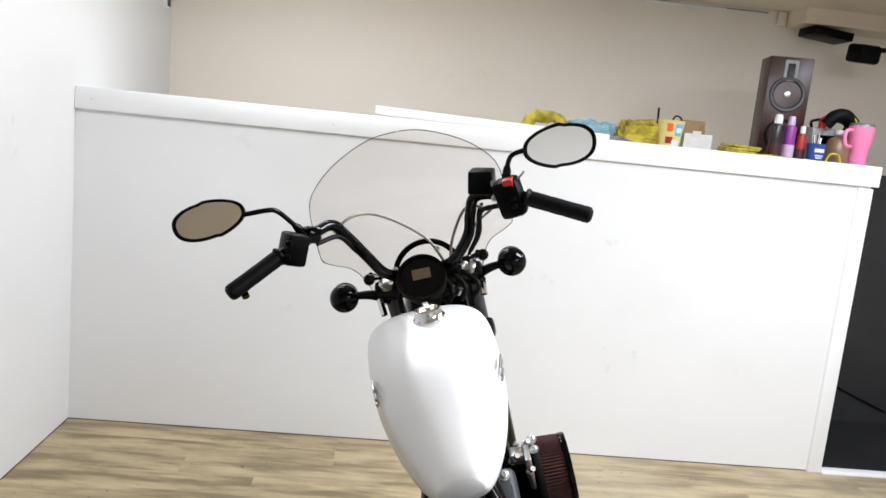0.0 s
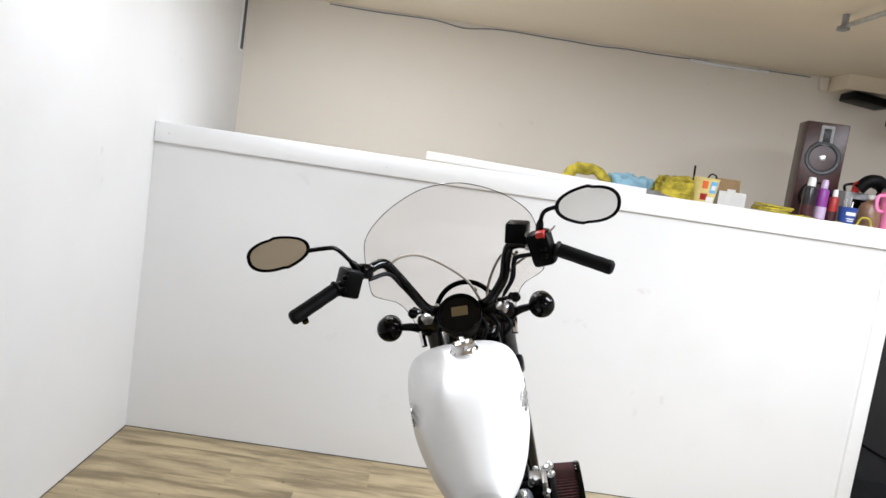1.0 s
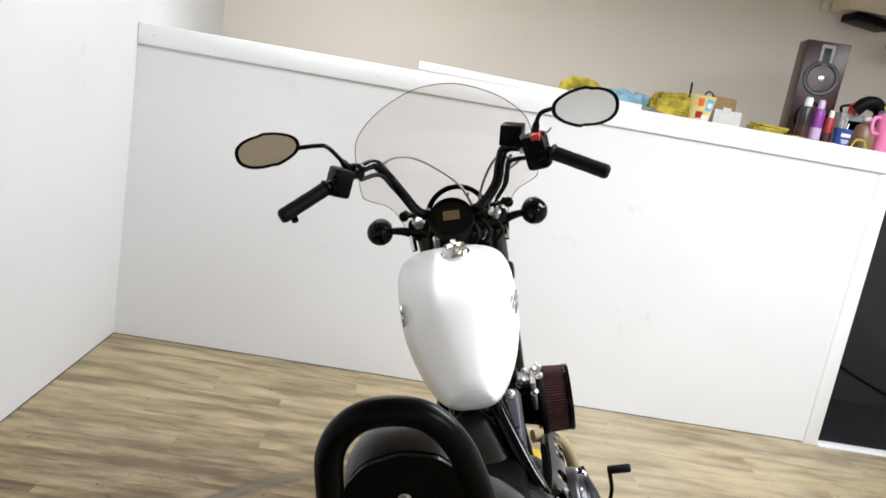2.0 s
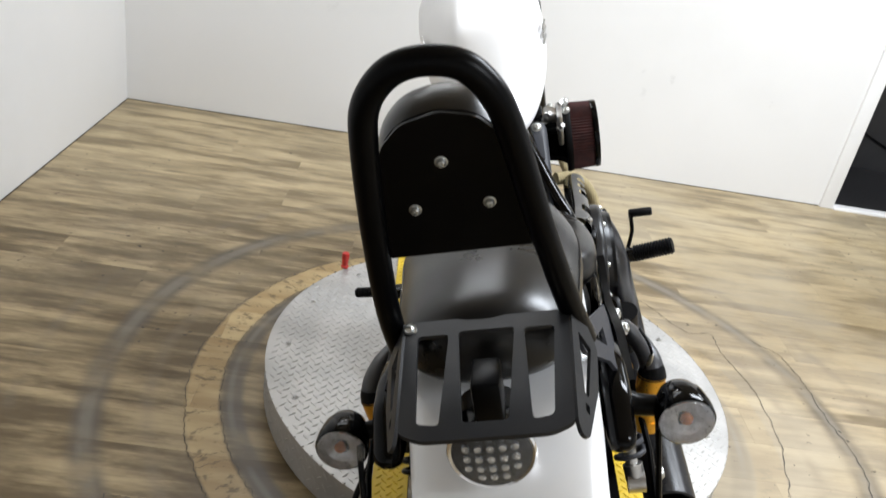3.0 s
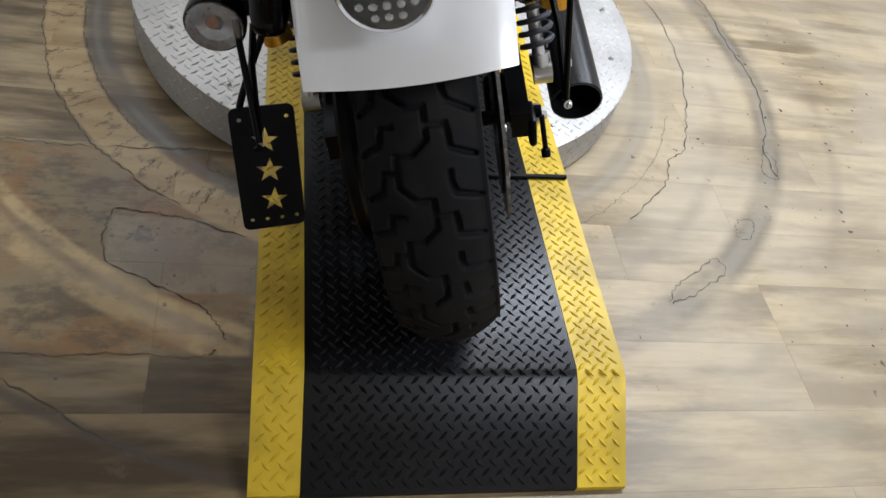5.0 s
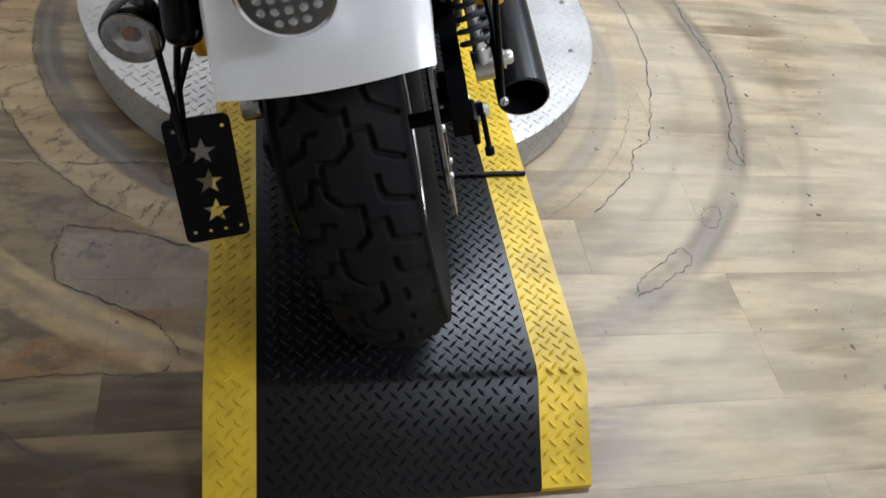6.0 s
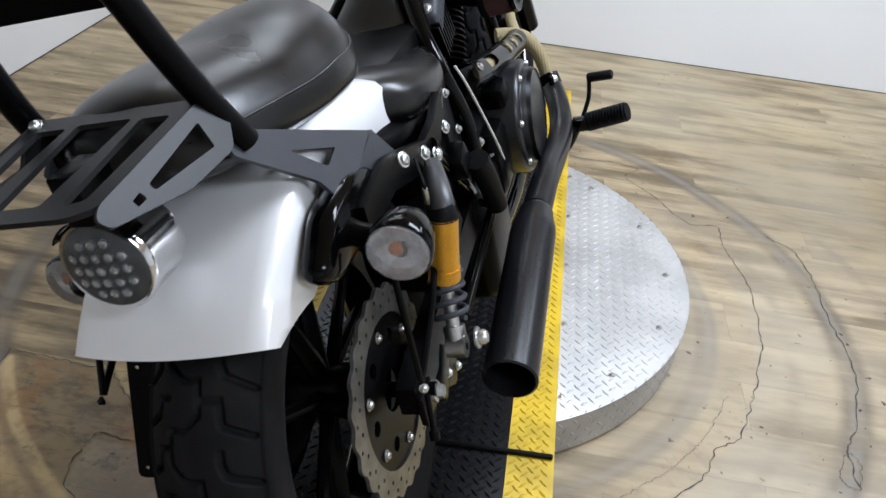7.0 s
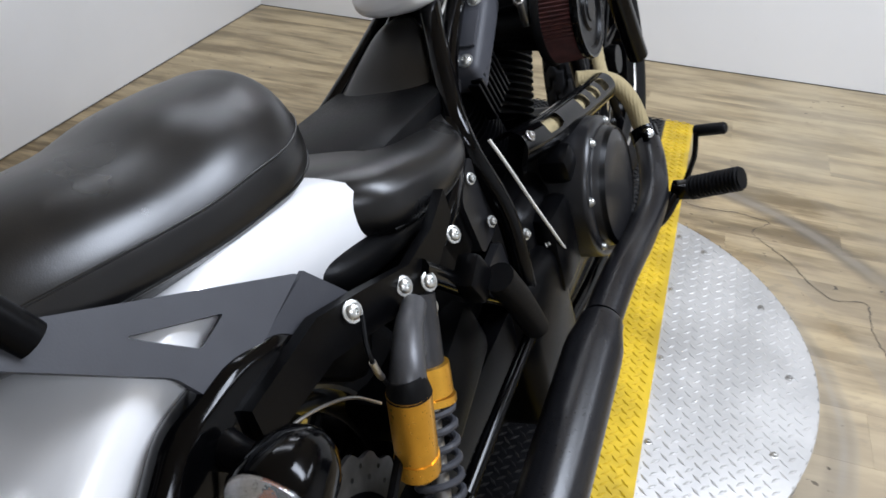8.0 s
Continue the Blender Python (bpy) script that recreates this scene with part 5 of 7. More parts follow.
for s in (-1, 1):
    sm = plane_matrix((0.006 + s * 0.09, -0.258, 0.797), (-0.04 * s, -1, -0.11), (-s * 0.5, -0.1, 0.9))
    if s < 0:
        sm = sm @ pose(0, 0, -0.004)
    side = [(-0.08, 0.004), (0.086, 0.004), (0.098, -0.002), (0.094, -0.014), (0.01, -0.040), (-0.06, -0.046), (-0.092, -0.020)]
    win = rounded2([(-0.052, -0.008), (0.038, -0.012), (0.038, -0.019), (-0.045, -0.032)], 0.003)
    small = rounded2([(0.05, -0.011), (0.062, -0.0115), (0.062, -0.018), (0.05, -0.0185)], 0.002)
    part("rack_side", plate(bmesh.new(), rounded2(side, 0.008), [win, small], 0.004, sm), RACK, rack, "folded side plate", smooth=False)
    # bracket plate to the strut, folded down along its outer edge
    a, b, c = V(0.135 * s, -0.172, 0.776), V(0.178 * s, 0.024, 0.681), V(0.180 * s, -0.100, 0.670)
    bmx = plane_matrix(a, b - a, a - c)
    inv = bmx.inverted()

    def to2(p):
        q = inv @ Vector((p[0] * s, p[1], p[2]))
        return (q.x, q.y)

    outline = [to2(p) for p in ((0.132, -0.192, 0.786), (0.178, 0.024, 0.681), (0.188, -0.100, 0.652), (0.184, -0.112, 0.662), (0.171, -0.123, 0.691), (0.139, -0.206, 0.764))]
    hole = rounded2([to2(p) for p in ((0.154, -0.130, 0.731), (0.169, -0.058, 0.699), (0.171, -0.092, 0.692), (0.158, -0.122, 0.722))], 0.004)
    br = part("bracket", plate(bmesh.new(), rounded2(outline, 0.006), [hole], 0.005, bmx @ pose(0, 0, -0.0025)), GREYSATIN, rack, "dark grey angled bracket with a triangular hole", smooth=False)
    bm = bmesh.new()
    loft(bm, [[(s * (x + o), y, z) for x, y, z, o in ((x0, y0, z0, -0.0025), (x0, y0, z0, 0.0025), (x1, y1, z1, 0.0025), (x1, y1, z1, -0.0025))] for x0, y0, z0, x1, y1, z1 in ((0.1785, 0.030, 0.680, 0.188, 0.07, 0.628), (0.1815, -0.040, 0.6665, 0.192, -0.02, 0.615), (0.187, -0.099, 0.653, 0.193, -0.085, 0.628))])
    part("bracket_fold", bm, GREYSATIN, br, smooth=False)
    br.location = (-0.032 if s > 0 else 0.034, 0.022, -0.013)
bm = bmesh.new()
box(bm, (0.004, -0.255, 0.765), (0.03, 0.05, 0.05), bevel=0.004)
part("rack_clamp", bm, SATIN, rack)
bolt(rack, (-0.077, -0.192, 0.806), (-0.2, -0.6, 0.7), 0.006, ZINC)

# sissy bar with back plate and pad
bar = part("sissy_bar", tube(bmesh.new(), [(-0.092, -0.165, 0.758), (-0.090, -0.195, 0.83), (-0.080, -0.226, 0.935), (-0.066, -0.252, 1.036), (-0.054, -0.263, 1.078), (-0.028, -0.271, 1.104), (0.004, -0.273, 1.110), (0.036, -0.271, 1.100), (0.057, -0.263, 1.070), (0.068, -0.25, 1.026), (0.082, -0.226, 0.935), (0.101, -0.195, 0.83), (0.118, -0.165, 0.752)], 0.0135, 16, 8), SATIN, bike, "dark tubular sissy bar with a black back pad")
BPM = plane_matrix((0.005, -0.228, 0.965), (1, 0, 0), (0, -0.27, 0.96))
dome = [(-0.082, -0.064), (0.074, -0.064), (0.064, 0.02), (0.052, 0.070), (0.034, 0.092), (0.0, 0.101), (-0.036, 0.092), (-0.058, 0.070), (-0.070, 0.02)]
part("back_plate", plate(bmesh.new(), rounded2(dome, 0.008), [], 0.004, BPM), SATIN, bar, "flat black back plate", smooth=False)
bm = bmesh.new()
rings = []
for k in range(9):
    t = k / 8
    inset = 0.012 * (1 - math.sin(math.pi * min(1.0, 0.12 + 0.76 * t)) ** 0.5)
    grow = 1.04 - inset * 9
    rings.append([BPM @ V(x * grow, y * grow, -0.004 - 0.045 * t) for x, y in rounded2(dome, 0.02, 6)])
loft(bm, rings)
part("back_pad", bm, SEAT, bar, "black padded backrest", angle=70)
for p in ((0.000, -0.2435, 1.0105), (-0.034, -0.2300, 0.960), (0.038, -0.2300, 0.960)):
    bolt(bar, p, (0, -0.96, -0.27), 0.0048)


bar.location = (-0.008, 0.01, 0.0)


# seats
def section(y, a, zt, zb, n=40, e=2.6, crown=0.0):
    ring = []
    zc = zb + (zt - zb) * 0.42
    for i in range(n):
        t = 2 * math.pi * i / n
        c, s = math.cos(t), math.sin(t)
        x = a * math.copysign(abs(c) ** (2 / e), c)
        h = (zt - zc) if s > 0 else (zc - zb)
        z = zc + h * math.copysign(abs(s) ** (2 / e), s)
        ring.append((x, y, z + crown * (x / a) ** 2))
    return ring


def smooth_sections(rows, steps=5, e=2.6):
    """Sections (y, half width, top, bottom, crown) run through a smooth curve."""
    keys = spline([Vector((r[0], r[1], r[2])) for r in rows], steps)
    keys2 = spline([Vector((r[0], r[3], r[4])) for r in rows], steps)
    return [section(k.x, max(0.004, k.y), k.z, q.y, 40, e, q.z) for k, q in zip(keys, keys2)]


rider = [(0.165, 0.115, 0.694, 0.605, 0), (0.205, 0.148, 0.690, 0.585, 0.004), (0.265, 0.160, 0.676, 0.568, 0.010), (0.335, 0.160, 0.658, 0.562, 0.014), (0.395, 0.146, 0.650, 0.568, 0.014), (0.44, 0.112, 0.654, 0.584, 0.008), (0.485, 0.088, 0.674, 0.612, 0.0), (0.53, 0.070, 0.707, 0.652, -0.008), (0.572, 0.052, 0.735, 0.685, -0.012), (0.598, 0.022, 0.740, 0.71, 0)]
part("rider_seat", loft(bmesh.new(), smooth_sections(rider, 6, 2.6)), SEAT, bike, "black vinyl scooped rider seat", angle=70)
for s in (-1, 1):
    pts = []
    for y, a, zt, zb, c in rider[1:-2]:
        z = zb + (zt - zb) * 0.22
        zc = zb + (zt - zb) * 0.42
        k = abs(z - zc) / (zc - zb)
        pts.append((s * (a * (1 - k ** 2.6) ** (1 / 2.6) + 0.0003), y, z + c))
    part("piping", tube(bmesh.new(), pts, 0.002, 6, 6), SEAT, bpy.data.objects["rider_seat"])
pill = [(-0.205, 0.03, 0.782, 0.745, 0), (-0.195, 0.075, 0.806, 0.725, -0.004), (-0.16, 0.105, 0.820, 0.715, -0.008), (-0.09, 0.122, 0.820, 0.705, -0.010), (0.0, 0.132, 0.814, 0.695, -0.012), (0.06, 0.137, 0.820, 0.695, -0.016), (0.11, 0.134, 0.820, 0.695, -0.018), (0.15, 0.120, 0.817, 0.70, -0.016), (0.18, 0.094, 0.812, 0.705, -0.010), (0.20, 0.062, 0.786, 0.71, -0.005), (0.210, 0.022, 0.755, 0.72, 0)]
pill = [(y, a * 0.92, zt, zb, c) for y, a, zt, zb, c in pill]
bpy.data.objects["rider_seat"].location.y = 0.01
base = [(0.085, 0.110, 0.645, 0.600, 0), (0.12, 0.132, 0.645, 0.582, 0), (0.19, 0.138, 0.63, 0.572, 0), (0.27, 0.134, 0.61, 0.562, 0), (0.36, 0.134, 0.60, 0.552, 0), (0.42, 0.125, 0.60, 0.555, 0), (0.45, 0.09, 0.60, 0.575, 0)]
part("seat_base", loft(bmesh.new(), smooth_sections(base, 5, 3.0)), PLASTIC, bike, "black plastic base under the seat", angle=60)
pseat = part("passenger_seat", loft(bmesh.new(), smooth_sections(pill, 5, 2.3)), SEAT, bike, "black vinyl passenger pillion pad with stitched piping", angle=70)
for s in (-1, 1):
    for frac, r in ((0.58, 0.0013), (0.30, 0.0014)):
        pts = []
        for y, a, zt, zb, c in pill[1:-1]:
            zc = zb + (zt - zb) * 0.42
            z = zb + (zt - zb) * frac
            h = (zt - zc) if z > zc else (zc - zb)
            k = min(1.0, abs(z - zc) / h)
            x = a * (1 - k ** 2.3) ** (1 / 2.3)
            pts.append((s * (x + 0.0003), y, z + c * (x / a) ** 2))
        part("piping", tube(bmesh.new(), pts, r, 6, 6), SEAT, pseat)
pseat.location.y = 0.01
# fuel tank
tank_rows = [(0.548, 0.040, 0.797, 0.765, 0, 2.2), (0.562, 0.052, 0.818, 0.752, -0.004, 2.3), (0.60, 0.071, 0.853, 0.745, -0.008, 2.4), (0.66, 0.094, 0.900, 0.745, -0.010, 2.5), (0.73, 0.115, 0.945, 0.755, -0.010, 2.6), (0.81, 0.132, 0.982, 0.77, -0.010, 2.5), (0.88, 0.1395, 1.002, 0.785, -0.010, 2.6), (0.935, 0.1425, 1.009, 0.80, -0.010, 3.0), (0.975, 0.141, 1.007, 0.82, -0.008, 3.4), (1.000, 0.134, 0.998, 0.84, -0.006, 3.6), (1.012, 0.110, 0.980, 0.86, -0.003, 3.4), (1.017, 0.06, 0.955, 0.88, 0, 3.0)]
flow = [spline([Vector((r[0], r[a], r[b])) for r in tank_rows], 5) for a, b in ((1, 2), (3, 4), (5, 5))]
tank = part("fuel_tank", loft(bmesh.new(), [section(p.x, p.y, p.z, q.y, 48, g.y, q.z) for p, q, g in zip(*flow)]), SILVER, bike, "silver pearl painted teardrop fuel tank", angle=70)
for v in tank.data.vertices:
    v.co.x -= 0.075 * (v.co.y - 0.69)
CP, CD = V(-0.004, 0.895, 1.0045), V(0, -0.16, 0.98)
cap = part("fuel_cap", lathe(bmesh.new(), [(0, -0.01), (0.034, -0.008), (0.0345, 0.002), (0.031, 0.006), (0.0285, 0.014), (0.027, 0.021), (0.022, 0.0245), (0.012, 0.026), (0, 0.026)], CP, CD, 40), CHROME, tank, "chrome screw fuel cap")
bm = bmesh.new()
box(bm, CP + V(0, -0.005, 0.0275), (0.012, 0.034, 0.004), pose(0, 0, 0, 9, 0, 12), 0.001)
part("cap_lock", bm, STEEL, cap)
for s in (-1, 1):
    bm = bmesh.new()
    for z0, w in ((0.90, 0.05), (0.885, 0.065), (0.87, 0.05)):
        box(bm, (s * 0.130 - 0.008, 0.80, z0 + 0.012), (0.004, w, 0.008), pose(0, 0, 0, 6, 0, s * -8), 0.001)
    part("tank_badge", bm, STEEL, tank, "small dark badge bars")

# engine: crankcase, cylinders, covers
bm = bmesh.new()
box(bm, (0.0, 0.74, 0.33), (0.30, 0.46, 0.26), bevel=0.05, segments=3)
box(bm, (0.0, 0.55, 0.40), (0.24, 0.16, 0.2), bevel=0.03)
engine = part("engine", bm, SATIN, bike, "black air-cooled V-twin engine")
CRANK = V(0, 0.74, 0.38)
for tilt, name in ((-30, "rear_cylinder"), (30, "front_cylinder")):
    d = V(0, math.sin(radians(tilt)), math.cos(radians(tilt)))
    base = CRANK + d * 0.13
    fins = bmesh.new()
    prof = []
    for i in range(11):
        h = i * 0.0125
        prof += [(0.058, h), (0.083, h + 0.001), (0.083, h + 0.0045), (0.058, h + 0.0055)]
    lathe(fins, prof, base, d, 40)
    cyl = part(name, fins, SATIN, engine, "finned black cylinder")
    bm = bmesh.new()
    box(bm, base + d * 0.185, (0.15, 0.15, 0.07), pose(0, 0, 0, -tilt, 0, 0), 0.018, 0.86)
    part("cylinder_head", bm, GREYSATIN, cyl)
    if tilt > 0:
        bm = bmesh.new()
        box(bm, base + d * 0.18 + V(0.088, 0, 0), (0.03, 0.085, 0.11), pose(0, 0, 0, -tilt, 0, 0), 0.010)
        part("head_cover", bm, SATIN, cyl)
        continue
    # the rear head's ribbed cover, which shows between seat and tank
    bm = bmesh.new()
    hm = plane_matrix((0.076, 0.655, 0.678), (1, 0, 0), (0, 0.79, 0.61))
    box(bm, (0, 0, 0), (0.062, 0.165, 0.045), None, 0.012, 0.82, 3)
    box(bm, (0, 0, 0.024), (0.040, 0.060, 0.006), None, 0.002)
    bmesh.ops.transform(bm, matrix=hm, verts=bm.verts)
    hc = part("head_cover", bm, GREYSATIN, cyl, "dark grey cylinder head cover")
    for y in (-0.052, 0.052):
        bolt(hc, hm @ V(0.008, y, 0.022), hm.to_3x3() @ V(0, 0, 1), 0.0085)
    for k in range(7):
        bm = bmesh.new()
        box(bm, (0.096, 0.60 + 0.012 * k, 0.60 + 0.004 * k), (0.018, 0.005, 0.075), pose(0, 0, 0, 28, 0, 0), 0.001, 1.0, 1)
        part("fin", bm, SATIN, cyl)
# clutch cover
COV = V(0.162, 0.750, 0.378)
cover = part("clutch_cover", lathe(bmesh.new(), [(0.118, -0.06), (0.117, 0.036), (0.1155, 0.042), (0.112, 0.046), (0.104, 0.048), (0.1005, 0.047), (0.099, 0.050), (0.098, 0.060), (0.0955, 0.0635), (0.091, 0.065), (0.05, 0.0665), (0, 0.067)], COV, (1, 0, 0), 56), COVER, engine, "round satin black clutch cover")
for i in range(7):
    a = radians(51.4 * i + 12)
    bolt(cover, COV + V(0.046, 0.107 * math.cos(a), 0.107 * math.sin(a)), (1, 0, 0), 0.006)
part("cover_ring", lathe(bmesh.new(), [(0.0905, 0.0640), (0.094, 0.0672), (0.0985, 0.0590)], COV, (1, 0, 0), 56), SATIN, cover)
bm = bmesh.new()
box(bm, (0.165, 0.655, 0.47), (0.05, 0.05, 0.05), pose(0, 0, 0, 20, 0, 0), 0.012)
box(bm, (0.155, 0.60, 0.36), (0.05, 0.10, 0.14), bevel=0.02)
part("engine_side", bm, SATIN, engine)
# unseen black blocks added to keep the gaps behind the engine dark
bm = bmesh.new()
box(bm, (0.04, 0.50, 0.27), (0.26, 0.20, 0.24), None, 0.03, 1.0, 3)
part("engine_filler", bm, SATIN, engine)
bm = bmesh.new()
box(bm, (0.06, 0.24, 0.40), (0.19, 0.16, 0.10), pose(0, 0, 0, 18, 0, 0), 0.02)
part("swingarm_filler", bm, PLASTIC, bike)
# side covers below the seat
for s in (-1, 1):
    bm = bmesh.new()
    pl = [(0.375, 0.555), (0.420, 0.598), (0.470, 0.545), (0.445, 0.475), (0.395, 0.468)]
    plate(bm, rounded2(pl, 0.012), [], 0.02, plane_matrix((s * 0.128 - 0.01, 0, 0), (0, 1, 0), (0, 0, 1)))
    part("side_cover", bm, COVER, bike, "black plastic side cover")
    bm = bmesh.new()
    plate(bm, rounded2([(0.385, 0.452), (0.440, 0.462), (0.455, 0.36), (0.41, 0.345)], 0.010), [circle2(0.425, 0.42, 0.006), circle2(0.43, 0.385, 0.006)], 0.012, plane_matrix((s * 0.138 - 0.006, 0, 0), (0, 1, 0), (0, 0, 1)))
    part("lower_cover", bm, COVER, bike, "black cover plate beside the swingarm")
    bm = bmesh.new()
    box(bm, (s * 0.10, 0.36, 0.53), (0.06, 0.10, 0.12), pose(0, 0, 0, 25, 0, 0), 0.012)
    part("electrics_box", bm, PLASTIC, bike)
for p in ((0.142, 0.405, 0.573), (0.145, 0.425, 0.50), (0.161, 0.557, 0.387), (0.166, 0.475, 0.45), (0.150, 0.43, 0.365)):
    bolt(bike, p, (1, -0.2, 0.2), 0.006)
bm = tube(bmesh.new(), [(0.05, 0.66, 0.74), (0.054, 0.60, 0.71), (0.063, 0.57, 0.655)], 0.0022, 8)
part("breather_hose", bm, WHITEWIRE, bike, "pale hose along the frame")
bm = tube(bmesh.new(), [(0.15, 0.47, 0.595), (0.162, 0.475, 0.56), (0.176, 0.51, 0.47), (0.180, 0.55, 0.40), (0.176, 0.585, 0.355), (0.165, 0.61, 0.335)], 0.0025, 8)
part("brake_wire", bm, WHITEWIRE, bike, "pale wire beside the engine")
bm = tube(bmesh.new(), [(0.196, 0.045, 0.626), (0.205, 0.026, 0.612), (0.208, 0.022, 0.594), (0.202, 0.034, 0.569), (0.195, 0.05, 0.54)], 0.0022, 8)
part("signal_wire", bm, RUBBER, bike)
part("wire_sleeve", tube(bmesh.new(), [(0.208, 0.0215, 0.597), (0.206, 0.026, 0.582), (0.2025, 0.033, 0.571)], 0.0032, 8), STEEL, bike, "bright wire sleeve")
part("brake_line", tube(bmesh.new(), [(0.17, -0.07, 0.591), (0.17, -0.045, 0.589), (0.17, -0.007, 0.573), (0.17, 0.027, 0.551), (0.17, 0.058, 0.517)], 0.0016, 8), STEEL, bike, "thin bright brake line")

# exhaust
part("muffler", lathe(bmesh.new(), [(0.0305, 0.0), (0.0325, 0.004), (0.0325, 0.012), (0.0405, 0.05), (0.0418, 0.07), (0.0425, 0.34), (0.0425, 0.411), (0.039, 0.413), (0.037, 0.40), (0.037, 0.26), (0, 0.25)], (0.238, 0.500, 0.2845), (0.003, -0.99, -0.125), 40), MUFFLER, bike, "matte black muffler")
pipe = tube(bmesh.new(), [(0.238, 0.505, 0.285), (0.243, 0.62, 0.291), (0.249, 0.76, 0.282), (0.253, 0.86, 0.292), (0.244, 0.93, 0.322), (0.228, 0.985, 0.345), (0.220, 1.0, 0.357)], (0.0285, 0.0235), 18, 5)
part("exhaust_pipe", pipe, MUFFLER, bike, "black exhaust pipe")
bm = tube(bmesh.new(), [(0.226, 0.990, 0.347), (0.2175, 1.003, 0.366)], 0.0265, 16, 1)
box(bm, (0.232, 0.972, 0.368), (0.012, 0.03, 0.022), bevel=0.003)
part("pipe_clamp", bm, GLOSS, bike)
bolt(bike, (0.238, 0.966, 0.372), (0.5, -0.7, 0.5), 0.006)
bm = tube(bmesh.new(), [(0.219, 1.001, 0.36), (0.212, 1.004, 0.40), (0.200, 1.002, 0.437), (0.180, 0.998, 0.466), (0.155, 0.985, 0.482), (0.12, 0.97, 0.49)], 0.0165, 14, 6)
part("front_header", bm, WRAP, bike, "tan wrapped exhaust header")
bm = tube(bmesh.new(), [(0.165, 0.99, 0.475), (0.15, 1.03, 0.495), (0.14, 1.065, 0.525)], 0.0125, 12, 5)
part("front_header", bm, WRAP, bike, "tan wrapped exhaust header")
RH = [(0.165, 0.985, 0.468), (0.160, 0.90, 0.479), (0.158, 0.78, 0.498), (0.154, 0.67, 0.518), (0.152, 0.635, 0.525)]
part("rear_header", tube(bmesh.new(), RH, 0.017, 14, 6), WRAP, bike, "tan wrapped exhaust header")


def shield_tube(path, r, thick, slots, n=40, steps=26):
    """A half-round sheet over a pipe with long holes cut out."""
    bm = bmesh.new()
    pts = spline(path, steps)
    grid = []
    total = len(pts) - 1
    for i, p in enumerate(pts):
        d = (pts[min(i + 1, total)] - pts[max(i - 1, 0)]).normalized()
        out = V(0.72, -0.2, 0.68)
        out = (out - d * out.dot(d)).normalized()
        side = d.cross(out)
        row = []
        for k in range(n + 1):
            a = radians(-115 + 230 * k / n)
            row.append(bm.verts.new(p + (out * math.cos(a) + side * math.sin(a)) * r))
        grid.append(row)
    for i in range(total):
        for k in range(n):
            t, a = (i + 0.5) / total, -115 + 230 * (k + 0.5) / n
            if any(((t - c) / w) ** 4 + (a / 30.0) ** 4 < 1 for c, w in slots):
                continue
            bm.faces.new((grid[i][k], grid[i][k + 1], grid[i + 1][k + 1], grid[i + 1][k]))
    got = bmesh.ops.solidify(bm, geom=list(bm.faces), thickness=thick)
    return bm


HS = [(0.164, 0.965, 0.472), (0.160, 0.89, 0.481), (0.158, 0.79, 0.497), (0.154, 0.67, 0.518), (0.150, 0.60, 0.533), (0.145, 0.54, 0.546)]
sh = part("heat_shield", shield_tube(HS, 0.0275, 0.002, [(0.13, 0.038), (0.26, 0.038), (0.39, 0.038), (0.66, 0.085)]), GLOSS, bike, "black slotted heat shield over the header", angle=60)
bolt(sh, (0.170, 0.560, 0.558), (0.86, 0, 0.5), 0.006, STEEL)

# pleated air filter
AF, AR = V(0.128, 0.80, 0.658), 0.076
bm = bmesh.new()
rings = []
for x, k in ((0.028, 1.0), (0.082, 0.96)):
    ring = []
    for i in range(144):
        a = 2 * math.pi * i / 144
        r = AR * k * (1.0 if i % 2 else 0.94)
        ring.append((AF.x + x, AF.y + r * math.cos(a), AF.z + r * math.sin(a)))
    rings.append(ring)
loft(bm, rings)
af = part("air_filter", bm, FILTER, bike, "dark red pleated air filter with a black end cap", smooth=False)
part("inner_rim", lathe(bmesh.new(), [(0.05, 0.018), (AR + 0.002, 0.018), (AR + 0.003, 0.024), (AR + 0.001, 0.031), (0.05, 0.031)], AF, (1, 0, 0), 48), RUBBER, af)
part("end_cap", lathe(bmesh.new(), [(AR * 0.93, 0.080), (AR * 0.92, 0.089), (AR * 0.8, 0.089), (AR * 0.74, 0.084), (0.034, 0.084), (0.03, 0.088), (0.02, 0.088), (0.018, 0.09), (0, 0.09)], AF, (1, 0, 0), 48), SATIN, af, "black end cap")
part("outer_rim", lathe(bmesh.new(), [(AR * 0.98, 0.078), (AR * 0.99, 0.084), (AR * 0.97, 0.0895), (AR * 0.925, 0.0895), (AR * 0.92, 0.084)], AF, (1, 0, 0), 56), GLOSS, af, "thin gloss black rim")
bm = bmesh.new()
lathe(bm, [(0.03, -0.08), (0.045, -0.05), (0.05, 0.0), (0.062, 0.018), (0, 0.019)], AF, (1, 0, 0), 28)
for i in range(5):
    a = radians(72 * i)
    tube(bm, [(AF.x - 0.05, AF.y + 0.045 * math.cos(a), AF.z + 0.045 * math.sin(a)), (AF.x + 0.015, AF.y + 0.058 * math.cos(a), AF.z + 0.058 * math.sin(a))], 0.007, 8, 1)
tb = part("throttle_body", bm, SATIN, bike, "black throttle body with bright fittings")
rng = random.Random(5)
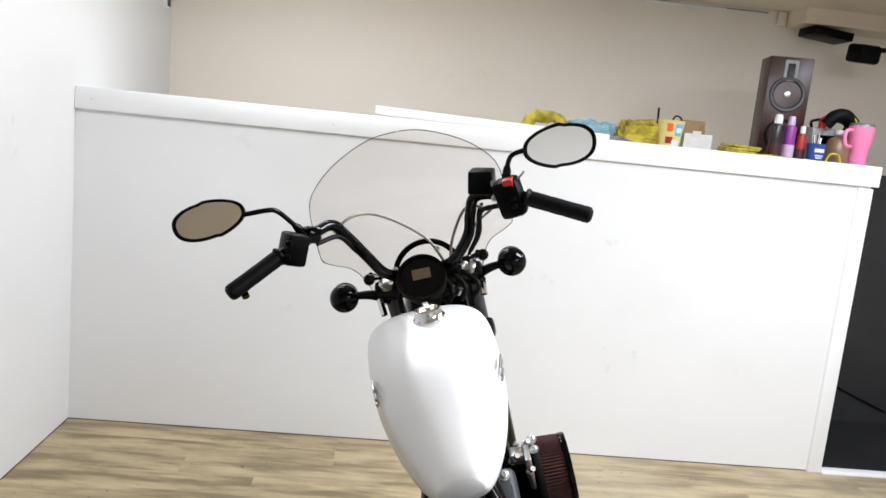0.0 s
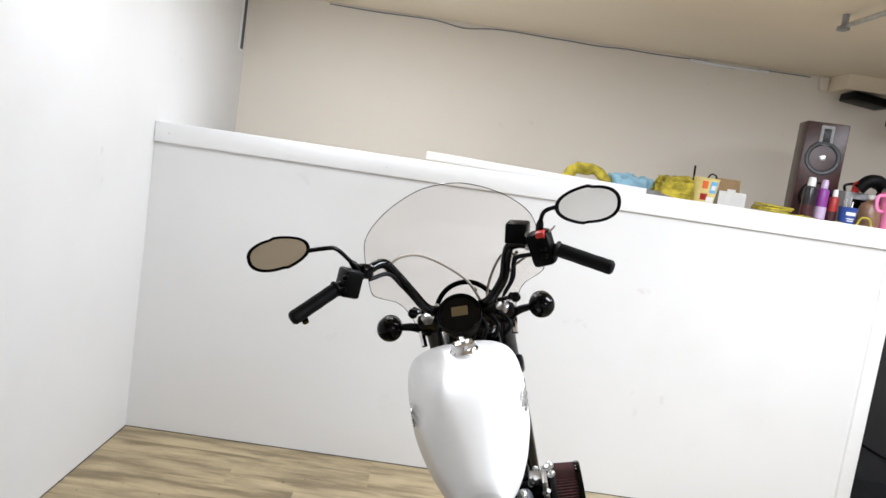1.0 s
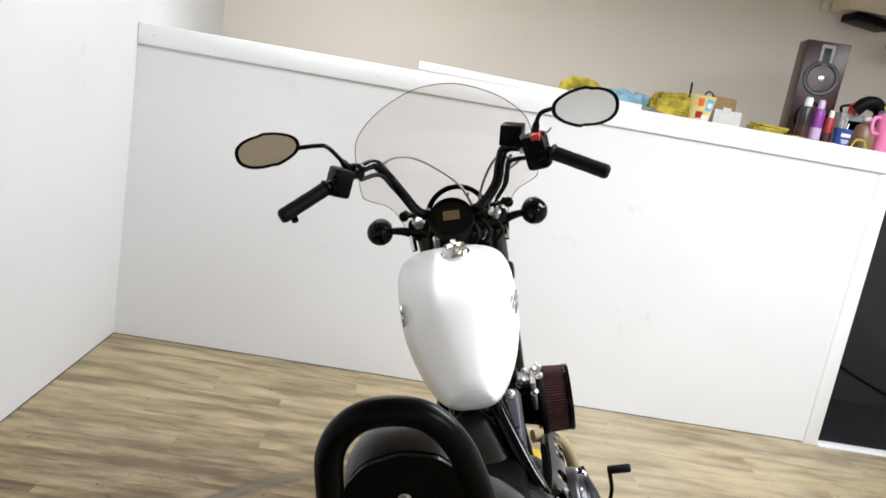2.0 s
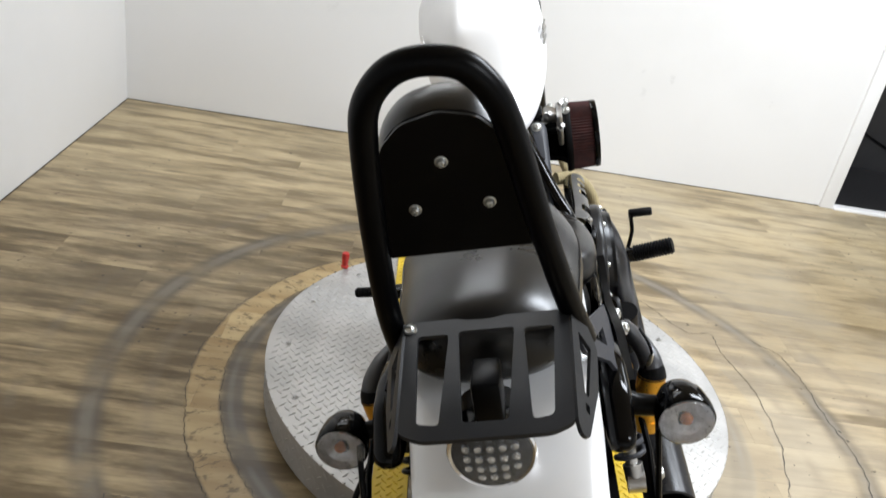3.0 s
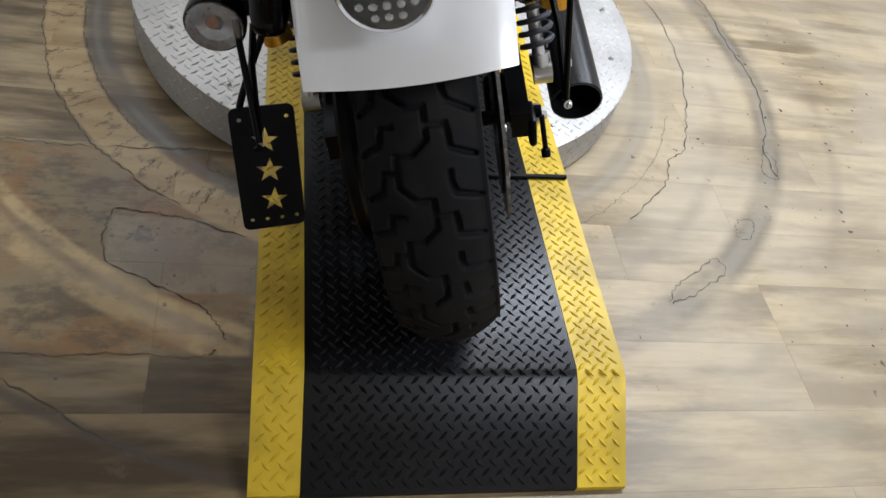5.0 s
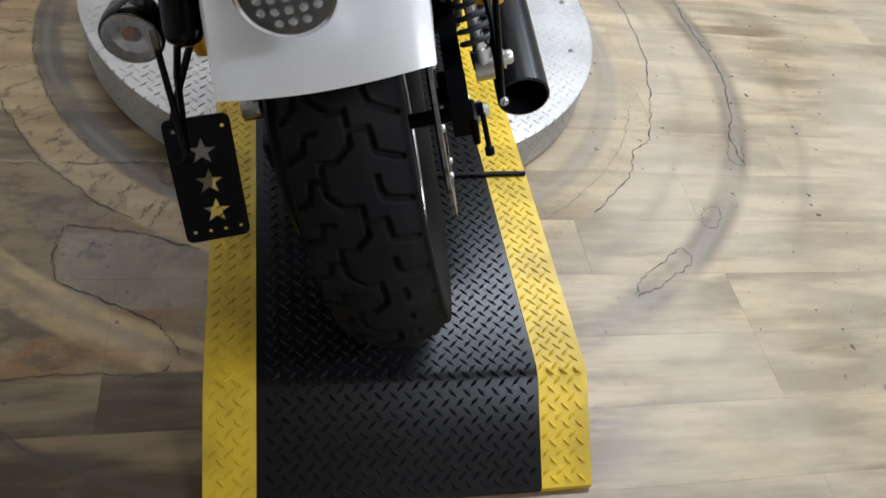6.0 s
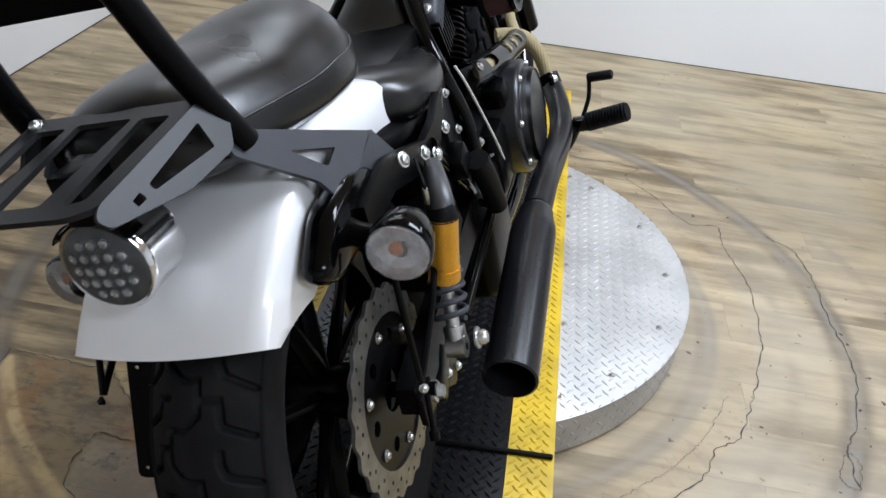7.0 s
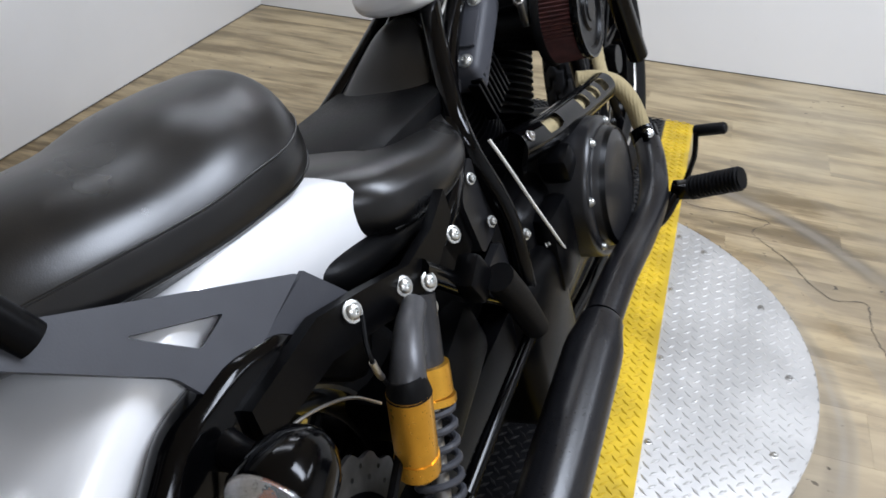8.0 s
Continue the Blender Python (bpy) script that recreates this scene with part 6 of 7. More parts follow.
for i in range(11):
    p = V(0.105 + 0.048 * rng.random(), 0.725 + 0.07 * rng.random(), 0.69 + 0.06 * rng.random())
    if i % 3:
        bolt(tb, p, V(rng.random() - 0.4, -0.8, 0.6 + 0.4 * rng.random()).normalized(), 0.005 + 0.003 * rng.random(), ZINC, "fitting")
    else:
        part("union", lathe(bmesh.new(), [(0, 0), (0.008, 0), (0.008, 0.008), (0.0055, 0.01), (0.0055, 0.022), (0, 0.022)], p, (0.3, -0.6, 0.5), 6), STEEL, tb)
bm = bmesh.new()
box(bm, (0.135, 0.745, 0.705), (0.012, 0.05, 0.075), pose(0, 0, 0, 15, 0, 0), 0.003)
box(bm, (0.118, 0.75, 0.73), (0.034, 0.03, 0.022), pose(0, 0, 0, 15, 10, 0), 0.004)
part("intake_bracket", bm, STEEL, tb, "grey cast intake bracket")


# foot pegs, brake pedal, passenger pegs
def peg(s):
    rub = []
    g = 1.15 if s > 0 else 0.7
    for i in range(13):
        h = i * 0.0075
        rub += [(0.0165 * g, h), (0.0195 * g, h + 0.0015), (0.0195 * g, h + 0.004), (0.0165 * g, h + 0.0055)]
    rub = [(0, 0)] + rub + [(0.017 * g, 0.099), (0, 0.1)]
    at, way = ((0.304, 0.942, 0.266), (0.945, -0.22, 0.25)) if s > 0 else ((-0.335, 0.848, 0.278), (-0.955, 0.25, -0.06))
    p = part("foot_peg", lathe(bmesh.new(), rub, at, way, 20), RUBBER, bike, "ribbed black rubber foot peg")
    bm = bmesh.new()
    box(bm, V(*at) - V(*way) * 0.016, (0.04, 0.03, 0.03), bevel=0.004)
    tube(bm, [V(*at) - V(*way) * 0.026, (s * 0.24, at[1] - 0.05, 0.22), (s * 0.15, at[1] - 0.08, 0.20)], 0.0125, 10)
    part("peg_mount", bm, GLOSS, p)


peg(1)
peg(-1)
pedal = part("brake_pedal", tube(bmesh.new(), [(0.25, 0.91, 0.215), (0.276, 0.953, 0.24), (0.302, 0.993, 0.290), (0.308, 1.008, 0.310), (0.309, 1.038, 0.338)], 0.0055, 8, 5), GLOSS, bike, "black brake pedal lever")
part("pedal_pad", lathe(bmesh.new(), [(0, 0), (0.0105, 0), (0.0115, 0.004), (0.0115, 0.056), (0.009, 0.06), (0, 0.06)], (0.306, 1.042, 0.336), (0.97, -0.2, 0.1), 16), RUBBER, pedal, "black rubber pedal pad")
for s in (-1, 1):
    bm = tube(bmesh.new(), [(s * 0.205, 0.286, 0.505), (s * 0.208, 0.315, 0.452), (s * 0.207, 0.346, 0.390)], (0.019, 0.017), 14, 3)
    pp = part("passenger_peg", bm, RUBBER, bike, "folded black passenger foot peg")
    bm = bmesh.new()
    box(bm, (s * 0.180, 0.272, 0.512), (0.03, 0.045, 0.05), pose(0, 0, 0, 30, 0, 0), 0.008)
    part("peg_hanger", bm, SATIN, pp)
    part("peg_pivot", tube(bmesh.new(), [(s * 0.205, 0.346, 0.392), (s * 0.17, 0.40, 0.37)], 0.010, 8, 1), SATIN, pp)
bm = tube(bmesh.new(), [(-0.12, 0.72, 0.17), (-0.2, 0.76, 0.13), (-0.30, 0.80, 0.105)], 0.011, 10)
box(bm, (-0.305, 0.802, 0.104), (0.05, 0.03, 0.008), pose(0, 0, 0, 0, 18, 0), 0.002)
part("side_stand", bm, GLOSS, bike, "black side stand, folded out")

# front end: forks, yokes, headlight, arch
bm = bmesh.new()
for s in (-1, 1):
    tube(bm, [(s * 0.098, 1.575, 0.33), (s * 0.098, 1.29, 0.80)], 0.026, 16, 1)
fork = part("fork", bm, GLOSS, bike, "black telescopic front fork")
bm = bmesh.new()
for s in (-1, 1):
    tube(bm, [(s * 0.098, 1.295, 0.79), (s * 0.098, 1.14, 1.045)], 0.021, 16, 1)
part("fork_tube", bm, CASTGREY, fork, "grey fork tubes")
bm = bmesh.new()
box(bm, (0, 1.125, 1.035), (0.26, 0.08, 0.035), pose(0, 0, 0, -30, 0, 0), 0.012)
box(bm, (0, 1.215, 0.87), (0.26, 0.08, 0.04), pose(0, 0, 0, -30, 0, 0), 0.012)
part("yoke", bm, SATIN, bike, "black fork yokes")
bm = lathe(bmesh.new(), [(0, -0.10), (0.04, -0.095), (0.07, -0.06), (0.085, -0.01), (0.088, 0.02), (0.085, 0.03), (0, 0.034)], (0, 1.26, 0.95), (0, 0.98, 0.05), 32)
part("headlight", bm, GLOSS, bike, "black round headlight shell")
arch = []
for i in range(17):
    a = radians(8 + 164 * i / 16)
    arch.append((0.002 + 0.080 * math.cos(a), 1.12 + 0.01 * math.sin(a), 1.052 + 0.080 * math.sin(a)))
ar = part("gauge_arch", tube(bmesh.new(), arch, 0.0052, 8, 2, flat=1.6), GLOSS, bike, "black arch strap behind the gauge")
for p in ((-0.072, 1.10, 1.085), (0.034, 1.10, 1.112)):
    bolt(ar, p, (0, -0.95, 0.3), 0.005, STEEL)
# gauge
GP, GD = V(-0.011, 1.03, 1.068), V(0.0, -0.80, 0.60).normalized()
gauge = part("gauge", lathe(bmesh.new(), [(0, -0.075), (0.03, -0.07), (0.048, -0.05), (0.056, -0.02), (0.0575, 0.0), (0.056, 0.004), (0.052, 0.003), (0.051, -0.003), (0, -0.004)], GP, GD, 48), PLASTIC, bike, "round black instrument with a small amber display")
part("dial", lathe(bmesh.new(), [(0.0515, -0.003), (0.04, -0.0025), (0, -0.0025)], GP, GD, 40), DIAL, gauge, "glossy black dial")
gm = plane_matrix(GP, (1, 0, 0), V(0, 0.6, 0.8))
part("display", plate(bmesh.new(), rounded2([(-0.020, -0.005), (0.022, -0.005), (0.022, 0.021), (-0.020, 0.021)], 0.002), [], 0.001, gm @ pose(0, 0, -0.0015)), LCD, gauge, "amber LCD window", smooth=False)
# yoke bolts and clutter between gauge and tank
for x in (-0.10, -0.06, 0.065, 0.098):
    bm = lathe(bmesh.new(), [(0, 0), (0.018, 0), (0.018, 0.012), (0.012, 0.016), (0, 0.018)], (x, 1.10, 1.05), (0, -0.5, 0.86), 12)
    part("yoke_bolt", bm, STEEL if abs(x) > 0.07 else SATIN, bike)
for i in range(7):
    bm = bmesh.new()
    x = -0.075 + 0.028 * i
    tube(bm, [(x, 1.06, 0.99), (x * 1.1 + 0.01, 1.05, 1.02), (x * 0.9, 1.09, 1.05)], 0.006, 8)
    part("wiring", bm, RUBBER, bike, "black wiring under the gauge")
for s in (-1, 1):
    bm = tube(bmesh.new(), [(s * 0.125, 1.11, 1.02), (s * 0.12, 1.09, 0.985)], 0.008, 8, 1)
    part("fork_cap_clip", bm, CHROME, bike)

# handlebar
HB = [(-0.364, 0.795, 1.160), (-0.268, 0.86, 1.203), (-0.208, 0.915, 1.225), (-0.170, 0.96, 1.232), (-0.148, 0.985, 1.200), (-0.118, 1.005, 1.145), (-0.09, 1.04, 1.092), (-0.05, 1.065, 1.075), (0.03, 1.065, 1.075), (0.072, 1.04, 1.092), (0.112, 1.02, 1.14), (0.126, 1.01, 1.185), (0.142, 0.99, 1.222), (0.18, 0.955, 1.226), (0.246, 0.918, 1.207), (0.360, 0.876, 1.150)]
hb = part("handlebar", tube(bmesh.new(), HB, 0.0125, 12, 8), GLOSS, bike, "tall gloss black handlebar")


def grip(a, b):
    d = (b - a)
    L = d.length
    prof = [(0, -0.002), (0.0185, 0), (0.0205, 0.004), (0.0165, 0.01)]
    prof += [(0.0168 + 0.0002 * math.sin(k * 1.3), 0.012 + (L - 0.02) * k / 12) for k in range(13)]
    prof += [(0.0175, L - 0.004), (0.0165, L + 0.006), (0.011, L + 0.011), (0, L + 0.012)]
    return lathe(bmesh.new(), prof, a, d, 20)


part("grip", grip(V(-0.268, 0.86, 1.203), V(-0.362, 0.797, 1.161)), RUBBER, hb, "black rubber grip")
part("grip", grip(V(0.246, 0.918, 1.207), V(0.357, 0.877, 1.151)), RUBBER, hb, "black rubber grip")
# switch housings
bm = bmesh.new()
box(bm, (-0.244, 0.878, 1.209), (0.048, 0.056, 0.066), pose(0, 0, 0, 10, 22, 35), 0.008)
swl = part("switch_housing", bm, PLASTIC, hb, "black switch housing")
for dx, dz, material in ((0.006, 0.014, GREYPLASTIC), (-0.004, -0.012, GREYPLASTIC)):
    bm = bmesh.new()
    box(bm, (-0.249 + dx, 0.846, 1.211 + dz), (0.014, 0.012, 0.011), bevel=0.003)
    part("button", bm, PLASTIC, swl)
bm = bmesh.new()
box(bm, (0.216, 0.93, 1.213), (0.056, 0.052, 0.084), pose(0, 0, 0, 8, -6, -18), 0.012)
swr = part("switch_housing", bm, PLASTIC, hb, "black switch housing")
bm = bmesh.new()
box(bm, (0.216, 0.909, 1.246), (0.022, 0.022, 0.018), pose(0, 0, 0, 12, -4, -18), 0.003)
part("kill_switch", bm, RED, swr, "red kill switch")
for dz in (-0.002, -0.018):
    bm = bmesh.new()
    box(bm, (0.218, 0.901, 1.214 + dz), (0.014, 0.012, 0.010), bevel=0.003)
    part("button", bm, SATIN, swr)
part("start_lever", tube(bmesh.new(), [(0.235, 0.915, 1.248), (0.246, 0.91, 1.256), (0.252, 0.908, 1.262)], 0.0025, 8), STEEL, swr)
# brake reservoir and levers
bm = bmesh.new()
box(bm, (0.165, 0.965, 1.256), (0.054, 0.05, 0.05), pose(0, 0, 0, 6, 12, -14), 0.004, 0.95)
res = part("brake_reservoir", bm, SATIN, hb, "square black brake fluid reservoir")
for p in ((0.188, 0.935, 1.248), (0.184, 0.935, 1.218)):
    bolt(res, p, (0, -1, 0.1), 0.006, STEEL)
bm = tube(bmesh.new(), [(0.18, 0.975, 1.215), (0.25, 0.985, 1.20), (0.33, 0.955, 1.165), (0.37, 0.92, 1.15)], (0.008, 0.006), 8)
part("brake_lever", bm, GLOSS, hb, "black brake lever")
bm = tube(bmesh.new(), [(-0.198, 0.955, 1.216), (-0.274, 0.925, 1.196), (-0.343, 0.865, 1.159), (-0.378, 0.83, 1.144)], (0.008, 0.006), 8)
tube(bm, [(-0.348, 0.82, 1.149), (-0.345, 0.815, 1.141)], 0.008, 8, 1)
part("clutch_lever", bm, GLOSS, hb, "black clutch lever")
bm = bmesh.new()
box(bm, (-0.209, 0.918, 1.225), (0.03, 0.04, 0.036), pose(0, 0, 0, 0, 20, 35), 0.006)
part("lever_clamp", bm, GLOSS, hb)
for s, p in ((-1, (-0.128, 1.045, 1.085)), (1, (0.135, 1.055, 1.085))):
    bm = lathe(bmesh.new(), [(0, 0), (0.009, 0.001), (0.013, 0.008), (0.0135, 0.014), (0.011, 0.021), (0, 0.025)], p, (0, -0.9, 0.1), 16)
    tube(bm, [p, (s * 0.09, 1.08, 1.08)], 0.006, 8, 1)
    part("shield_knob", bm, GLOSS, bike, "round black mount knob")


# mirrors
def mirror(s, c, inner, stem):
    shape = []
    for i in range(40):
        a = 2 * math.pi * i / 40
        x = math.cos(a)
        w = 0.047 * (0.88 - 0.16 * x) if x > 0 else 0.044 * (0.86 + 0.12 * -x)
        k = 1.07 if s > 0 else 1.0
        shape.append((-s * 0.0725 * x * k, (w * math.copysign(abs(math.sin(a)) ** 0.85, math.sin(a)) - 0.004 * x) * k * k))
    m = plane_matrix(c, (1, 0.24 if s < 0 else 0.10, 0), (0, 0.33 if s < 0 else 0.02, 1)) @ pose(0, 0, 0, 0, 0, -8 * s)
    rings = []
    for k, h in ((0.35, -0.028), (0.75, -0.020), (0.96, -0.008), (1.0, 0.0), (0.995, 0.004), (0.94, 0.0045)):
        rings.append([m @ V(x * k, y * k, h) for x, y in shape])
    rings.append([m @ V(x * 0.875, y * 0.835, 0.002) for x, y in shape])
    mi = part("mirror", loft(bmesh.new(), rings), PLASTIC, bike, "teardrop black handlebar mirror", angle=60)
    bm = bmesh.new()
    bm.faces.new([bm.verts.new(m @ V(x * 0.885, y * 0.845, 0.003)) for x, y in shape])
    got = bmesh.ops.extrude_face_region(bm, geom=list(bm.faces))
    nrm = m.to_3x3() @ V(0, 0, 1)
    for g in got["geom"]:
        if isinstance(g, bmesh.types.BMVert):
            g.co -= nrm * 0.002
    part("glass", bm, MIRROR, mi, "mirror glass", smooth=False)
    part("stem", tube(bmesh.new(), stem, 0.0052, 10, 6), GLOSS, mi)
    part("stem_nut", lathe(bmesh.new(), [(0, 0), (0.009, 0), (0.009, 0.02), (0.006, 0.03), (0, 0.03)], stem[-1], V(*stem[-2]) - V(*stem[-1]), 12), GLOSS, mi)
    return mi


mirror(-1, V(-0.385, 0.84, 1.305), V(-0.314, 0.84, 1.301), [(-0.320, 0.842, 1.301), (-0.272, 0.85, 1.299), (-0.254, 0.862, 1.292), (-0.236, 0.885, 1.262), (-0.221, 0.905, 1.233)])
mirror(1, V(0.335, 0.92, 1.297), V(0.264, 0.92, 1.308), [(0.268, 0.922, 1.304), (0.240, 0.922, 1.300), (0.228, 0.923, 1.291), (0.220, 0.926, 1.272), (0.214, 0.93, 1.25)])


# front turn signals
for s, c in ((-1, V(-0.205, 1.10, 1.043)), (1, V(0.199, 1.10, 1.046))):
    prof = [(0, -0.0345)]
    for k in range(1, 12):
        a = math.pi * k / 14
        prof.append((0.0345 * math.sin(a), -0.0345 * math.cos(a)))
    prof += [(0.031, 0.026), (0, 0.028)]
    fs = part("front_signal", lathe(bmesh.new(), prof, c, (0.0, 0.99, 0.1), 36), GLOSS, bike, "ball-shaped gloss black front turn signal")
    part("lens", lathe(bmesh.new(), [(0.031, 0.026), (0.02, 0.031), (0, 0.033)], c, (0, 0.99, 0.1), 28), LENS, fs)
    part("stalk", tube(bmesh.new(), [c + V(-s * 0.03, 0, 0), c + V(-s * 0.065, 0.01, -0.008), c + V(-s * 0.10, 0.03, -0.03)], (0.009, 0.014), 12, 5), SATIN, fs)

# windshield
prof = [(0.0, 1.397), (0.05, 1.393), (0.10, 1.376), (0.15, 1.350), (0.19, 1.318), (0.215, 1.285), (0.224, 1.245), (0.228, 1.19), (0.229, 1.145), (0.222, 1.132), (0.20, 1.118), (0.175, 1.105), (0.158, 1.085), (0.145, 1.055), (0.135, 1.02), (0.125, 0.985)]
bm = bmesh.new()
rows = []
for k, (hw, z) in enumerate(prof):
    row = []
    for i in range(21):
        u = -1 + 2 * i / 20
        x = hw * u if hw > 0.001 else 0.01 * u
        y = 1.21 - 0.35 * (z - 1.0) - 1.1 * x * x
        row.append(V(x - 0.008, y, z))
    rows.append(row)
front = [[bm.verts.new(p) for p in row] for row in rows]
rear = [[bm.verts.new(p + V(0, 0.004, 0.001)) for p in row] for row in rows]
for g in (front, rear):
    for a, c in zip(g, g[1:]):
        for i in range(20):
            bm.faces.new((a[i], a[i + 1], c[i + 1], c[i]))
n = len(rows)
for r in range(n - 1):
    bm.faces.new((front[r][0], front[r + 1][0], rear[r + 1][0], rear[r][0]))
    bm.faces.new((front[r][20], front[r + 1][20], rear[r + 1][20], rear[r][20]))
for i in range(20):
    bm.faces.new((front[0][i], front[0][i + 1], rear[0][i + 1], rear[0][i]))
    bm.faces.new((front[-1][i], front[-1][i + 1], rear[-1][i + 1], rear[-1][i]))
ws = part("windshield", bm, SHIELD, bike, "clear acrylic windshield", angle=60)
ws.visible_shadow = False
edge = [V(hw - 0.008, 1.212 - 0.35 * (z - 1.0) - 1.1 * hw * hw, z) for hw, z in prof]
edge = [V(-p.x - 0.016, p.y, p.z) for p in reversed(edge)] + edge[1:]
part("edge_strip", tube(bmesh.new(), edge, 0.0009, 6, 2), SATIN, ws, "dark polished edge")
for s in (-1, 1):
    part("shield_bracket", tube(bmesh.new(), [(s * 0.125, 1.05, 1.095), (s * 0.115, 1.12, 1.07), (s * 0.11, 1.17, 1.03)], 0.005, 8), GLOSS, ws)

# cables
for name, pts, r, material in (
    ("clutch_cable", [(-0.17, 0.965, 1.215), (-0.13, 0.985, 1.238), (-0.085, 1.03, 1.23), (-0.03, 1.07, 1.19), (0.02, 1.10, 1.135), (0.05, 1.12, 1.06)], 0.0035, CABLE),
    ("throttle_cable", [(0.155, 0.985, 1.20), (0.12, 1.03, 1.20), (0.085, 1.08, 1.15), (0.062, 1.11, 1.09), (0.05, 1.13, 1.0)], 0.0035, CABLE),
    ("brake_hose", [(0.155, 0.99, 1.205), (0.145, 1.02, 1.185), (0.13, 1.05, 1.13), (0.10, 1.10, 1.07), (0.09, 1.15, 0.95)], 0.0042, RUBBER),
    ("throttle_cable", [(0.175, 0.955, 1.195), (0.135, 1.03, 1.16), (0.10, 1.08, 1.11), (0.08, 1.12, 1.05)], 0.003, CABLE),
    ("switch_wire", [(-0.20, 0.91, 1.205), (-0.16, 0.955, 1.205), (-0.137, 0.99, 1.165), (-0.11, 1.02, 1.12), (-0.08, 1.06, 1.07)], 0.0055, RUBBER),
    ("switch_wire", [(0.19, 0.94, 1.20), (0.15, 0.985, 1.19), (0.137, 1.02, 1.14), (0.11, 1.05, 1.10)], 0.0055, RUBBER),
):
    part(name, tube(bmesh.new(), pts, r, 8, 8), material, bike)

# ---- planks of the floor ----
plank_mesh = {}


def plank_data(w, l):
    key = (round(w, 3), round(l, 3))
    if key not in plank_mesh:
        bm = bmesh.new()
        x, y, b = l / 2 - 0.0001, w / 2 - 0.0001, 0.0001
        top = [bm.verts.new((sx * (x - b), sy * (y - b), 0.0)) for sx, sy in ((-1, -1), (1, -1), (1, 1), (-1, 1))]
        low = [bm.verts.new((sx * x, sy * y, -0.0002)) for sx, sy in ((-1, -1), (1, -1), (1, 1), (-1, 1))]
        bot = [bm.verts.new((sx * x, sy * y, -0.004)) for sx, sy in ((-1, -1), (1, -1), (1, 1), (-1, 1))]
        bm.faces.new(top)
        for a, c in ((top, low), (low, bot)):
            for i in range(4):
                j = (i + 1) % 4
                bm.faces.new((c[i], c[j], a[j], a[i]))
        me = bpy.data.meshes.new("plank")
        bm.to_mesh(me)
        bm.free()
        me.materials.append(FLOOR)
        plank_mesh[key] = me
    return plank_mesh[key]


def lay_planks():
    rng = random.Random(7)
    w, l = 0.152, 1.22
    y = BACK
    row = 0
    while y < WY:
        hgt = min(w, WY - y)
        x = WX0 - rng.choice([0.0, 0.305, 0.61, 0.915])
        while x < RIGHT:
            x0, x1 = max(x, WX0), min(x + l, RIGHT)
            if x1 - x0 > 0.05:
                ob = new("plank", plank_data(hgt, x1 - x0))
                ob.parent = floor
                ob.location = ((x0 + x1) / 2, y + hgt / 2, 0.0)
            x += l
        y += w
        row += 1


lay_planks()


# cracks in the floor
def crack(points, width, label):
    bm = bmesh.new()
    rng = random.Random(len(points))
    pts = spline([(x, y, 0) for x, y in points], 8)
    left, right = [], []
    for i, p in enumerate(pts):
        d = pts[min(i + 1, len(pts) - 1)] - pts[max(i - 1, 0)]
        s = Vector((-d.y, d.x, 0)).normalized()
        k = width * (0.18 + 0.6 * rng.random())
        o = s * (rng.random() - 0.5) * 0.008
        left.append((p.x + o.x + s.x * k, p.y + o.y + s.y * k, 0.0012))
        right.append((p.x + o.x - s.x * k, p.y + o.y - s.y * k, 0.0012))
    loft(bm, [left, right], caps=False, closed=False)
    ob = part("floor_crack", bm, CRACK, floor, label, smooth=False)
    return ob


def arc(r, a0, a1, n=14, wob=0.012, seed=0):
    rng = random.Random(seed)
    return [((r + wob * (rng.random() - 0.5) * 2) * math.cos(radians(a0 + (a1 - a0) * i / n)), (r + wob * (rng.random() - 0.5) * 2) * math.sin(radians(a0 + (a1 - a0) * i / n))) for i in range(n + 1)]


crack([(0.31, 0.84), (0.371, 0.82), (0.47, 0.825), (0.56, 0.806), (0.515, 0.738), (0.56, 0.68), (0.616, 0.61), (0.70, 0.49), (0.788, 0.50), (0.792, 0.38), (0.813, 0.31), (0.838, 0.175), (0.831, 0.0), (0.823, -0.064), (0.777, -0.23), (0.719, -0.385), (0.665, -0.43), (0.62, -0.522), (0.50, -0.638)], 0.0024, "crack round the turntable")
crack(arc(0.812, 118, 236, 22, 0.006, 4), 0.0016, "crack round the turntable")
crack([(0.93, 0.50), (0.96, 0.464), (1.004, 0.429), (1.03, 0.29), (1.029, 0.11), (1.042, -0.08), (0.997, -0.272), (0.955, -0.36), (0.947, -0.462)], 0.003, "wide crack in the floor")
crack([(-0.867, -0.511), (-0.80, -0.514), (-0.74, -0.517), (-0.646, -0.518), (-0.5, -0.512), (-0.414, -0.508), (-0.412, -0.53), (-0.41, -0.562), (-0.361, -0.588)], 0.0018, "joint of a floor repair")
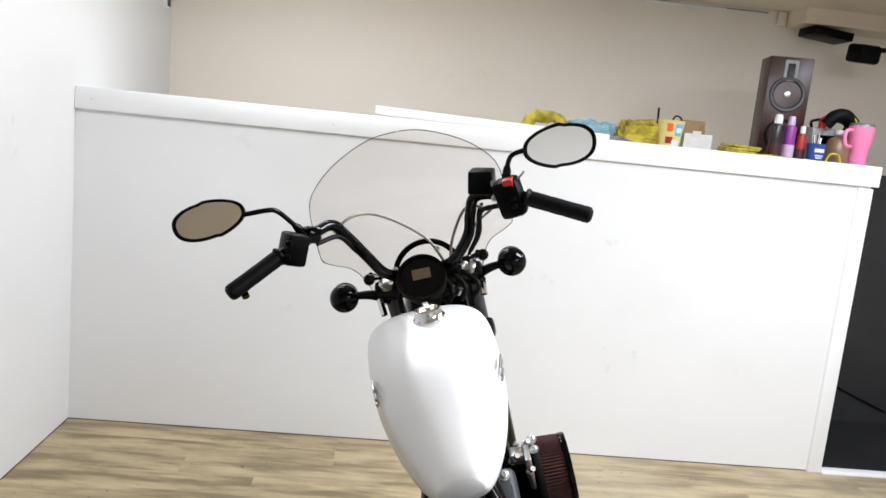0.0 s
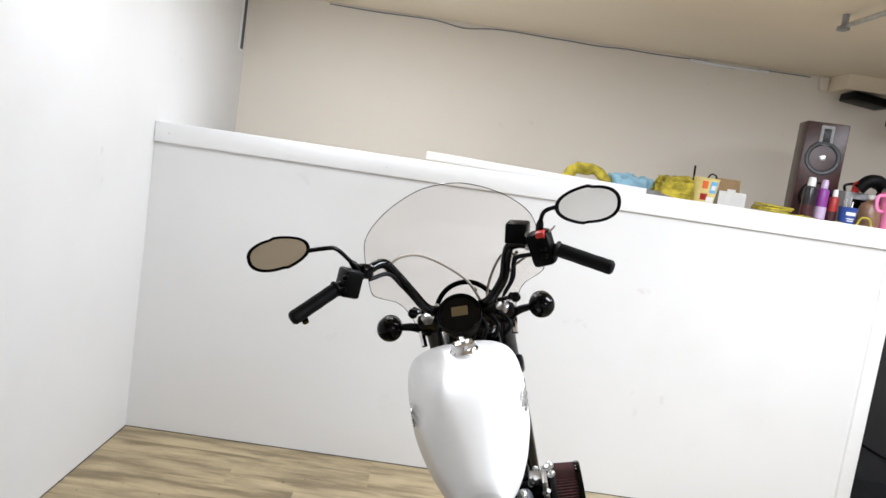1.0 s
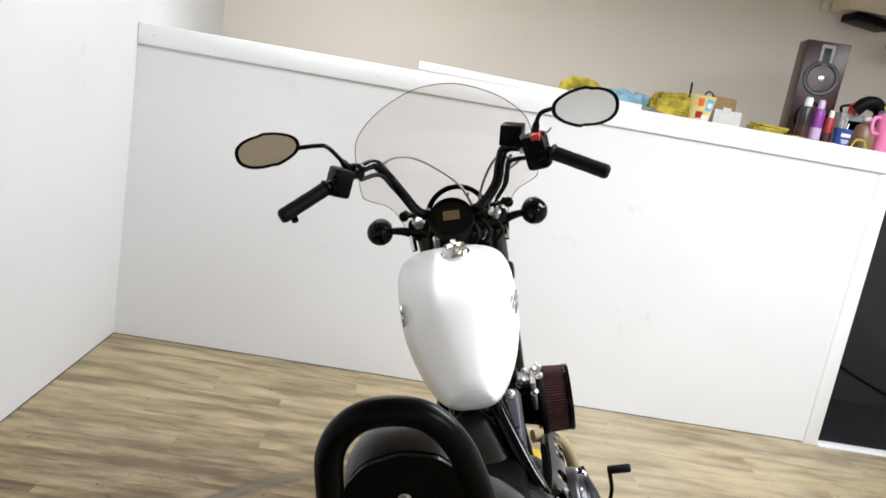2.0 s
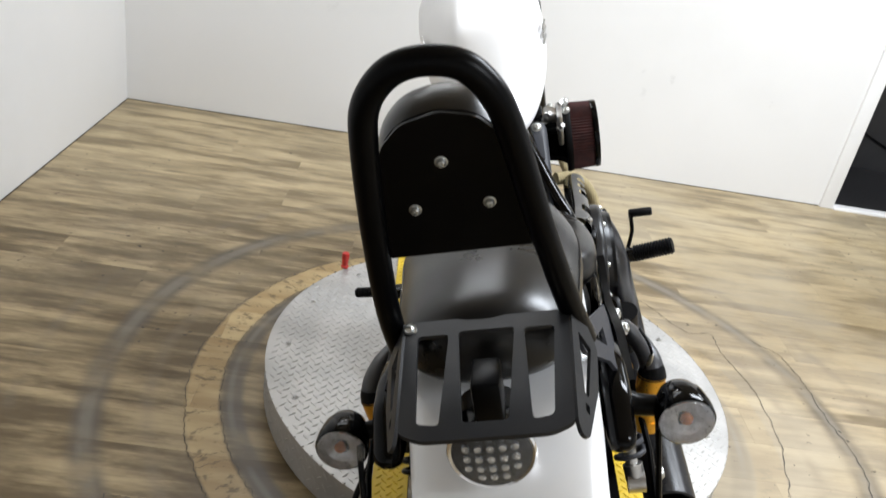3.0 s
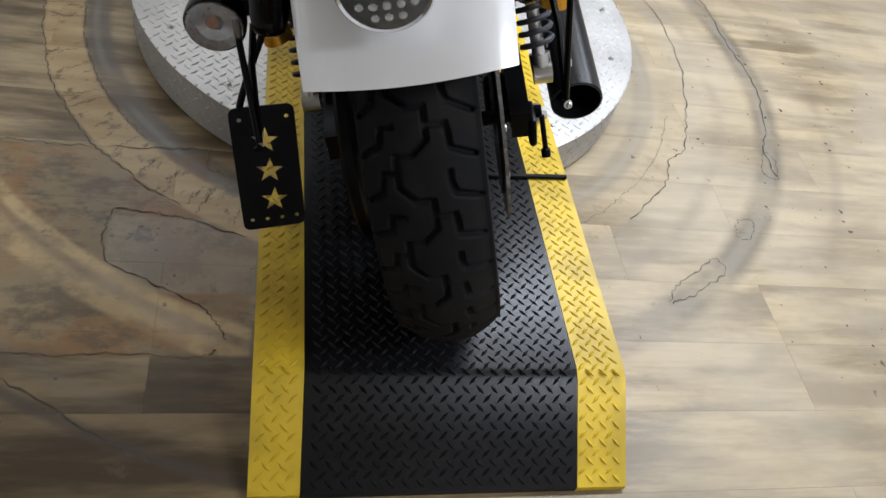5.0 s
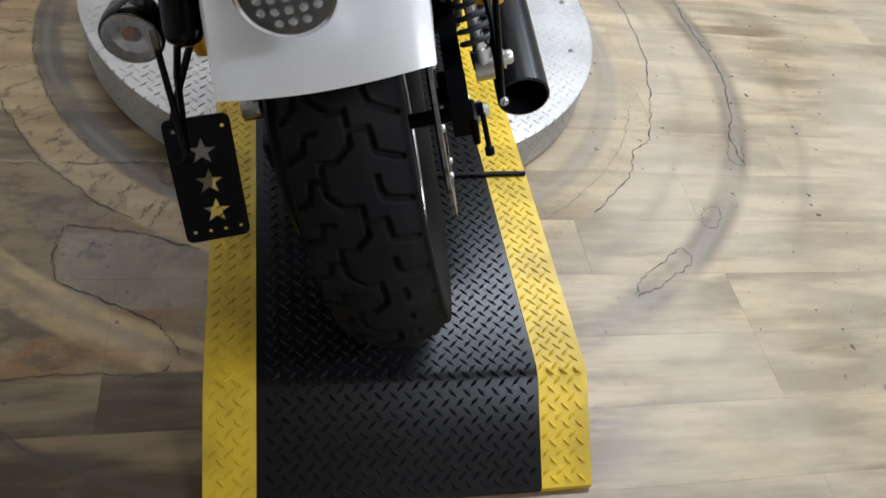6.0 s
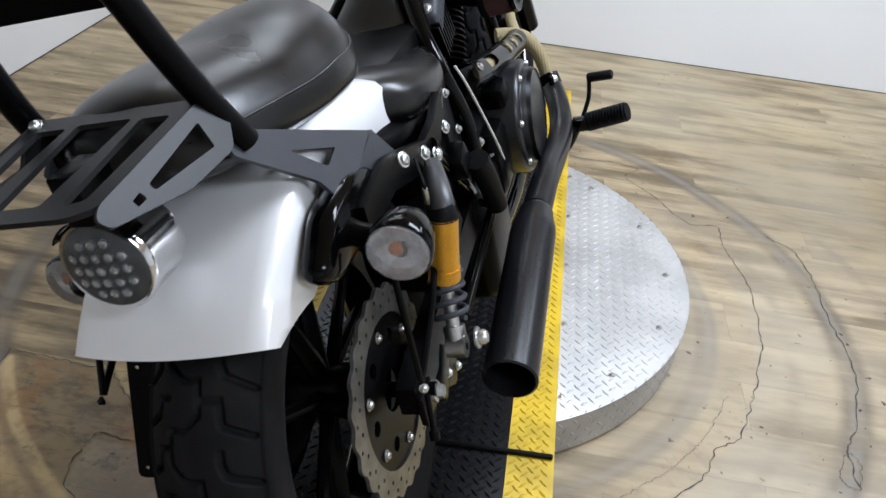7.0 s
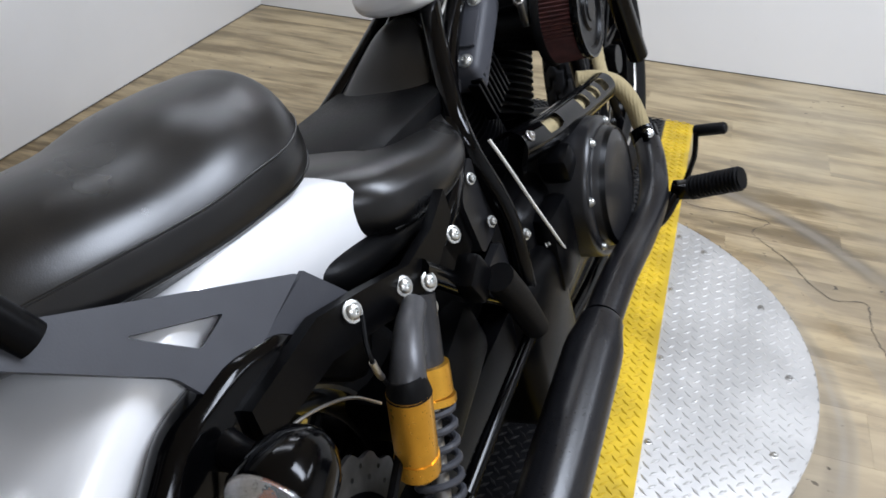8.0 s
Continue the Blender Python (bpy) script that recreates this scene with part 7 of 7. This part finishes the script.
crack([(-0.867, -0.511), (-0.85, -0.619), (-0.831, -0.662), (-0.856, -0.679), (-1.0, -0.69)], 0.002, "joint of a floor repair")
crack([(-0.57, -0.686), (-0.498, -0.69), (-0.46, -0.700), (-0.426, -0.704), (-0.33, -0.744)], 0.0022, "crack in the floor")
crack([(-0.76, -1.016), (-0.68, -1.008), (-0.6, -1.012), (-0.5, -1.006), (-0.4, -1.012), (-0.365, -1.0)], 0.0018, "joint of a floor repair")
crack([(-0.57, -0.686), (-0.581, -0.734), (-0.566, -0.81), (-0.486, -0.858), (-0.41, -0.901), (-0.375, -0.934), (-0.353, -0.978)], 0.0022, "crack in the floor")
crack([(-0.85, -0.95), (-0.745, -1.018), (-0.641, -1.084), (-0.519, -1.158), (-0.45, -1.20)], 0.003, "crack in the floor")

# wrinkles across the tan ring
rng = random.Random(11)
for i in range(34):
    a = radians(98 + 158 * (i + 0.8 * rng.random()) / 34)
    b = a + radians(1.2 * (rng.random() - 0.5))
    r0, r1 = 0.730 + 0.02 * rng.random(), 0.805 - 0.03 * rng.random() * (i % 3)
    crack([(r0 * math.cos(a), r0 * math.sin(a)), ((r0 + r1) / 2 * math.cos((a + b) / 2), (r0 + r1) / 2 * math.sin((a + b) / 2)), (r1 * math.cos(b), r1 * math.sin(b))], 0.0012, "")
crack(arc(0.726, 104, 222, 24, 0.003, 8), 0.0014, "edge of the tan ring")
crack(arc(0.757, -20, -62, 12, 0.004, 9), 0.0009, "thin line in the floor")
crack([(0.524, -0.868), (0.546, -0.83), (0.61, -0.785), (0.671, -0.745), (0.684, -0.78), (0.63, -0.817), (0.58, -0.85), (0.527, -0.870)], 0.0016, "chipped patch in the floor")
crack([(0.779, -0.623), (0.815, -0.623), (0.79, -0.675), (0.754, -0.675), (0.76, -0.645), (0.779, -0.623)], 0.0012, "chipped patch in the floor")
crack([(0.943, -0.378), (0.916, -0.443), (0.93, -0.47), (0.95, -0.468), (0.968, -0.395), (0.95, -0.37)], 0.0014, "chipped patch in the floor")
